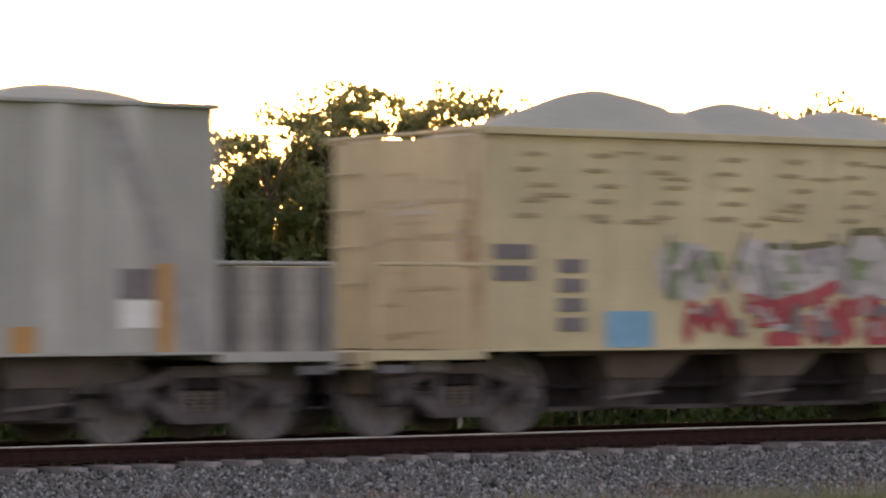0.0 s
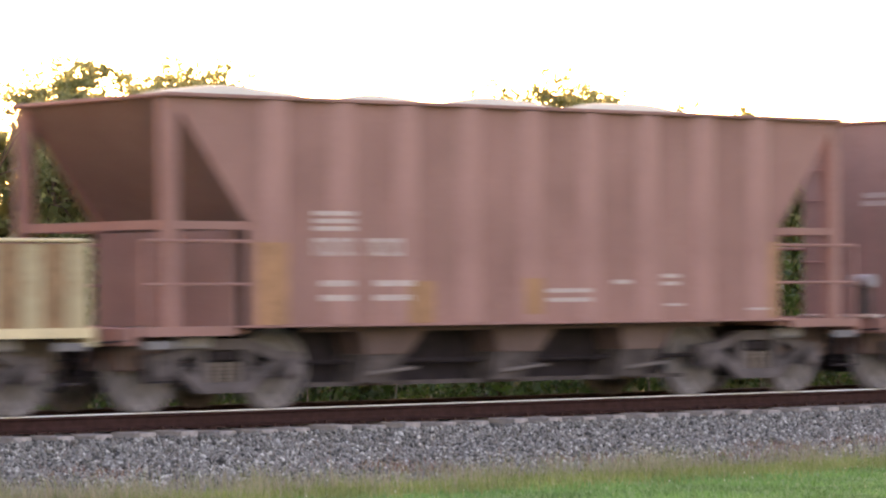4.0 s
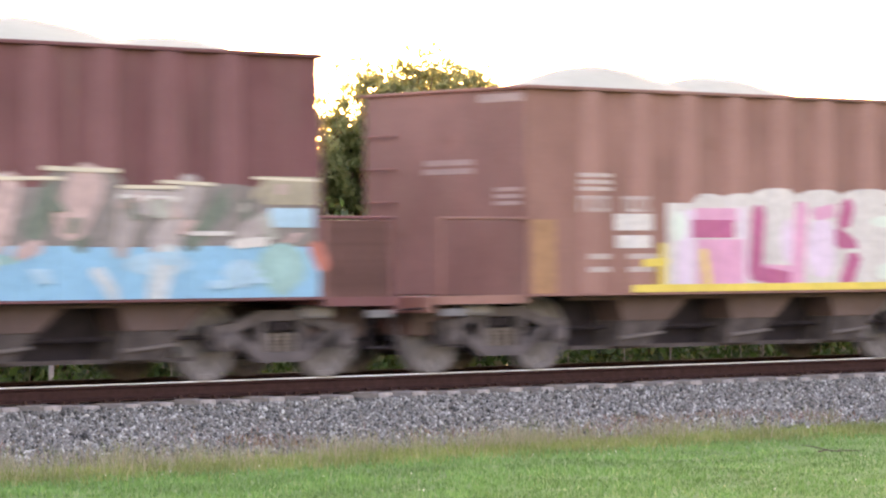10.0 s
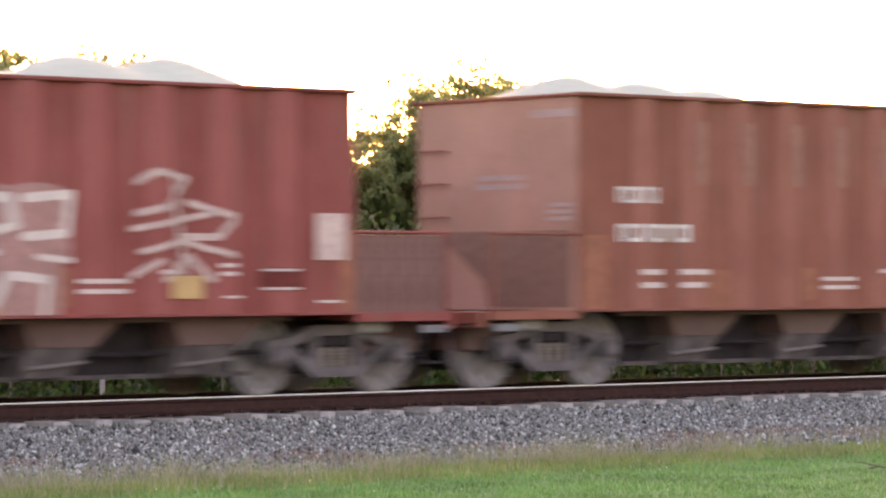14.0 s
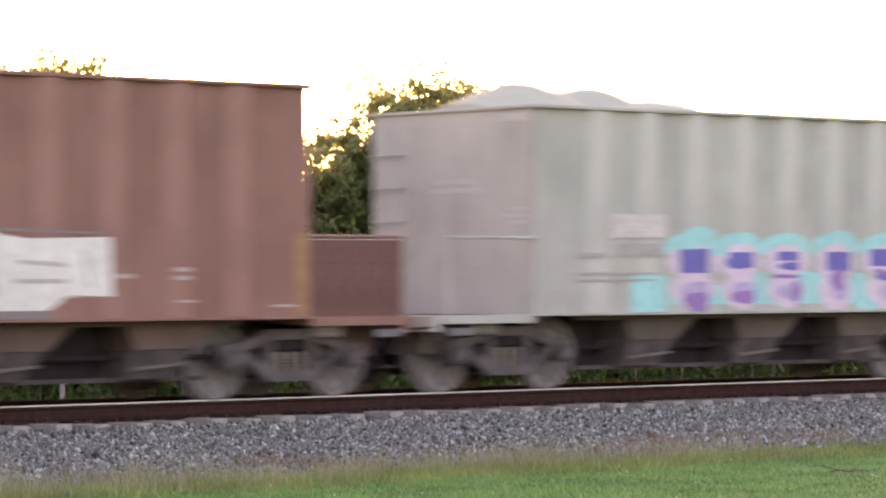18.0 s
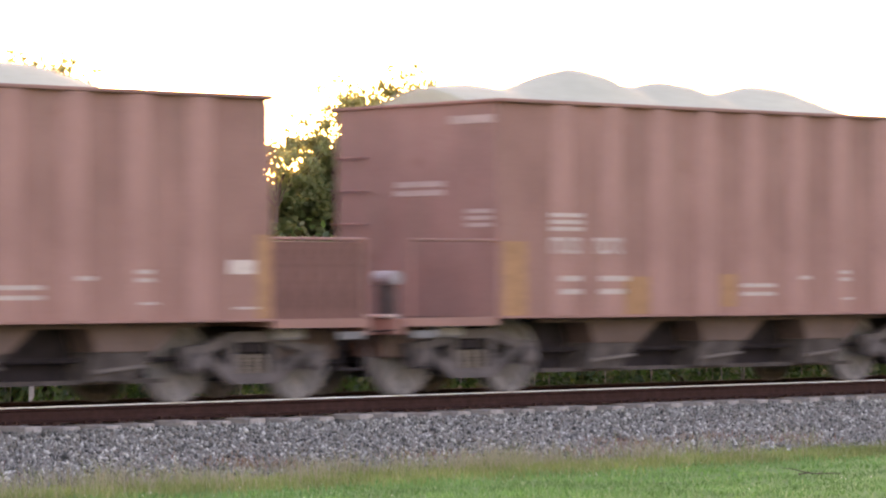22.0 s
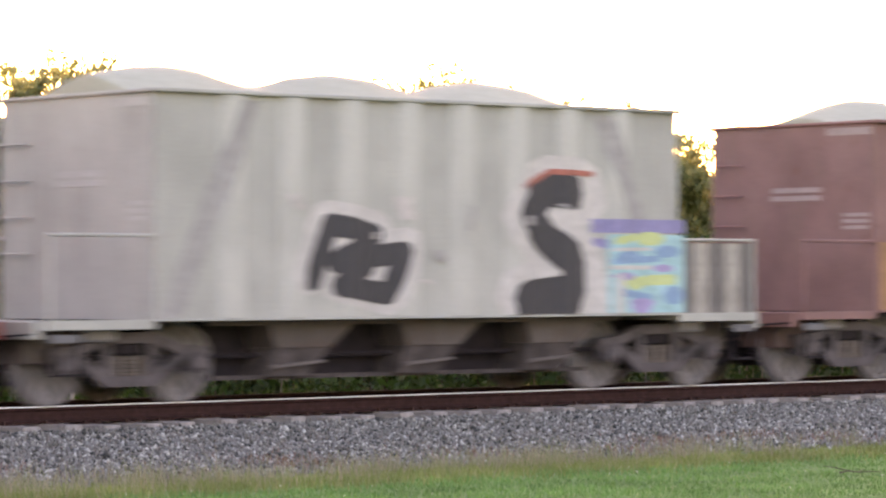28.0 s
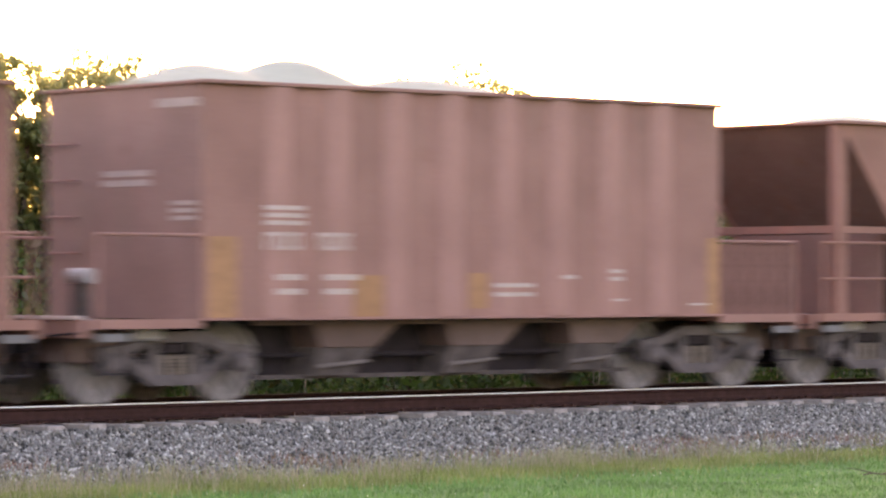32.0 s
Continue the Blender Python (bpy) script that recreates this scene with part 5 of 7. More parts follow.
GRAFFITI[1] = [("sprayed white band", cloud(20, -1.75, 4.05, 1.42, 2.24, 0.26, 0.40, 1), S_PALE), ("dark outlines", scrawl(9, -1.7, 4.0, 1.45, 2.25, 0.06, 2), S_SLATE),
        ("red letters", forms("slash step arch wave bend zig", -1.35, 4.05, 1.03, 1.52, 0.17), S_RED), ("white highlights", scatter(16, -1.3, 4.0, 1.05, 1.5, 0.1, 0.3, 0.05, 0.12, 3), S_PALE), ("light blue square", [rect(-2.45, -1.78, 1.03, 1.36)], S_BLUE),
        ("dark blue lettering", bars(-4.0, -3.47, 1.70, 2.10, 2) + bars(-3.11, -2.75, 1.14, 1.94, 4), S_SLATE), ("brown scuffs", [rect(x + 0.1 * (k % 3), x + 0.1 * (k % 3) + 0.32, 2.4 + 0.17 * k, 2.44 + 0.17 * k) for x in (-3.7, -2.75, -1.8, -0.85, 0.1, 1.05, 2.0, 2.95) for k in range(5)] + scatter(16, -3.9, 4.0, 2.25, 3.25, 0.2, 0.5, 0.02, 0.05, 4), spray("scuff_brown", (0.37, 0.285, 0.18), 0.3))]
GRAFFITI[1] += [("white field under the outline", [rect(-0.06, 0.98, 1.55, 2.1), rect(1.13, 1.78, 1.5, 2.24), rect(1.77, 2.54, 1.48, 2.09), rect(2.54, 3.16, 1.44, 2.01), rect(3.15, 3.73, 1.43, 2.15), rect(3.72, 4.39, 1.48, 2.05)], S_PALE),
         ("dark olive outline", stroke([(-0.06, 2.11), (0.45, 2.1), (0.92, 2.15), (1.11, 1.99), (1.24, 2.29), (1.67, 2.31), (1.83, 2.11), (2.05, 2.17), (2.32, 2.18), (2.54, 2.07), (2.99, 2.04), (3.21, 2.21), (3.61, 2.21), (3.96, 2.08), (4.48, 2.04)], 0.08), spray("olive_black", (0.16, 0.14, 0.075), 0.3)),
         ("mauve-grey letter shade", [blob(0.66, 1.99, 0.26, 0.1), blob(1.05, 1.88, 0.11, 0.27), blob(2.27, 1.84, 0.22, 0.18), blob(3.9, 1.85, 0.29, 0.19), blob(3.38, 1.76, 0.14, 0.23)] + stroke([(0.09, 1.64), (0.45, 1.68)], 0.07), spray("mauve_grey", (0.36, 0.31, 0.32), 0.25)),
         ("red swashes", stroke([(0.09, 1.42), (0.56, 1.5), (0.92, 1.64)], 0.17) + stroke([(0.97, 1.05), (1.11, 1.35), (1.5, 1.46), (1.56, 1.39)], 0.2) + stroke([(1.5, 1.08), (2.15, 1.39), (2.71, 1.44)], 0.15) + stroke([(2.93, 1.03), (3.38, 1.11), (3.55, 1.39), (3.95, 1.42), (4.07, 1.39)], 0.18) + stroke([(1.61, 1.03), (2.93, 1.03)], 0.12) + stroke([(-0.06, 1.05), (0.35, 1.03)], 0.14), S_RED),
         ("orange edge", [blob(4.24, 1.25, 0.11, 0.23), blob(2.37, 1.21, 0.09, 0.18)], spray("burnt_orange", (0.42, 0.18, 0.09), 0.3)),
         ("dark gaps", [blob(1.67, 1.35, 0.14, 0.09), blob(3.32, 1.3, 0.13, 0.13), blob(0.79, 1.17, 0.14, 0.14)], S_SLATE)]
GRAFFITI[2] = [("teal square", [rect(0.05, 0.82, 1.39, 1.96), rect(1.69, 2.20, 1.45, 1.88), rect(0.98, 1.50, 1.03, 1.39)], S_DKTEAL), ("white square", [rect(0.82, 1.65, 1.42, 1.87), rect(0.08, 0.92, 1.03, 1.38), rect(1.62, 2.6, 1.03, 1.40), rect(-0.75, -0.12, 1.03, 1.36)], S_PALE)]
GRAFFITI[3] = [("chalk mark", [q for a, b, c, d in ((-1.73, -1.2, 1.49, 1.72), (-0.76, -0.25, 1.49, 1.72), (0.09, 0.65, 1.49, 1.72), (1.09, 1.6, 1.49, 1.74), (2.0, 2.5, 1.60, 1.82), (2.82, 3.35, 1.60, 1.82)) for q in bars(a, b, c, d, 2, 0.3)], S_GHOST)]
GRAFFITI[4] = [("faded white scrawl", stroke([(-1.55, 2.68), (-1.04, 2.67)], 0.28) + stroke([(-1.15, 2.59), (-1.63, 2.16), (-1.92, 1.98)], 0.2) + stroke([(-1.6, 1.63), (-1.3, 1.6), (-1.42, 1.03)], 0.24) + stroke([(-0.12, 2.78), (-0.56, 1.89)], 0.29) + stroke([(-0.6, 1.91), (-0.49, 1.5), (0.05, 1.82), (0.55, 2.33)], 0.21) + stroke([(0.55, 2.33), (0.55, 2.48), (1.38, 2.53), (1.5, 2.36), (0.82, 2.1)], 0.24) + stroke([(0.32, 1.88), (0.94, 2.06), (1.74, 2.11), (2.55, 1.99)], 0.21) + stroke([(0.9, 1.95), (1.16, 1.53)], 0.18) + stroke([(2.21, 2.74), (2.24, 2.32)], 0.33) + stroke([(2.39, 2.2), (3.02, 2.66), (2.93, 1.9)], 0.21) + stroke([(3.14, 1.72), (3.9, 1.9)], 0.15) + stroke([(-0.89, 2.17), (-0.45, 2.09)], 0.18), S_GHOST),
         ("brighter overspray", [blob(-1.3, 2.67, 0.3, 0.14), blob(2.21, 2.5, 0.22, 0.2), blob(0.94, 2.48, 0.32, 0.09), blob(1.9, 2.06, 0.49, 0.08), blob(-0.29, 2.69, 0.21, 0.14)], spray("pale_green_white", (0.46, 0.43, 0.38), 0.2))]
GRAFFITI[5] = [("brown scuffs", scatter(46, -3.9, 4.0, 2.1, 3.2, 0.15, 0.45, 0.015, 0.05, 7), S_BROWN), ("dark blue lettering", bars(-4.0, -3.47, 1.70, 2.10, 2) + bars(-3.11, -2.75, 1.14, 1.94, 4), S_SLATE), ("grimy streaks", scatter(22, -3.9, 4.0, 1.05, 2.3, 0.06, 0.25, 0.3, 0.9, 8), spray("grimy_cream", (0.44, 0.355, 0.25), 0.25))]
GRAFFITI[9] = [("chalky white patch", [rect(-1.58, -0.6, 1.2, 1.82), rect(-1.55, -1.0, 1.04, 1.25), rect(-0.8, -0.45, 1.04, 1.25)], spray("ash", (0.41, 0.37, 0.37), 0.3))] + mottle(-1.55, -0.62, 1.1, 1.8, [("dark mottling", S_GREY), ("rosy mottling", spray("mix_rose", (0.44, 0.31, 0.30), 0.3))], 10, 220, (0.1, 0.3), (0.03, 0.1))
GRAFFITI[10] = [("light blue outline", stroke([(-1.58, 2.11), (-0.92, 2.14)], 0.15) + stroke([(-0.74, 2.14), (-0.28, 2.14)], 0.14) + stroke([(0.01, 2.13), (0.41, 2.19), (0.86, 2.11)], 0.2) + stroke([(1.31, 2.18), (2.46, 2.2)], 0.18) + stroke([(-1.72, 1.76), (-1.9, 1.03)], 0.3) + stroke([(-0.28, 1.92), (-0.4, 1.03)], 0.26) + stroke([(0.89, 2.03), (1.07, 1.45)], 0.25) + stroke([(2.3, 1.72), (3.25, 1.73)], 0.18) + [[(-2.87, 1.03), (-1.93, 1.03), (-1.72, 1.38)], [(2.92, 1.03), (3.97, 1.03), (2.93, 1.36)]] + [rect(-1.73, 2.85, 1.03, 2.15)], S_SKY),
         ("pink letters", stroke([(-1.27, 2.01), (-1.45, 1.04)], 0.35) + stroke([(-0.39, 2.02), (-0.65, 1.03)], 0.32) + stroke([(-1.38, 1.46), (-0.61, 1.43)], 0.37) + stroke([(0.12, 1.82), (0.34, 2.04), (0.67, 1.92), (0.63, 1.71), (0.15, 1.27), (0.11, 1.09), (0.92, 1.07)], 0.31) + stroke([(1.42, 2.03), (1.33, 1.09), (1.83, 1.06)], 0.33) + stroke([(1.76, 2.08), (2.38, 2.1), (2.65, 1.91)], 0.3) + stroke([(1.83, 1.5), (2.73, 1.5), (2.8, 1.09), (1.83, 1.05), (1.91, 1.42)], 0.26), S_PINK),
         ("dusky inner shade", [rect(-1.06, -0.67, 1.62, 2.01)] + stroke([(0.85, 1.92), (0.85, 1.24)], 0.14) + stroke([(2.15, 1.98), (2.07, 1.61)], 0.12), spray("dusky_rose", (0.30, 0.125, 0.165), 0.25)),
         ("dark gaps", [blob(0.19, 1.54, 0.23, 0.06), blob(-1.03, 1.2, 0.24, 0.08), blob(2.26, 1.36, 0.31, 0.09), blob(2.5, 1.77, 0.23, 0.05)], spray("gap_green", (0.145, 0.135, 0.145), 0.25)),
         ("magenta fade", [blob(0.34, 1.82, 0.22, 0.21), blob(0.4, 1.11, 0.3, 0.07), blob(1.45, 1.24, 0.18, 0.16), blob(-1.38, 1.2, 0.17, 0.13), blob(-0.39, 1.81, 0.13, 0.19)], S_HOT),
         ("white glint", stroke([(-1.51, 2.06), (-0.92, 2.07)], 0.02) + stroke([(-0.67, 2.08), (-0.03, 2.09)], 0.02) + stroke([(-1.13, 1.59), (-0.61, 1.59)], 0.02) + stroke([(0.4, 1.43), (0.92, 1.43)], 0.02) + stroke([(2.15, 2.16), (2.48, 2.16)], 0.02) + stroke([(2.22, 1.6), (3.45, 1.6)], 0.03) + stroke([(2.93, 1.47), (3.45, 1.47)], 0.03) + stroke([(2.93, 1.37), (3.45, 1.37)], 0.03), S_WHITE),
         ("chalky loop tag", stroke([(-3.29, 1.28), (-4.03, 1.3), (-4.13, 1.19), (-3.33, 1.15), (-3.36, 1.05), (-4.1, 1.05)], 0.060), spray("rosy_white", (0.50, 0.36, 0.34)))]
GRAFFITI[12] = [("navy outline", [blob(-1.35, 1.96, 0.38, 0.11), blob(-0.06, 2.04, 0.35, 0.09), blob(0.99, 2.0, 0.51, 0.17), blob(1.64, 1.87, 0.29, 0.16), blob(2.38, 1.98, 0.6, 0.12), blob(3.14, 1.83, 0.3, 0.09)] + stroke([(-2.2, 1.14), (3.36, 1.11)], 0.42) + stroke([(-1.68, 1.49), (3.29, 1.59)], 0.24) + [rect(3.44, 4.08, 1.03, 1.71), rect(-3.15, -2.55, 1.03, 1.21)] + stroke([(-3.15, 1.15), (-2.45, 1.41), (-2.0, 1.49)], 0.18), S_NAVY),
         ("green bubble letters", stroke([(-1.41, 1.87), (-0.85, 1.87)], 0.11) + stroke([(-2.42, 1.22), (-2.2, 1.39), (-1.94, 1.14)], 0.24) + stroke([(-1.61, 1.49), (-0.88, 1.41), (-0.48, 1.22), (-1.09, 1.11), (-1.75, 1.14)], 0.21) + stroke([(-0.1, 1.91), (-0.2, 1.21)], 0.3) + stroke([(0.67, 1.88), (1.06, 1.91), (1.38, 1.53), (1.38, 1.2), (0.63, 1.15), (0.42, 1.33), (0.78, 1.59)], 0.29) + stroke([(2.12, 1.88), (1.89, 1.14)], 0.29) + stroke([(2.38, 1.89), (3.02, 1.77), (3.13, 1.35), (2.82, 1.06), (2.15, 1.09)], 0.26) + stroke([(-0.88, 1.11), (0.35, 1.13), (1.78, 1.12)], 0.2), S_GREEN),
         ("pale green shine", stroke([(-1.55, 1.48), (-0.88, 1.45)], 0.08) + stroke([(-1.35, 1.26), (-0.75, 1.21)], 0.11) + [blob(-0.06, 1.69, 0.09, 0.2), blob(0.99, 1.79, 0.22, 0.08), blob(1.64, 1.33, 0.22, 0.13), blob(2.98, 1.53, 0.12, 0.16), blob(-2.2, 1.32, 0.13, 0.07)] + stroke([(-0.75, 1.33), (0.07, 1.31)], 0.07), spray("pale_green", (0.42, 0.50, 0.36))),
         ("dark inner shade", [blob(-1.81, 1.34, 0.24, 0.11), blob(0.25, 1.56, 0.19, 0.17), blob(1.13, 1.43, 0.15, 0.18), blob(2.45, 1.74, 0.2, 0.15), blob(-0.61, 1.48, 0.34, 0.05), blob(1.79, 1.74, 0.11, 0.14)] + stroke([(-0.88, 1.79), (-0.48, 1.54)], 0.06) + stroke([(-1.22, 1.31), (-0.48, 1.27)], 0.05), S_NAVY),
         ("olive lower edge", [blob(-1.22, 1.09, 0.47, 0.07), blob(-0.07, 1.09, 0.49, 0.07), blob(1.2, 1.07, 0.58, 0.06), blob(2.37, 1.06, 0.53, 0.07), blob(1.93, 1.25, 0.44, 0.05)] + stroke([(-1.68, 1.03), (3.36, 1.03)], 0.07), spray("olive_grime", (0.26, 0.25, 0.15))),
         ("violet corner", [rect(3.63, 4.06, 1.05, 1.53)] + [blob(-2.87, 1.1, 0.26, 0.11)], spray("dusty_violet", (0.17, 0.15, 0.28), 0.3)),
         ("white lettering", [rect(3.56, 4.14, 1.53, 1.58), rect(3.59, 4.14, 1.25, 1.29), rect(3.59, 4.14, 1.16, 1.18), rect(-2.45, -1.8, 2.04, 2.09), rect(-2.32, -2.0, 1.93, 1.97), rect(-2.39, -1.87, 1.8, 1.85)], S_PALE),
         ("peach ground", [blob(-2.83, 1.63, 0.32, 0.12), blob(-2.52, 1.49, 0.39, 0.08), blob(-2.19, 1.76, 0.32, 0.05)], spray("peach", (0.62, 0.45, 0.34))),
         ("mauve smudge", [blob(-3.33, 1.77, 0.23, 0.1), blob(-2.06, 1.9, 0.39, 0.05)], spray("mix_mauve", (0.47, 0.30, 0.38), 0.25)),
         ("brown primer square", [rect(a, a + 0.42, 2.23, 2.45) for a in (-1.27, -0.4, 0.45, 1.5, 2.42, 3.08)], S_BROWN)]
GRAFFITI[13] = [("blue base", [rect(-3.53, 4.37, 1.03, 1.53), rect(-3.64, -2.66, 1.96, 2.47)] + [blob(-2.71, 1.46, 0.49, 0.11), blob(-1.55, 1.51, 0.51, 0.09), blob(0.37, 1.48, 0.73, 0.11), blob(2.62, 1.45, 0.78, 0.11)], S_BLUE),
         ("smoky letter ground", [rect(-3.43, 4.32, 1.54, 2.17)] + [blob(-2.29, 2.1, 0.58, 0.1), blob(-0.86, 2.18, 0.53, 0.12), blob(1.02, 2.25, 0.56, 0.14), blob(2.92, 2.13, 0.69, 0.11), blob(3.91, 2.18, 0.46, 0.13)], spray("smoky_green", (0.195, 0.17, 0.165), 0.3)),
         ("deep green shadows", stroke([(-2.7, 1.98), (-2.13, 1.9)], 0.24) + stroke([(-0.42, 2.13), (-0.73, 1.86)], 0.27) + stroke([(0.56, 2.11), (0.37, 1.72)], 0.27) + stroke([(2.92, 2.0), (2.52, 1.57)], 0.21) + stroke([(0.92, 1.86), (1.01, 1.55)], 0.19) + stroke([(-0.69, 1.59), (-0.34, 1.79)], 0.16) + stroke([(-2.05, 1.84), (-2.3, 1.59)], 0.16) + stroke([(3.26, 2.01), (3.36, 1.73)], 0.14), T_DKGREEN),
         ("grey slanted letters", stroke([(-0.86, 2.17), (-1.55, 1.65)], 0.46) + stroke([(-1.67, 1.98), (-2.01, 1.54)], 0.32) + stroke([(1.53, 2.03), (2.29, 2.0)], 0.27) + stroke([(1.62, 1.89), (1.52, 1.53)], 0.29) + stroke([(2.48, 2.18), (2.09, 1.53)], 0.35) + stroke([(-0.16, 1.65), (-0.34, 1.53)], 0.21) + stroke([(-2.99, 2.03), (-2.79, 1.65)], 0.24) + stroke([(3.21, 1.66), (3.71, 1.87)], 0.22), spray("grey_rose", (0.36, 0.31, 0.31), 0.25)),
         ("pale rose letters", stroke([(0.06, 2.19), (-0.15, 1.53)], 0.32) + stroke([(1.06, 2.23), (0.88, 1.82)], 0.46) + stroke([(-3.31, 1.87), (-3.07, 1.71)], 0.19) + stroke([(-1.37, 1.91), (-1.04, 1.65)], 0.21) + stroke([(0.37, 1.53), (0.19, 1.45)], 0.16), T_ROSE),
         ("red slashes", stroke([(-1.67, 2.05), (-1.2, 2.21)], 0.16) + stroke([(-2.05, 1.54), (-1.55, 1.55)], 0.07) + stroke([(-1.29, 1.62), (-1.08, 1.65)], 0.06) + stroke([(-3.78, 1.9), (-3.66, 1.71)], 0.13) + stroke([(4.31, 1.51), (4.42, 1.33)], 0.19), spray("brick_red", (0.42, 0.13, 0.10), 0.2)),
         ("orange end stroke", [rect(-4.35, -3.85, 1.03, 1.51)] + stroke([(-3.76, 1.4), (-3.79, 1.03)], 0.27), spray("burnt_orange", (0.30, 0.14, 0.105), 0.25)),
         ("bright orange edge", stroke([(-3.84, 1.37), (-3.85, 1.18)], 0.1) + stroke([(-3.67, 1.34), (-2.95, 1.35)], 0.08), spray("red_orange", (0.50, 0.16, 0.09), 0.2)),
         ("olive end letter", [rect(3.53, 4.34, 2.01, 2.33)] + stroke([(3.41, 2.11), (3.61, 2.26)], 0.11), spray("olive_grey", (0.30, 0.26, 0.20), 0.25)),
         ("light blue fills", [rect(3.63, 4.28, 1.75, 1.97)] + [blob(-2.46, 1.4, 0.33, 0.1), blob(-3.11, 1.49, 0.4, 0.09), blob(2.04, 1.34, 0.48, 0.13), blob(-1.55, 1.2, 0.43, 0.13), blob(3.2, 1.23, 0.3, 0.17)] + stroke([(-3.3, 2.06), (-2.74, 2.03)], 0.16), T_LTBLUE),
         ("teal patches", [blob(3.8, 1.3, 0.37, 0.28), blob(-1.38, 1.07, 0.51, 0.09), blob(-0.16, 1.39, 0.35, 0.06)], spray("soft_teal", (0.22, 0.40, 0.40), 0.2)),
         ("pale washes", [rect(-3.45, -2.97, 1.03, 1.33)] + stroke([(-1.21, 1.16), (-0.21, 1.35)], 0.19) + stroke([(-1.93, 1.26), (-1.85, 1.03)], 0.27) + stroke([(-0.52, 1.09), (-0.87, 1.03)], 0.21) + stroke([(2.14, 1.45), (1.99, 1.03)], 0.24) + stroke([(1.19, 1.25), (1.38, 1.03)], 0.14), spray("pale_blue_grey", (0.42, 0.47, 0.50), 0.25)),
         ("white highlights", stroke([(-2.77, 1.77), (-2.2, 1.79)], 0.1) + stroke([(-2.67, 1.25), (-2.05, 1.26)], 0.11) + stroke([(1.48, 2.08), (2.24, 2.06)], 0.06) + stroke([(2.48, 1.68), (2.99, 1.68)], 0.05) + stroke([(3.06, 1.56), (3.56, 1.59)], 0.11) + stroke([(-2.86, 2.24), (-2.54, 2.21)], 0.08) + stroke([(-0.33, 2.22), (-0.07, 2.29)], 0.06) + stroke([(-2.37, 2.2), (-1.71, 2.16)], 0.06), S_WHITE),
         ("cream edge", stroke([(-2.9, 2.27), (-2.21, 2.26)], 0.04) + stroke([(-2.21, 2.25), (-1.54, 2.2)], 0.04) + stroke([(-1.24, 2.31), (-0.42, 2.28)], 0.05) + stroke([(-0.42, 2.26), (0.74, 2.27)], 0.04) + stroke([(0.47, 2.38), (1.48, 2.36)], 0.05) + stroke([(1.53, 2.19), (2.29, 2.19)], 0.04) + stroke([(2.05, 2.25), (2.82, 2.23)], 0.04) + stroke([(3.41, 2.31), (4.32, 2.29)], 0.03), T_CREAM)]
GRAFFITI[14] = [("white ground", [rect(-1.67, 3.18, 1.03, 2.08), rect(-2.6, -1.92, 1.73, 1.94), rect(-2.57, -1.98, 1.51, 1.67)] + [blob(-0.9, 2.06, 0.39, 0.15), blob(-0.32, 2.1, 0.4, 0.12), blob(0.35, 2.16, 0.47, 0.13), blob(1.24, 2.16, 0.48, 0.12), blob(2.22, 2.18, 0.58, 0.12), blob(2.94, 2.16, 0.3, 0.13)], S_WHITE),
         ("lilac fade", stroke([(-1.32, 1.89), (-1.39, 1.03)], 0.24) + stroke([(-0.32, 1.95), (-0.26, 1.05)], 0.21) + [blob(0.55, 1.6, 0.17, 0.3), blob(1.23, 1.5, 0.25, 0.4)], S_LILAC),
         ("pink letters", [rect(-1.23, -0.45, 1.84, 2.02)] + [rect(-1.2, -0.32, 1.03, 1.62)] + stroke([(0.86, 2.0), (0.78, 1.1)], 0.26) + stroke([(0.07, 1.18), (0.75, 1.15)], 0.24) + stroke([(1.16, 1.96), (1.44, 2.01)], 0.18), spray("candy_pink", (0.62, 0.30, 0.44))),
         ("magenta letters", [rect(-1.29, -0.5, 1.64, 1.87)] + stroke([(0.03, 1.95), (-0.03, 1.2)], 0.26) + stroke([(-0.03, 1.2), (0.54, 1.1)], 0.18) + stroke([(1.78, 2.04), (1.71, 1.85)], 0.27) + stroke([(1.61, 1.65), (1.86, 1.52)], 0.25) + stroke([(1.89, 1.35), (1.73, 1.04)], 0.26), spray("raspberry", (0.44, 0.105, 0.22))),
         ("pale mint wash", [blob(2.51, 1.86, 0.36, 0.08), blob(2.72, 1.19, 0.44, 0.12), blob(-1.48, 1.79, 0.1, 0.2)], spray("mint_white", (0.56, 0.64, 0.58))),
         ("yellow accents", stroke([(-1.0, 1.45), (-0.91, 1.03)], 0.12) + stroke([(-2.14, 1.32), (-1.7, 1.34)], 0.1) + stroke([(-1.75, 1.53), (-1.75, 1.03)], 0.11) + stroke([(2.87, 1.52), (3.53, 1.52)], 0.05) + stroke([(3.16, 1.22), (3.75, 1.22)], 0.05) + stroke([(-2.3, 1.03), (3.6, 1.03)], 0.04), S_YELLOW),
         ("cyan patch", [rect(2.95, 3.7, 1.65, 1.97)], S_CYAN),
         ("white drips", stroke([(1.72, 1.75), (2.0, 1.75)], 0.06) + stroke([(1.72, 1.47), (2.22, 1.47)], 0.06) + stroke([(0.28, 1.92), (0.21, 1.45)], 0.1), S_WHITE)]
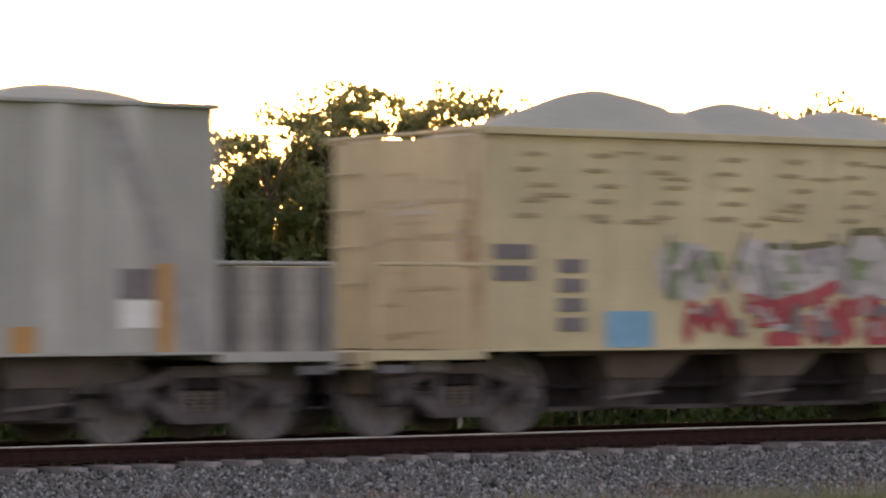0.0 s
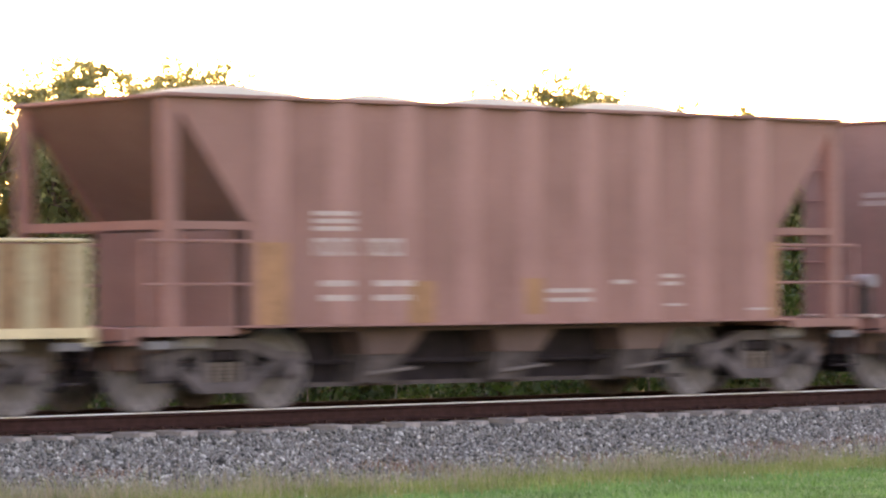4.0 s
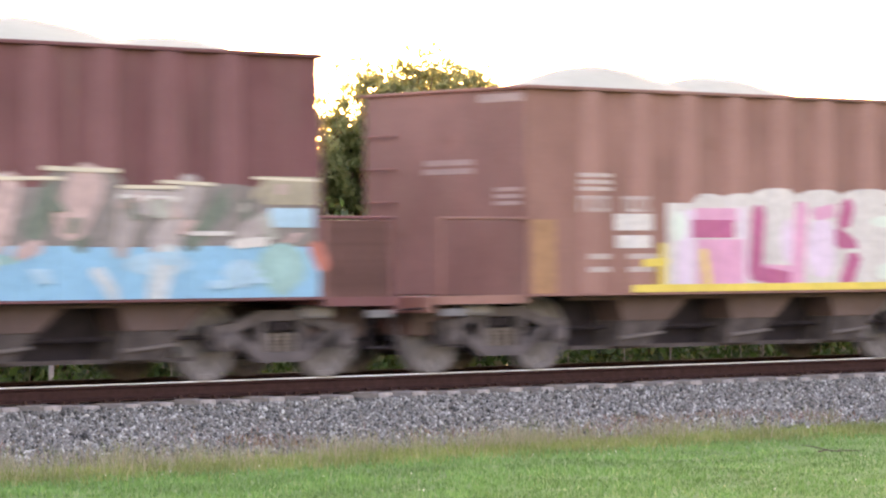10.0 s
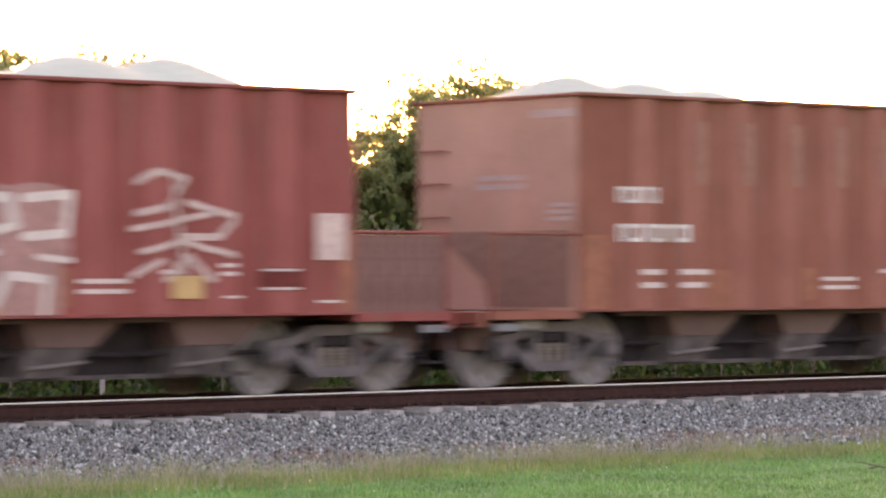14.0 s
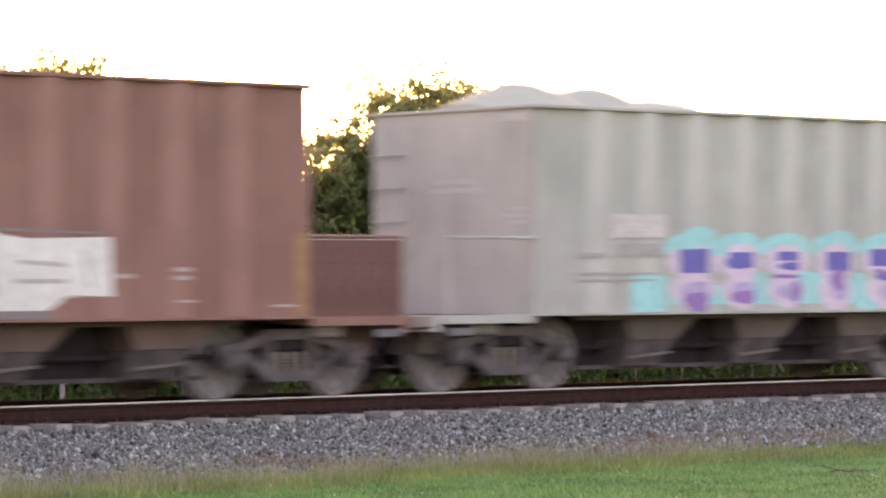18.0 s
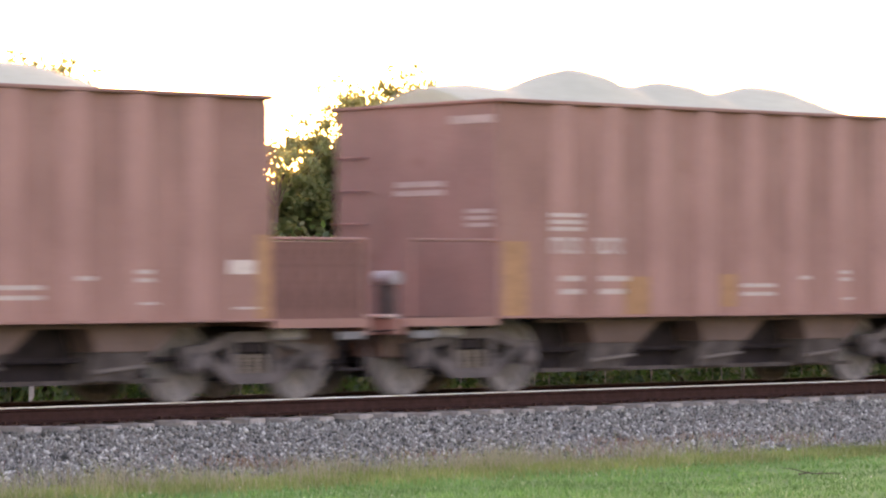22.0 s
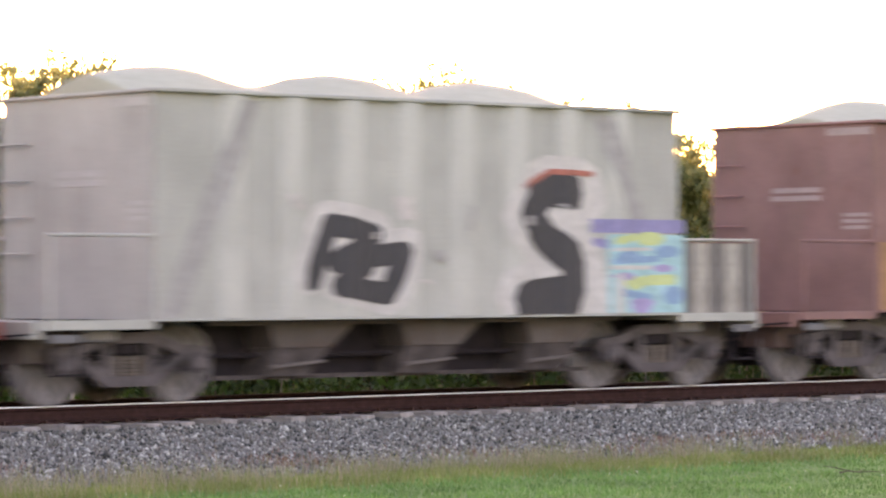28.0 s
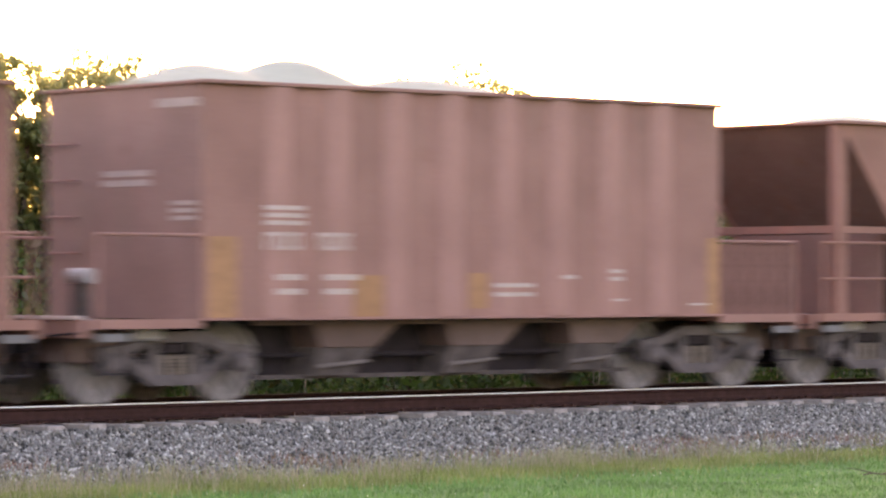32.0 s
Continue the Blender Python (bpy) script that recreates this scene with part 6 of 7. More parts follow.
GRAFFITI[15] = [("teal bubble letters", [blob(-1.39, 1.79, 0.54, 0.25), blob(-1.05, 1.49, 0.92, 0.32), blob(-0.44, 1.85, 0.43, 0.22), blob(0.05, 1.7, 0.96, 0.3), blob(0.58, 1.8, 0.43, 0.19), blob(-0.37, 1.23, 1.7, 0.29), blob(-1.59, 1.23, 0.51, 0.26), blob(0.79, 1.18, 0.44, 0.26), blob(-1.38, 1.97, 0.26, 0.12), blob(0.33, 1.93, 0.43, 0.1)], S_TEAL),
         ("dark teal lines", stroke([(0.19, 1.58), (0.68, 1.62)], 0.07) + stroke([(-1.65, 1.28), (-1.02, 1.43)], 0.07) + stroke([(-0.58, 1.52), (-0.09, 1.52)], 0.08) + stroke([(-0.85, 1.24), (0.33, 1.29)], 0.1) + stroke([(0.12, 1.9), (0.69, 1.96)], 0.06) + stroke([(-1.98, 1.37), (-1.72, 1.72)], 0.07) + stroke([(-1.46, 1.07), (0.75, 1.05)], 0.06), S_DKTEAL),
         ("grey-teal wash", [blob(-0.65, 1.14, 0.42, 0.09), blob(0.18, 1.16, 0.36, 0.09), blob(-1.12, 1.65, 0.27, 0.07), blob(-0.09, 1.85, 0.35, 0.06), blob(1.04, 1.16, 0.22, 0.1)], spray("mix_pale_teal", (0.30, 0.46, 0.40), 0.2)),
         ("pale accents", [blob(0.54, 1.37, 0.33, 0.13), blob(1.04, 1.64, 0.29, 0.07), blob(-0.3, 1.41, 0.25, 0.03), blob(-1.45, 1.38, 0.33, 0.04)], spray("pink_cream", (0.56, 0.46, 0.42))),
         ("pale blue", [blob(-1.59, 1.16, 0.31, 0.13), blob(-0.78, 1.13, 0.16, 0.08)], spray("pale_blue", (0.36, 0.48, 0.58))),
         ("ochre edge", [blob(-2.31, 1.17, 0.26, 0.21), blob(1.51, 1.42, 0.34, 0.15), blob(1.33, 1.28, 0.19, 0.21)] + stroke([(1.04, 1.03), (1.84, 1.03)], 0.1), spray("ochre", (0.45, 0.27, 0.12))),
         ("dark cap", [blob(-0.54, 2.19, 0.32, 0.05)], S_SLATE),
         ("blue spot", [blob(2.3, 1.14, 0.23, 0.13)], S_SKY)]
GRAFFITI[16] = [("grey-blue overspray", [rect(0.95, 1.65, 1.45, 1.80), rect(1.1, 1.6, 1.06, 1.45), blob(1.35, 1.85, 0.3, 0.12)], S_GREY)]
GRAFFITI[17] = [("orange stains", scatter(18, -3.9, 0.6, 1.1, 3.0, 0.2, 0.5, 0.3, 0.8, 55), spray("orange_stain", (0.55, 0.405, 0.26), 0.2)),
         ("rosy runs", stroke([(-1.48, 1.88), (-1.5, 1.04)], 0.48) + stroke([(-0.14, 1.34), (-0.14, 1.03)], 0.24) + stroke([(1.44, 2.92), (2.34, 2.88)], 0.32) + stroke([(-1.77, 2.42), (-0.89, 2.38)], 0.32) + stroke([(0.64, 2.21), (1.28, 2.16)], 0.21), spray("rosy_cream", (0.52, 0.41, 0.315), 0.2)),
         ("faded grey letters", stroke([(-0.85, 3.04), (-1.07, 2.74), (-0.81, 2.55)], 0.43) + stroke([(-0.85, 3.09), (-0.4, 3.11)], 0.26) + stroke([(-0.25, 3.04), (-0.06, 2.7)], 0.40) + stroke([(0.76, 3.08), (0.88, 2.78), (1.36, 2.57)], 0.46) + stroke([(0.72, 3.13), (1.12, 3.12)], 0.26) + stroke([(1.16, 2.44), (1.52, 2.32)], 0.30) + stroke([(2.68, 3.18), (2.53, 2.63), (2.55, 2.17)], 0.44) + stroke([(2.81, 3.24), (3.58, 3.29)], 0.24) + stroke([(3.49, 3.21), (3.49, 2.84)], 0.30) + stroke([(2.76, 2.44), (3.1, 2.05)], 0.24) + stroke([(-0.65, 1.98), (-0.76, 1.22)], 0.74) + stroke([(-1.41, 1.98), (-1.19, 1.28)], 0.40) + stroke([(-0.06, 2.01), (0.17, 1.46)], 0.34) + stroke([(0.96, 2.02), (0.83, 1.24)], 0.56) + stroke([(1.52, 2.29), (1.52, 1.59)], 0.30) + stroke([(2.21, 1.72), (2.84, 1.4)], 0.36) + stroke([(0.56, 1.65), (0.6, 1.15)], 0.24) + stroke([(2.09, 1.46), (2.0, 1.14)], 0.22) + stroke([(-5.2, 3.04), (-5.42, 2.74), (-5.16, 2.55)], 0.43) + stroke([(-5.2, 3.09), (-4.75, 3.11)], 0.26) + stroke([(-4.6, 3.04), (-4.41, 2.7)], 0.40) + stroke([(-3.59, 3.08), (-3.47, 2.78), (-2.99, 2.57)], 0.46) + stroke([(-3.63, 3.13), (-3.23, 3.12)], 0.26) + stroke([(-3.19, 2.44), (-2.83, 2.32)], 0.30) + stroke([(-1.67, 3.18), (-1.82, 2.63), (-1.8, 2.17)], 0.44) + stroke([(-5.0, 1.98), (-5.11, 1.22)], 0.74) + stroke([(-5.76, 1.98), (-5.54, 1.28)], 0.40) + stroke([(-4.41, 2.01), (-4.18, 1.46)], 0.34) + stroke([(-3.39, 2.02), (-3.52, 1.24)], 0.56) + [rect(a, a + b, c, d) for a, b, c, d in ((-3.7, 0.5, 1.1, 1.9), (-2.3, 0.45, 1.05, 1.75), (-1.15, 0.5, 1.2, 2.0), (1.6, 0.4, 1.1, 1.85), (2.55, 0.5, 1.15, 1.8))], spray("faded_grey_violet", (0.405, 0.338, 0.278), 0.3)),
         ("darker letter edges", stroke([(-0.92, 3.12), (-0.44, 3.13)], 0.07) + stroke([(0.64, 3.14), (1.12, 3.14)], 0.07) + stroke([(2.55, 3.15), (2.47, 2.5)], 0.08) + stroke([(-0.81, 2.56), (-0.51, 2.55)], 0.06) + stroke([(1.04, 2.36), (1.68, 2.34)], 0.08) + stroke([(-0.89, 2.02), (-0.44, 2.03)], 0.06) + stroke([(-1.84, 1.97), (-1.33, 1.97)], 0.07) + stroke([(0.8, 2.02), (1.27, 2.01)], 0.1) + stroke([(-0.17, 1.96), (0.17, 1.95)], 0.07) + stroke([(2.84, 2.41), (3.19, 2.37)], 0.07) + stroke([(2.71, 1.49), (3.53, 1.46)], 0.07), spray("letter_edge", (0.345, 0.29, 0.235), 0.25)),
         ("pale runs", scatter(16, -2.9, 3.9, 1.1, 2.2, 0.06, 0.2, 0.4, 0.9, 51) + stroke([(1.03, 1.59), (1.03, 1.27)], 0.32) + stroke([(0.37, 2.96), (0.37, 2.58)], 0.18), spray("pale_cream_run", (0.575, 0.475, 0.355))),
         ("white lettering", bars(-2.3, -1.5, 1.95, 2.2, 2) + [rect(3.48, 4.01, 1.32, 1.36)], S_WHITE),
         ("dark stencil box", [rect(3.48, 4.05, 1.4, 1.56)], S_SLATE)]
GRAFFITI[18] = [("chalky ground", [rect(-2.38, 0.14, 1.58, 2.21), rect(-2.54, 0.02, 1.03, 1.58)] + [blob(-1.85, 2.22, 0.43, 0.13), blob(-1.09, 2.27, 0.5, 0.11), blob(-0.31, 2.24, 0.45, 0.13)], spray("rosy_chalk", (0.305, 0.15, 0.14), 0.3)),
         ("white sprayed letters", [rect(-2.61, -2.1, 2.18, 2.36)] + stroke([(-2.45, 2.1), (-2.5, 1.9)], 0.1) + stroke([(-2.11, 2.1), (-1.87, 2.21), (-1.17, 2.23), (-1.03, 1.94), (-1.12, 1.7)], 0.1) + stroke([(-2.0, 1.83), (-1.87, 1.71), (-1.45, 1.7)], 0.08) + stroke([(-2.46, 1.43), (-2.46, 1.03)], 0.16) + stroke([(-1.88, 1.06), (-1.56, 1.3), (-1.13, 1.13)], 0.11) + stroke([(-1.26, 1.87), (-1.26, 2.15), (-0.65, 2.22), (-0.59, 1.91), (-1.09, 1.79)], 0.1) + stroke([(-0.48, 2.2), (0.14, 2.25), (0.08, 1.83), (-0.48, 1.79)], 0.1) + stroke([(-1.85, 1.66), (-1.31, 1.74), (-0.82, 1.62)], 0.08) + stroke([(-1.96, 1.03), (-1.69, 1.34), (-1.26, 1.38), (-1.21, 1.05)], 0.1) + stroke([(-0.88, 1.05), (-0.65, 1.38), (-0.15, 1.33), (-0.21, 1.03)], 0.1) + stroke([(-0.32, 1.58), (0.14, 1.54)], 0.07), spray("chalk_white", (0.50, 0.42, 0.40))),
         ("chalky tag", stroke([(1.01, 2.39), (1.25, 2.52), (1.66, 2.44), (1.42, 2.14), (1.01, 2.05)], 0.08) + stroke([(0.95, 1.88), (2.02, 2.06)], 0.07) + stroke([(1.72, 2.18), (2.33, 2.02), (2.08, 1.8), (1.6, 1.8)], 0.08) + stroke([(1.06, 1.63), (1.6, 1.76), (2.32, 1.59)], 0.07) + stroke([(1.36, 1.33), (1.72, 1.59), (2.02, 1.33)], 0.08) + stroke([(0.95, 1.37), (1.3, 1.54)], 0.07) + stroke([(1.48, 2.48), (1.66, 1.37)], 0.06), spray("faint_chalk_rose", (0.42, 0.30, 0.285), 0.3)),
         ("ochre shadow", [rect(-1.59, -0.82, 1.03, 1.05)] + [rect(1.42, 1.9, 1.12, 1.37)], spray("ochre", (0.45, 0.27, 0.12))),
         ("chalk square", [rect(3.51, 3.96, 1.55, 2.08)], S_GHOST)]
GRAFFITI[19] = [("bold white lettering", letters(-3.46, -2.70, 2.26, 2.46, 4) + letters(-3.46, -2.2, 1.78, 2.0, 6), S_WHITE), ("faded upper streaks", [rect(a, a + 0.28, 2.5, 3.3) for a in (-2.15, -1.3, -0.4, 0.45, 1.3, 2.15)], spray("pale_rust", (0.238, 0.096, 0.070), 0.25))]
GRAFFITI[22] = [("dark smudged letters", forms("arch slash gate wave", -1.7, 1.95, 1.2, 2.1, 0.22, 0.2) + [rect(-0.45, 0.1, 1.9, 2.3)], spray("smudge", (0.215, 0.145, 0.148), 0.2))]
GRAFFITI[23] = [("white block letters", [[(-1.8, 1.89), (-1.29, 1.83), (-0.4, 1.9), (0.16, 1.82), (1.23, 1.84), (1.26, 1.19), (0.73, 1.21), (0.21, 1.03), (-0.8, 1.1), (-1.67, 1.03)]], spray("block_white", (0.66, 0.645, 0.62), 0.15)),
         ("grey letter lines", stroke([(-1.45, 1.65), (-1.4, 1.2)], 0.05) + stroke([(-1.07, 1.73), (-0.69, 1.28)], 0.06) + stroke([(-0.4, 1.65), (-0.29, 1.24)], 0.05) + stroke([(0.1, 1.57), (0.68, 1.53)], 0.05) + stroke([(0.04, 1.36), (0.68, 1.36)], 0.05) + stroke([(0.91, 1.69), (1.03, 1.31)], 0.05), spray("letter_line", (0.43, 0.40, 0.385), 0.25)),
         ("blue letter edges", stroke([(-1.8, 1.93), (-0.4, 1.94)], 0.03) + stroke([(-0.4, 1.92), (1.23, 1.88)], 0.03) + stroke([(-0.8, 1.03), (0.44, 1.03)], 0.03), S_SLATE)]
GRAFFITI[24] = [("cyan halo", [blob(-1.35, 1.76, 0.53, 0.2), blob(-0.48, 1.77, 0.46, 0.2), blob(0.41, 1.77, 0.48, 0.2), blob(1.37, 1.78, 0.46, 0.2), blob(2.43, 1.78, 0.6, 0.21), blob(-1.22, 1.92, 0.32, 0.12), blob(0.45, 1.86, 0.27, 0.1), blob(1.44, 1.9, 0.31, 0.11)] + [rect(-2.44, -1.82, 1.03, 1.4), rect(-1.76, 3.26, 1.04, 1.29)] + [blob(-2.13, 1.31, 0.31, 0.13), blob(1.96, 1.14, 0.29, 0.16), blob(0.99, 1.25, 0.16, 0.2)], S_CYAN),
         ("white rim", [blob(-1.35, 1.59, 0.48, 0.22), blob(-0.48, 1.59, 0.41, 0.23), blob(0.41, 1.59, 0.42, 0.23), blob(1.37, 1.59, 0.4, 0.24), blob(2.43, 1.6, 0.54, 0.23)] + [blob(-1.35, 1.24, 0.43, 0.21), blob(-0.48, 1.23, 0.35, 0.22), blob(0.41, 1.23, 0.37, 0.22), blob(1.37, 1.22, 0.35, 0.23), blob(2.43, 1.22, 0.48, 0.23)], S_LILAC),
         ("violet letters", [rect(-1.58, -1.05, 1.44, 1.75), rect(-0.68, -0.25, 1.51, 1.71), rect(0.24, 0.65, 1.6, 1.72), rect(1.16, 1.65, 1.47, 1.72), rect(2.03, 2.86, 1.53, 1.76)] + [blob(-0.55, 1.58, 0.2, 0.09), blob(0.45, 1.53, 0.2, 0.06), blob(1.4, 1.5, 0.17, 0.11), blob(2.35, 1.4, 0.26, 0.07)], S_VIOLET),
         ("lilac lower halves", [blob(-1.3, 1.21, 0.26, 0.13), blob(-0.43, 1.21, 0.22, 0.13), blob(0.46, 1.2, 0.23, 0.13), blob(1.42, 1.2, 0.22, 0.13), blob(2.48, 1.19, 0.3, 0.14)], spray("soft_purple", (0.42, 0.34, 0.55), 0.25)),
         ("purple fade", [blob(-1.29, 1.11, 0.24, 0.09), blob(-0.42, 1.13, 0.24, 0.09), blob(0.58, 1.2, 0.13, 0.17), blob(1.33, 1.35, 0.14, 0.15)] + stroke([(0.18, 1.4), (0.78, 1.39)], 0.05) + stroke([(2.1, 1.47), (2.61, 1.36)], 0.07), spray("purple", (0.30, 0.16, 0.42), 0.25)),
         ("cyan spray", [blob(0.78, 1.38, 0.21, 0.09), blob(-0.09, 1.3, 0.15, 0.17), blob(-0.87, 1.75, 0.17, 0.1), blob(1.82, 1.3, 0.16, 0.15), blob(2.86, 1.71, 0.18, 0.13), blob(-1.48, 1.8, 0.22, 0.06)], S_CYAN),
         ("white notice", [rect(-2.8, -1.82, 1.88, 2.18)], S_PALE),
         ("notice lines", [rect(-2.77, -1.85, 2.12, 2.17), rect(-2.59, -2.0, 2.02, 2.07), rect(-2.56, -1.97, 1.97, 2.0), rect(-2.77, -1.85, 1.89, 1.94)], S_WHITE),
         ("grey stencil", [rect(-2.68, -2.01, 1.65, 1.81), rect(-3.4, -2.98, 1.63, 1.69), rect(-3.4, -2.07, 1.42, 1.45), rect(-3.4, -2.13, 1.34, 1.37)], S_GREY),
         ("dark stencil box", [rect(2.97, 3.56, 1.47, 1.54), rect(2.97, 3.56, 1.3, 1.35)], S_SLATE),
         ("white stencil box", [rect(2.97, 3.56, 1.55, 1.74), rect(2.97, 3.56, 1.36, 1.46)], S_WHITE)]
GRAFFITI[31] = [("deep rust", scatter(40, -0.9, 3.5, 1.05, 2.2, 0.2, 0.7, 0.03, 0.13, 81) + scatter(16, 1.9, 3.0, 2.2, 3.1, 0.3, 0.7, 0.03, 0.10, 82) + scatter(26, -3.9, 3.8, 2.3, 3.2, 0.4, 1.2, 0.015, 0.05, 83), spray("deep_rust", (0.27, 0.14, 0.09), 0.35)), ("whitewashed patch", [rect(-0.68, -0.1, 2.22, 2.9), rect(0.42, 0.82, 2.22, 2.92), rect(1.33, 1.92, 2.24, 2.94), rect(-3.28, -2.7, 1.96, 2.3), rect(-2.4, -1.75, 2.02, 2.27), rect(-2.36, -1.9, 1.03, 1.52), rect(-1.5, -0.8, 1.08, 1.52), rect(2.1, 2.72, 1.2, 2.06)], spray("whitewash", (0.62, 0.54, 0.42))), ("grey patch", [rect(-0.1, 0.42, 2.22, 2.9), rect(0.82, 1.33, 2.23, 2.92), rect(-2.7, -2.4, 1.97, 2.28), rect(-2.6, -1.8, 1.55, 1.95)], spray("chalky_grey", (0.42, 0.34, 0.28)))]
GRAFFITI[31] += [("white letters", bars(0.35, 0.9, 1.15, 1.28, 2) + bars(-2.5, -1.7, 1.75, 1.8, 1) + bars(1.1, 1.7, 1.15, 1.45, 3), S_WHITE), ("blue letters", scrawl(3, -1.45, -0.85, 1.15, 1.45, 0.035, 84), S_SLATE)]
GRAFFITI[32] = [("dark blots", [blob(1.46, 1.37, 0.26, 0.14), blob(2.42, 1.41, 0.27, 0.1), blob(1.84, 1.5, 0.26, 0.06)] + stroke([(1.05, 1.31), (1.5, 1.3)], 0.13) + [blob(a, b, 0.26, 0.14) for a, b in ((-2.3, 1.4), (-1.2, 1.34), (-0.4, 1.42), (0.5, 1.36))], spray("plum_black", (0.15, 0.10, 0.10), 0.3)),
         ("grey fringe", [blob(2.11, 1.28, 0.31, 0.07), blob(1.72, 1.28, 0.23, 0.09), blob(2.62, 1.5, 0.16, 0.07)] + stroke([(-2.6, 1.32), (-1.0, 1.42), (0.8, 1.3)], 0.08), spray("plum_fringe", (0.24, 0.165, 0.155), 0.25)),
         ("faint white row", [rect(2.89, 3.38, 1.12, 1.17)], S_GHOST),
         ("red spot", [rect(1.84, 2.19, 1.03, 1.06)], spray("brick_red", (0.42, 0.13, 0.10), 0.2)),
         ("yellow patch", [rect(3.54, 4.22, 1.19, 1.51)], spray("dull_yellow", (0.42, 0.29, 0.115)))]
GRAFFITI[33] = [("brown-grey swirl", [blob(-1.32, 2.33, 0.65, 0.57), blob(-1.83, 2.14, 0.34, 0.26)] + stroke([(-1.53, 1.93), (-1.27, 1.5)], 0.24) + stroke([(-2.03, 2.28), (-1.83, 1.79)], 0.19), spray("brown_grey", (0.275, 0.205, 0.185), 0.25)),
         ("chalky swirl centre", [blob(-1.3, 2.61, 0.36, 0.25), blob(-1.01, 2.37, 0.19, 0.28)] + stroke([(-1.43, 1.93), (-1.3, 1.57)], 0.14) + stroke([(1.43, 2.51), (1.37, 2.03)], 0.21) + stroke([(0.05, 2.31), (0.21, 2.05)], 0.16) + stroke([(1.48, 1.88), (1.47, 1.35)], 0.13), spray("grey_chalk", (0.31, 0.24, 0.21), 0.25)),
         ("dark arcs", stroke([(-1.68, 2.86), (-1.42, 2.97), (-0.8, 2.95)], 0.11) + stroke([(-1.83, 2.71), (-1.98, 2.35)], 0.18) + stroke([(-1.88, 2.13), (-1.53, 2.14)], 0.1) + stroke([(-2.54, 1.63), (-1.94, 1.63)], 0.1) + stroke([(-1.73, 2.04), (-1.78, 1.71)], 0.14) + stroke([(-0.27, 2.51), (0.38, 2.52)], 0.08) + stroke([(-0.33, 2.01), (0.39, 2.02)], 0.07) + stroke([(-0.38, 1.71), (0.37, 1.71)], 0.08) + stroke([(1.37, 2.73), (1.84, 2.74)], 0.06) + stroke([(1.82, 2.67), (1.72, 1.73)], 0.19) + stroke([(1.7, 1.42), (2.16, 1.43)], 0.08) + stroke([(-0.17, 1.03), (0.31, 1.03)], 0.06) + stroke([(0.54, 2.39), (1.03, 2.4)], 0.07), spray("plum_grey", (0.19, 0.145, 0.14), 0.25)),
         ("dull blue strokes", stroke([(-0.65, 1.9), (1.03, 1.95)], 0.22) + stroke([(0.65, 2.28), (0.59, 2.06)], 0.27) + stroke([(-0.28, 1.76), (0.37, 1.78)], 0.11) + stroke([(-2.19, 2.0), (-2.19, 1.78)], 0.24) + stroke([(-2.78, 1.64), (-2.83, 1.22)], 0.18), spray("dull_blue", (0.27, 0.26, 0.262), 0.25)),
         ("chalk rows", bars(-3.34, -2.62, 1.72, 1.96, 2, 1.2) + bars(-3.34, -2.62, 1.40, 1.64, 2, 1.2) + [rect(0.2, 0.92, 1.22, 1.35), rect(2.91, 3.42, 1.2, 1.29), rect(-2.49, -1.94, 1.23, 1.37), rect(-3.99, -3.42, 1.14, 1.22)], spray("faded_chalk", (0.42, 0.335, 0.31), 0.3)),
         ("rust streaks", [rect(-2.04, -1.73, 1.03, 1.43), rect(2.79, 2.99, 1.04, 1.41)] + stroke([(3.99, 1.62), (3.92, 1.03)], 0.21), spray("rust_ochre", (0.34, 0.19, 0.10), 0.25)),
         ("faded yellow patch", [rect(3.62, 4.11, 1.44, 1.64)], spray("dull_yellow", (0.42, 0.29, 0.115)))]
GRAFFITI[34] = [("smoky chalk dome", [blob(0.95, 1.42, 0.62, 0.40), rect(0.42, 1.5, 1.05, 1.4)], spray("smoky_chalk", (0.265, 0.165, 0.155), 0.3)), ("chalky strokes", scrawl(6, 0.4, 1.5, 1.06, 1.75, 0.06, 95) + stroke([(0.42, 1.35), (0.6, 1.7), (0.95, 1.8), (1.35, 1.68), (1.5, 1.3)], 0.09), spray("faint_chalk", (0.40, 0.30, 0.29), 0.3)), ("white placard", [rect(1.95, 2.65, 1.2, 1.52)], S_WHITE), ("orange reflector", [rect(a, a + 0.5, 1.03, 1.11) for a in (-3.24, -0.7, 1.2, 2.8)] + [rect(-4.0, -3.5, 1.40, 1.6), rect(3.6, 4.0, 1.3, 1.5)], spray("deep_orange", (0.48, 0.19, 0.055)))]
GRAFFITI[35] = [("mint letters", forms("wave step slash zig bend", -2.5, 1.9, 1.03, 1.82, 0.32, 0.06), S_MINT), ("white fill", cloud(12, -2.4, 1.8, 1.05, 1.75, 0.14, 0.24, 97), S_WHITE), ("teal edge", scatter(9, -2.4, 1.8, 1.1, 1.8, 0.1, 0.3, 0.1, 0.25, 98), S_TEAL)]
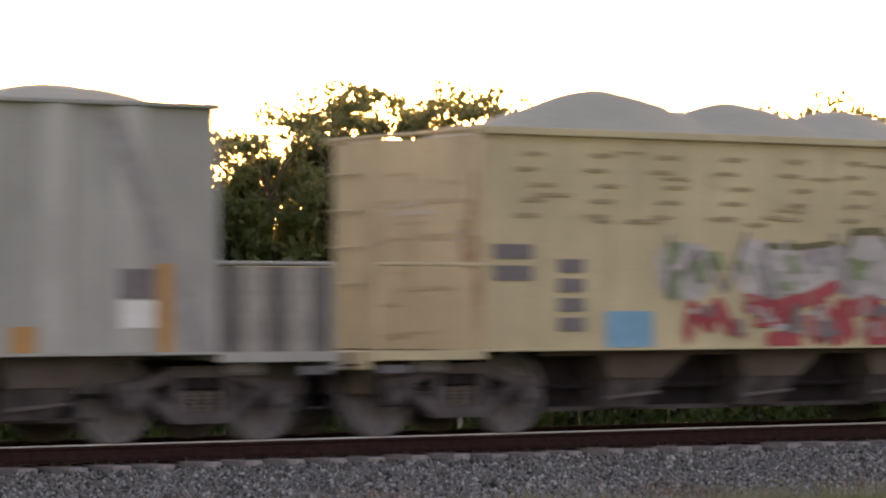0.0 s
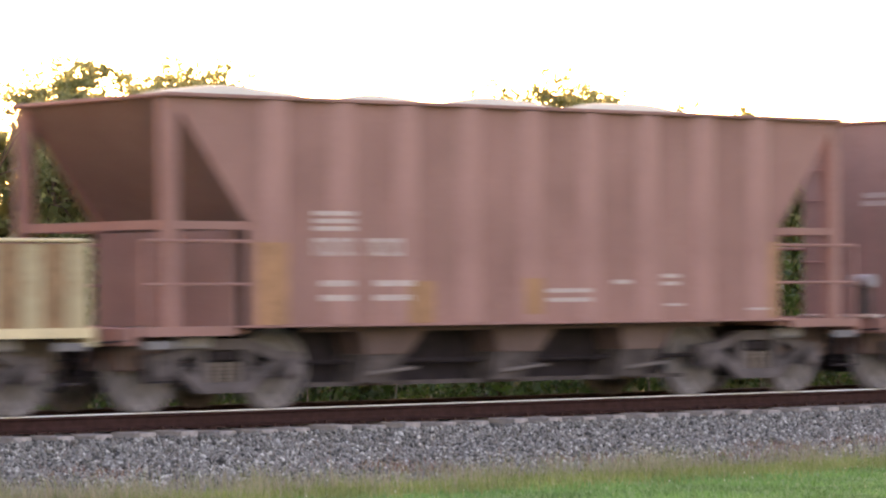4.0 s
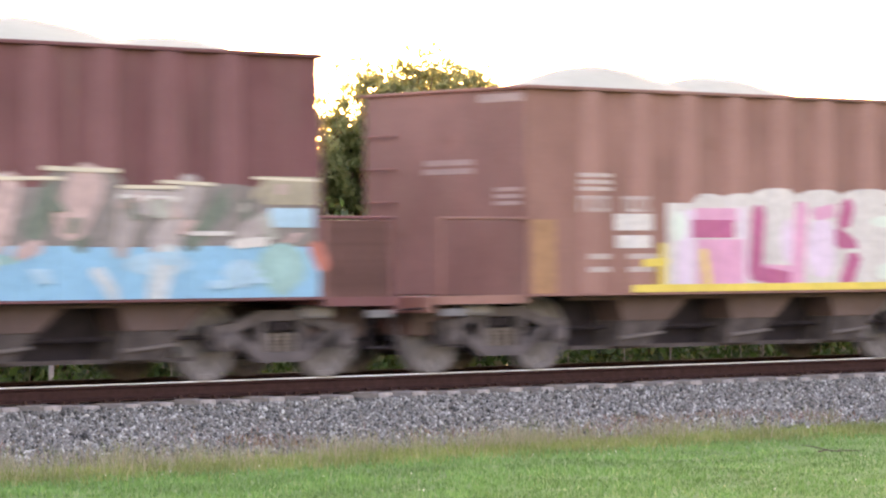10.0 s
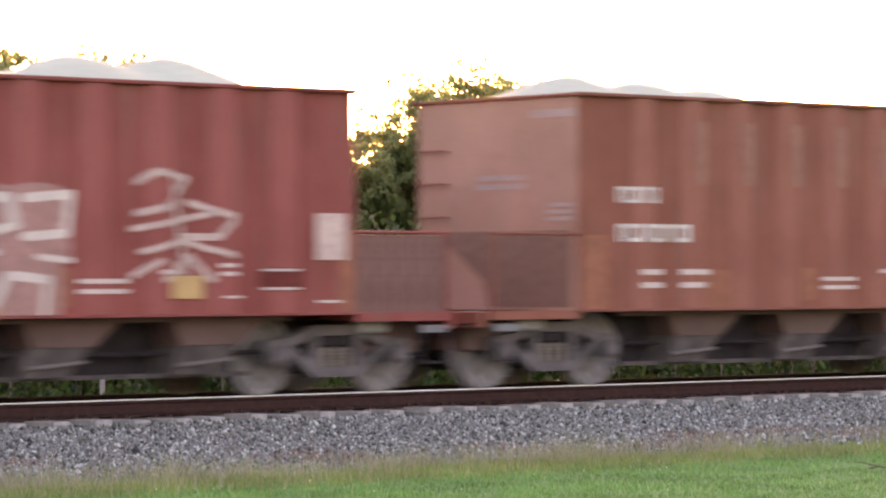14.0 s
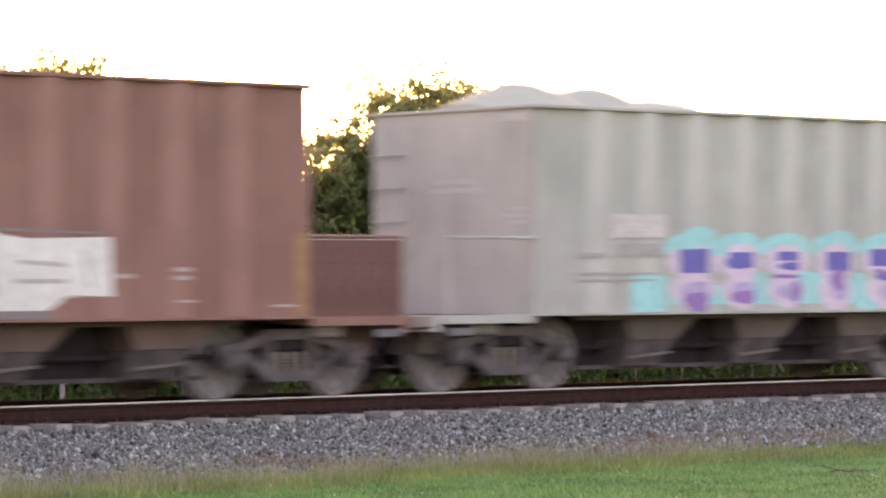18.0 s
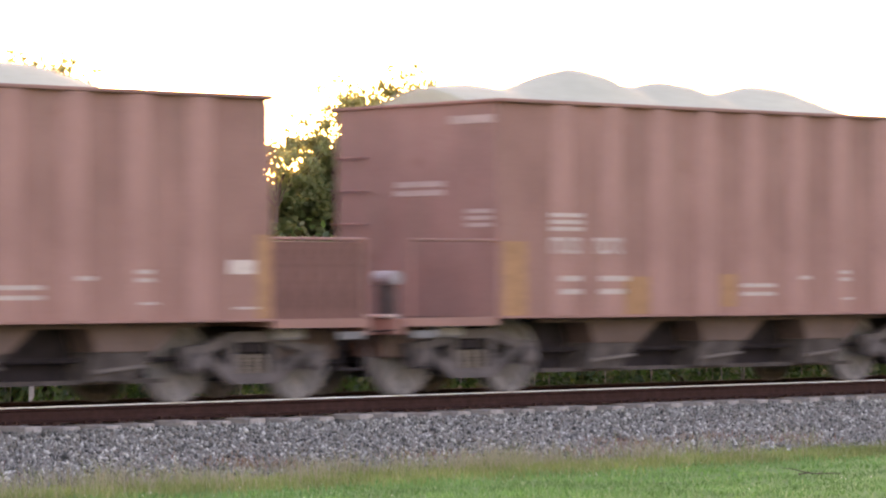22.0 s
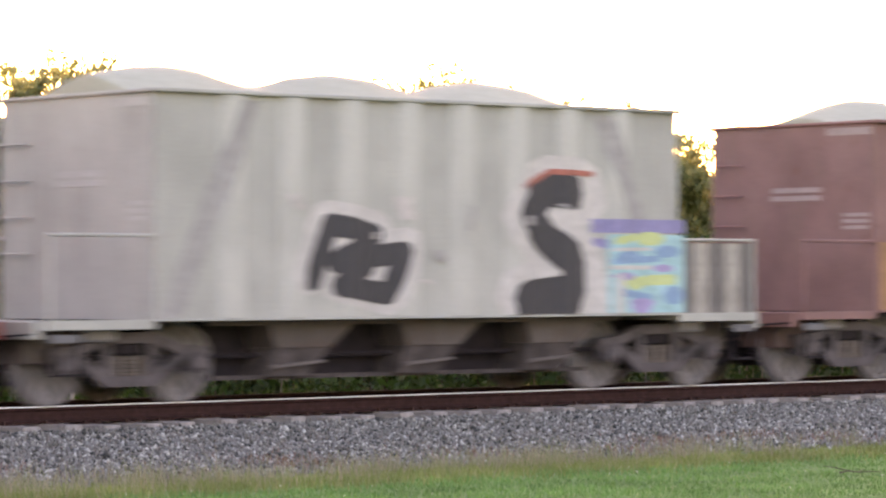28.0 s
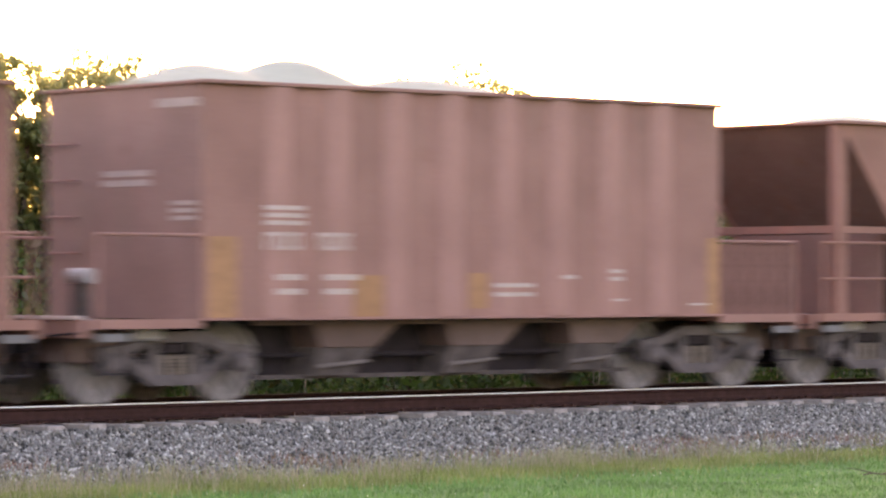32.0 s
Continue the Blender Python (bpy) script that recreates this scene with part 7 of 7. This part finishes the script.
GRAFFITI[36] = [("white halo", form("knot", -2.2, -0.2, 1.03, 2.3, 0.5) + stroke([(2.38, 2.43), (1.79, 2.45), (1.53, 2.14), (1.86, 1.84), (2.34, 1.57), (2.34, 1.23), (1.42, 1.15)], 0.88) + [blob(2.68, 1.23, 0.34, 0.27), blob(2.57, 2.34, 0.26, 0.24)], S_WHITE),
         ("violet band", [rect(2.57, 4.2, 1.95, 2.12)] + stroke([(2.64, 1.84), (3.22, 1.73)], 0.11), spray("band_violet", (0.25, 0.23, 0.42), 0.25)),
         ("cyan ground", [rect(2.86, 4.2, 1.03, 1.93)], spray("soft_cyan", (0.30, 0.52, 0.56), 0.25)),
         ("lime strokes", [blob(3.59, 1.88, 0.26, 0.09), blob(3.3, 1.33, 0.22, 0.09)] + stroke([(3.52, 1.36), (4.0, 1.37)], 0.13) + stroke([(2.97, 1.85), (3.3, 1.9)], 0.1), spray("lime", (0.48, 0.55, 0.26))),
         ("blue strokes", [blob(3.19, 1.66, 0.26, 0.07), blob(3.89, 1.72, 0.23, 0.08), blob(4.0, 1.17, 0.19, 0.12)] + stroke([(2.93, 1.6), (3.74, 1.63)], 0.08) + stroke([(3.08, 1.21), (3.59, 1.14)], 0.1), spray("mid_blue", (0.20, 0.33, 0.50), 0.25)),
         ("violet flecks", [blob(3.11, 1.41, 0.22, 0.05), blob(3.82, 1.51, 0.19, 0.05), blob(3.44, 1.08, 0.23, 0.06)], spray("flecked_violet", (0.35, 0.29, 0.50), 0.25)),
         ("white glints", stroke([(2.92, 1.74), (3.59, 1.75)], 0.04) + stroke([(2.9, 1.52), (3.59, 1.52)], 0.05) + stroke([(3.0, 1.39), (2.99, 1.03)], 0.13), S_WHITE),
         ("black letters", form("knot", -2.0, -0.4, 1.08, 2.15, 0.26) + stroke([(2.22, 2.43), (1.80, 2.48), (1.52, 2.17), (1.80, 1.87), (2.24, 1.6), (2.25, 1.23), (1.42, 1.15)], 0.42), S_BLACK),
         ("red arc", stroke([(1.42, 2.5), (1.86, 2.69), (2.57, 2.67)], 0.07), spray("brick_red", (0.42, 0.13, 0.10), 0.2))]
GRAFFITI[37] = [("green fringe", [blob(-1.33, 1.99, 0.35, 0.12), blob(-0.61, 2.1, 0.29, 0.1), blob(0.24, 2.11, 0.43, 0.1), blob(1.52, 2.07, 0.45, 0.11), blob(-1.54, 1.17, 0.3, 0.19), blob(2.34, 1.29, 0.27, 0.35), blob(-1.47, 1.82, 0.27, 0.16)], spray("fringe_green", (0.17, 0.36, 0.27), 0.25)),
         ("white cloud", [rect(-1.5, 2.44, 1.03, 1.9), rect(-0.92, 1.89, 1.8, 1.96)] + [blob(-1.06, 1.86, 0.58, 0.19), blob(-0.01, 1.98, 0.9, 0.13), blob(0.96, 2.01, 0.59, 0.14), blob(1.78, 1.88, 0.84, 0.2), blob(-1.33, 1.55, 0.41, 0.33), blob(2.27, 1.58, 0.35, 0.29), blob(-0.58, 1.95, 0.5, 0.11)], S_WHITE),
         ("grey letter lines", [blob(-0.68, 1.62, 0.44, 0.09), blob(0.16, 1.74, 0.3, 0.11), blob(0.95, 1.75, 0.25, 0.1), blob(1.03, 1.52, 0.26, 0.16), blob(1.95, 1.44, 0.36, 0.12)] + stroke([(-0.99, 1.46), (2.08, 1.44)], 0.03) + stroke([(0.85, 1.3), (2.04, 1.27)], 0.06), S_GREY),
         ("dark letter cores", [blob(-0.74, 1.61, 0.26, 0.045), blob(0.12, 1.72, 0.2, 0.05), blob(0.99, 1.72, 0.16, 0.09), blob(1.03, 1.5, 0.15, 0.12), blob(1.9, 1.43, 0.2, 0.06), blob(-1.3, 1.42, 0.12, 0.1)], spray("dark_core", (0.165, 0.15, 0.15), 0.25)),
         ("grey wash", [blob(-0.37, 1.47, 0.42, 0.05), blob(1.29, 1.3, 0.52, 0.1), blob(0.56, 1.83, 0.29, 0.06), blob(-0.02, 1.25, 0.17, 0.14), blob(-0.92, 1.8, 0.27, 0.04)] + stroke([(0.12, 1.03), (2.04, 1.03)], 0.03), spray("mix_lilac_grey", (0.40, 0.36, 0.37), 0.3)),
         ("peach fade", [blob(-0.14, 1.22, 0.18, 0.22), blob(-0.93, 1.2, 0.21, 0.11)], spray("peach", (0.62, 0.45, 0.34))),
         ("white strokes", [rect(-2.56, -1.99, 1.97, 2.18), rect(-2.56, -2.0, 1.79, 1.93), rect(-2.59, -2.0, 1.62, 1.74), rect(-2.59, -2.03, 1.44, 1.57), rect(-2.59, -2.04, 1.33, 1.41)], S_GHOST)]
GRAFFITI[38] = [("pale cream band", [rect(-0.67, 1.71, 2.24, 2.69), rect(-3.42, -3.02, 1.8, 2.04), rect(-2.78, -1.95, 1.48, 2.08)], spray("chalk_tan", (0.56, 0.44, 0.32))),
         ("white block letters", [rect(-1.85, 3.58, 1.03, 2.29)], S_PALE),
         ("cream letter faces", [rect(-1.61, -0.82, 1.03, 1.47), rect(-0.81, 0.15, 1.84, 2.22), rect(1.22, 1.93, 1.88, 2.18), rect(1.92, 2.98, 1.47, 1.77), rect(2.16, 2.81, 1.03, 1.35), rect(-0.82, -0.67, 1.47, 1.76), rect(0.22, 0.9, 1.03, 1.3)], spray("mix_cream", (0.56, 0.50, 0.40), 0.2)),
         ("blue-grey letter shade", [rect(-1.85, -1.37, 1.48, 2.2), rect(0.22, 0.98, 1.47, 2.05), rect(2.08, 3.14, 1.98, 2.25), rect(-0.67, 0.14, 1.03, 1.42), rect(0.98, 1.84, 1.47, 1.83), rect(3.1, 3.54, 1.47, 1.96)] + [blob(0.67, 1.59, 0.39, 0.12)], spray("cool_letter_grey", (0.32, 0.305, 0.315), 0.25)),
         ("mauve letter shade", [rect(-1.38, -0.99, 1.53, 2.18), rect(0.98, 1.22, 1.59, 2.11), rect(1.84, 2.09, 1.77, 2.24)], spray("mix_rose", (0.44, 0.31, 0.30), 0.3)),
         ("dark letter edges", stroke([(-1.85, 2.29), (-1.39, 2.27), (-0.78, 2.21)], 0.08) + stroke([(1.45, 2.23), (2.09, 2.25)], 0.06) + stroke([(2.25, 2.27), (3.23, 2.23)], 0.07) + [blob(-0.52, 1.76, 0.19, 0.11), blob(0.07, 1.71, 0.18, 0.12), blob(-0.15, 1.86, 0.3, 0.03), blob(1.76, 1.27, 0.21, 0.12)] + stroke([(0.33, 1.43), (0.9, 1.4)], 0.06) + stroke([(-0.38, 1.18), (0.14, 1.19)], 0.05) + stroke([(2.44, 1.39), (2.89, 1.39)], 0.06) + stroke([(-1.74, 1.8), (-0.96, 1.82)], 0.05) + stroke([(-0.81, 2.27), (0.22, 2.25)], 0.04) + stroke([(-3.71, 1.77), (-2.93, 1.77)], 0.06) + stroke([(-3.52, 1.53), (-3.05, 1.45)], 0.08) + stroke([(-2.81, 2.09), (-2.02, 2.08)], 0.05) + stroke([(-2.71, 1.83), (-1.99, 1.82)], 0.05) + stroke([(2.57, 1.8), (2.89, 1.79)], 0.04) + stroke([(2.97, 1.2), (3.51, 1.17)], 0.11) + stroke([(-4.04, 1.18), (-3.78, 1.16)], 0.05), S_SLATE),
         ("maroon top edge", stroke([(-1.32, 2.3), (-0.85, 2.26)], 0.08) + stroke([(2.01, 2.31), (3.14, 2.28)], 0.08) + [blob(3.46, 2.03, 0.2, 0.08), blob(-1.1, 1.87, 0.1, 0.13), blob(1.14, 1.88, 0.17, 0.12)], spray("maroon", (0.27, 0.085, 0.12), 0.25)),
         ("rust panel", [rect(-2.13, -1.89, 1.03, 1.45)] + stroke([(3.85, 1.84), (3.81, 1.05)], 0.31) + [blob(4.11, 2.08, 0.17, 0.25), blob(-4.23, 1.74, 0.19, 0.27), blob(-4.3, 1.21, 0.26, 0.13)], spray("orange_rust", (0.39, 0.165, 0.065), 0.3)),
         ("dark blot", [rect(3.48, 3.88, 2.32, 2.66)], spray("olive_blot", (0.27, 0.21, 0.14))),
         ("mint glints", [blob(0.56, 1.22, 0.12, 0.08), blob(-0.74, 1.9, 0.1, 0.05), blob(-1.67, 2.22, 0.18, 0.04)], S_MINT)]
# broken colour inside the sprayed pieces
GRAFFITI[1] += mottle(-1.7, 4.0, 1.45, 2.2, [("grey mottling", S_GREY), ("pale mottling", S_PALE), ("olive edge", T_OLIVE)], 10, 201, (0.06, 0.2), (0.1, 0.4)) + mottle(-1.3, 4.0, 1.04, 1.6, [("red mottling", S_RED), ("dusty red mottling", spray("mix_dusty_red", (0.46, 0.17, 0.16), 0.25)), ("rose mottling", T_ROSE), ("dark mottling", S_SLATE)], 9, 202, (0.06, 0.2), (0.05, 0.25))
GRAFFITI[13] += mottle(-3.0, 4.0, 1.5, 2.25, [("dark green mottling", T_DKGREEN), ("rose mottling", T_ROSE), ("grey mottling", T_GREYGREEN)], 7, 206, (0.08, 0.28), (0.08, 0.3), 0.2) + mottle(-3.2, 4.1, 1.04, 1.5, [("light blue mottling", T_LTBLUE)], 9, 207, (0.15, 0.45), (0.04, 0.2), 0.2) + [("lilac stencil column", bars(-3.98, -3.42, 1.45, 2.35, 8, 0.4), spray("lilac_grey", (0.235, 0.155, 0.17)))]
GRAFFITI[17] += mottle(-2.9, 3.9, 1.05, 2.2, [("grey mottling", spray("mix_warm_grey", (0.36, 0.29, 0.225), 0.3))], 5, 211, (0.12, 0.35), (0.15, 0.4), 0.05) + [("white stencil box", bars(-2.75, -1.75, 2.0, 2.14, 2, 0.8), T_CREAM), ("dark stencil lines", bars(-2.8, -1.7, 1.92, 2.24, 3, 7.0), S_SLATE)]
GRAFFITI[31] = mottle(-3.8, 3.9, 1.05, 3.2, [("brown weathering", spray("mix_brown", (0.40, 0.245, 0.15), 0.3)), ("tan weathering", spray("mix_weathered_tan", (0.50, 0.34, 0.22), 0.2)), ("plum weathering", spray("mix_plum", (0.31, 0.185, 0.125), 0.3))], 26, 213, (0.2, 0.9), (0.015, 0.07), 0.02) + GRAFFITI[31]
GRAFFITI[36] += mottle(-2.8, 2.6, 1.05, 2.4, [("grey mottling", S_GREY), ("pale mottling", S_PALE)], 4, 214, (0.06, 0.25), (0.05, 0.3))
GRAFFITI[15] += mottle(-1.9, 1.2, 1.06, 1.95, [("pale teal mottling", spray("mix_pale_teal", (0.30, 0.46, 0.40), 0.2)), ("dark teal mottling", S_DKTEAL)], 10, 210, (0.06, 0.25), (0.05, 0.18))
GRAFFITI[12] += mottle(-2.7, 3.2, 1.1, 2.0, [("sage mottling", T_SAGE), ("mint mottling", spray("mix_mint", (0.40, 0.47, 0.38), 0.2)), ("olive mottling", T_OLIVE)], 12, 204, (0.10, 0.40), (0.05, 0.22))
GRAFFITI[37] += mottle(-1.3, 2.7, 1.1, 1.95, [("grey mottling", spray("mix_lilac_grey", (0.40, 0.36, 0.37), 0.3)), ("pale mottling", S_PALE)], 9, 215, (0.08, 0.35), (0.03, 0.12), 0.15)
GRAFFITI[38] += mottle(-1.8, 3.5, 1.05, 2.25, [("cream mottling", T_CREAM), ("grey mottling", S_GREY), ("warm mottling", T_ROSE)], 12, 216, (0.08, 0.22), (0.25, 0.6), 0.04) + mottle(-1.8, 3.5, 1.05, 2.2, [("dark mottling", S_SLATE)], 10, 217, (0.08, 0.2), (0.08, 0.35), 0.05) + mottle(-3.9, 4.0, 2.3, 3.2, [("rust smears", spray("rust_smear", (0.475, 0.295, 0.17), 0.3))], 16, 218, (0.5, 1.4), (0.05, 0.16), 0.0)
GRAFFITI[10] += mottle(-1.8, 2.7, 1.1, 2.1, [("mauve mottling", T_MAUVE), ("dusty blue mottling", S_SKY)], 7, 203, (0.05, 0.14), (0.08, 0.3))
END_GRAFFITI = {}
END_GRAFFITI[18] = [("rosy smear on the end sheet", cloud(9, -0.35, 0.95, 2.15, 3.2, 0.13, 0.26, 136) + [rect(-0.26, 0.70, 0.98, 1.86)], spray("end_rose", (0.275, 0.125, 0.125), 0.3)),
                    ("pale rosy streaks", bars(0.30, 0.95, 3.02, 3.16, 2, 1.5) + bars(-0.30, 0.72, 2.30, 2.62, 3, 1.2) + scatter(8, -0.4, 0.9, 2.2, 3.1, 0.2, 0.4, 0.05, 0.12, 137), spray("pink_chalk", (0.38, 0.235, 0.235), 0.3)),
                    ("lilac column", scatter(7, -0.24, 0.66, 1.0, 1.8, 0.12, 0.3, 0.3, 0.6, 131), spray("end_lilac", (0.31, 0.19, 0.215), 0.3))]
END_GRAFFITI[32] = [("green paint rolled over the end sheet", [rect(-1.35, 1.3, 2.25, 2.80)] + cloud(16, -1.4, 1.35, 2.0, 2.9, 0.14, 0.26, 135) + [rect(a, a + b, 2.3 - c, 2.4) for a, b, c in ((-1.2, 0.3, 0.25), (-0.6, 0.2, 0.5), (-0.2, 0.35, 0.6), (0.3, 0.25, 0.45), (0.8, 0.3, 0.3))], spray("green", (0.085, 0.34, 0.19), 0.3))]
END_GRAFFITI[26] = [("grey-green patch", cloud(9, -1.0, 1.2, 1.0, 1.9, 0.25, 0.38, 137), spray("sage", (0.27, 0.25, 0.215), 0.25)), ("pale pink cloud", cloud(12, -0.9, 1.2, 1.7, 3.2, 0.2, 0.34, 138), spray("pale_rose", (0.36, 0.245, 0.25), 0.25)), ("chalky tag on the end sheet", scrawl(4, -0.7, 1.1, 1.6, 3.0, 0.06, 132), spray("faint_rose", (0.47, 0.36, 0.37), 0.25))]
END_GRAFFITI[19] = [("dark brown scallop low on the end sheet", [[(-1.35, 0.98), (0.15, 0.98), (0.25, 1.3), (0.9, 1.75), (0.95, 1.92), (-1.35, 1.92)]], spray("end_dark_brown", (0.165, 0.085, 0.065), 0.3))]
END_GRAFFITI[1] = [("faint rust bands on the end sheet", scatter(16, -1.35, 1.35, 1.05, 3.15, 0.3, 0.9, 0.02, 0.06, 141), spray("end_tan", (0.50, 0.385, 0.24), 0.3)), ("rust at the corner", scatter(9, -1.45, -1.0, 1.0, 3.2, 0.06, 0.16, 0.15, 0.5, 142), spray("corner_rust", (0.43, 0.285, 0.17), 0.3))]
END_GRAFFITI[38] = [("pale cream fade on the end sheet", scatter(12, -1.4, 1.4, 1.9, 3.2, 0.3, 0.8, 0.3, 0.8, 143), spray("end_cream", (0.60, 0.455, 0.28), 0.25)), ("brown runs on the end sheet", scatter(10, -1.2, 1.4, 1.0, 1.9, 0.15, 0.5, 0.3, 0.7, 144), spray("end_brown", (0.40, 0.25, 0.145), 0.3))]
END_GRAFFITI[33] = [("dark blots on the end sheet", [blob(0.45, 2.98, 0.36, 0.12), blob(0.42, 2.75, 0.2, 0.2)], spray("end_slate", (0.165, 0.13, 0.14), 0.25)), ("faint blots on the end sheet", [blob(-0.35, 2.15, 0.28, 0.1), blob(-0.4, 2.0, 0.18, 0.1)], spray("end_dusk", (0.20, 0.125, 0.115), 0.25))]
END_GRAFFITI[2] = [("chalky tag on the end sheet", scrawl(9, -1.0, 1.1, 1.1, 3.0, 0.05, 134), spray("dusty_rose", (0.26, 0.145, 0.145), 0.3))]
END_GRAFFITI[34] = [("pale tag on the end sheet", scrawl(3, -0.15, 0.5, 2.38, 2.72, 0.06, 140) + [blob(0.2, 2.6, 0.22, 0.08)], spray("end_chalk", (0.33, 0.22, 0.215), 0.3))]
END_GRAFFITI[10] = [("brown patch on the end sheet", [rect(-0.6, 0.75, 0.98, 1.72)], spray("brown_patch", (0.21, 0.115, 0.085))), ("pale streaks", bars(-0.9, 0.5, 2.3, 2.36, 1) + bars(-0.2, 0.9, 2.55, 2.6, 1), S_GHOST)]

for i, (kind, color, _) in enumerate(TRAIN):
    hopper_car(i, kind, color)

# ---- how the train moves ----
SPEED, PITCH, START = 14.66, 11.74, 14.24
DRIFT_T = [0, 2.5, 6, 10, 13, 17, 20, 24, 28, 32]
DRIFT = [-0.3, -0.1, 0.1, 0.25, 0.25, 0.1, 0.0, -0.2, -0.1, 0.15]


SLACK = {1: -0.15, 8: -0.08, 10: -0.12, 11: -0.08, 12: -0.2, 13: -0.03, 16: -0.08, 37: 0.22, 38: 0.2, 39: 0.05, 40: -0.1, 42: -0.2}


def car_x(index, t):
    return START + PITCH * index + SLACK.get(index, 0.0) - SPEED * t + float(np.interp(t, DRIFT_T, DRIFT))


def motions():
    for car, sets, load, index in CARS:
        rows = [(0.5 * k, pose(car_x(index, 0.5 * k), 0, 0)) for k in range(65)]
        walk(car, rows)
        walk(load, rows)
        # the wheels roll while the car goes by
        t0 = max(0.0, (car_x(index, 0) - 45) / SPEED)
        t1 = min(32.0, (car_x(index, 0) - 6) / SPEED)
        times = sorted({0.0, 32.0} | {k / FPS for k in range(math.ceil(t0 * FPS), math.floor(t1 * FPS) + 1)})
        for ws in sets:
            at = ws.location.copy()
            spin, wrows, last = 0.0, [], None
            for t in times:
                if last is not None:
                    spin -= min(80.0, math.degrees(SPEED * (t - last) / WHEEL_R))
                wrows.append((t, pose(at.x, at.y, at.z, 0, spin % 360 - 360 * (spin % 360 > 180), 0)))
                last = t
            walk(ws, wrows)


motions()
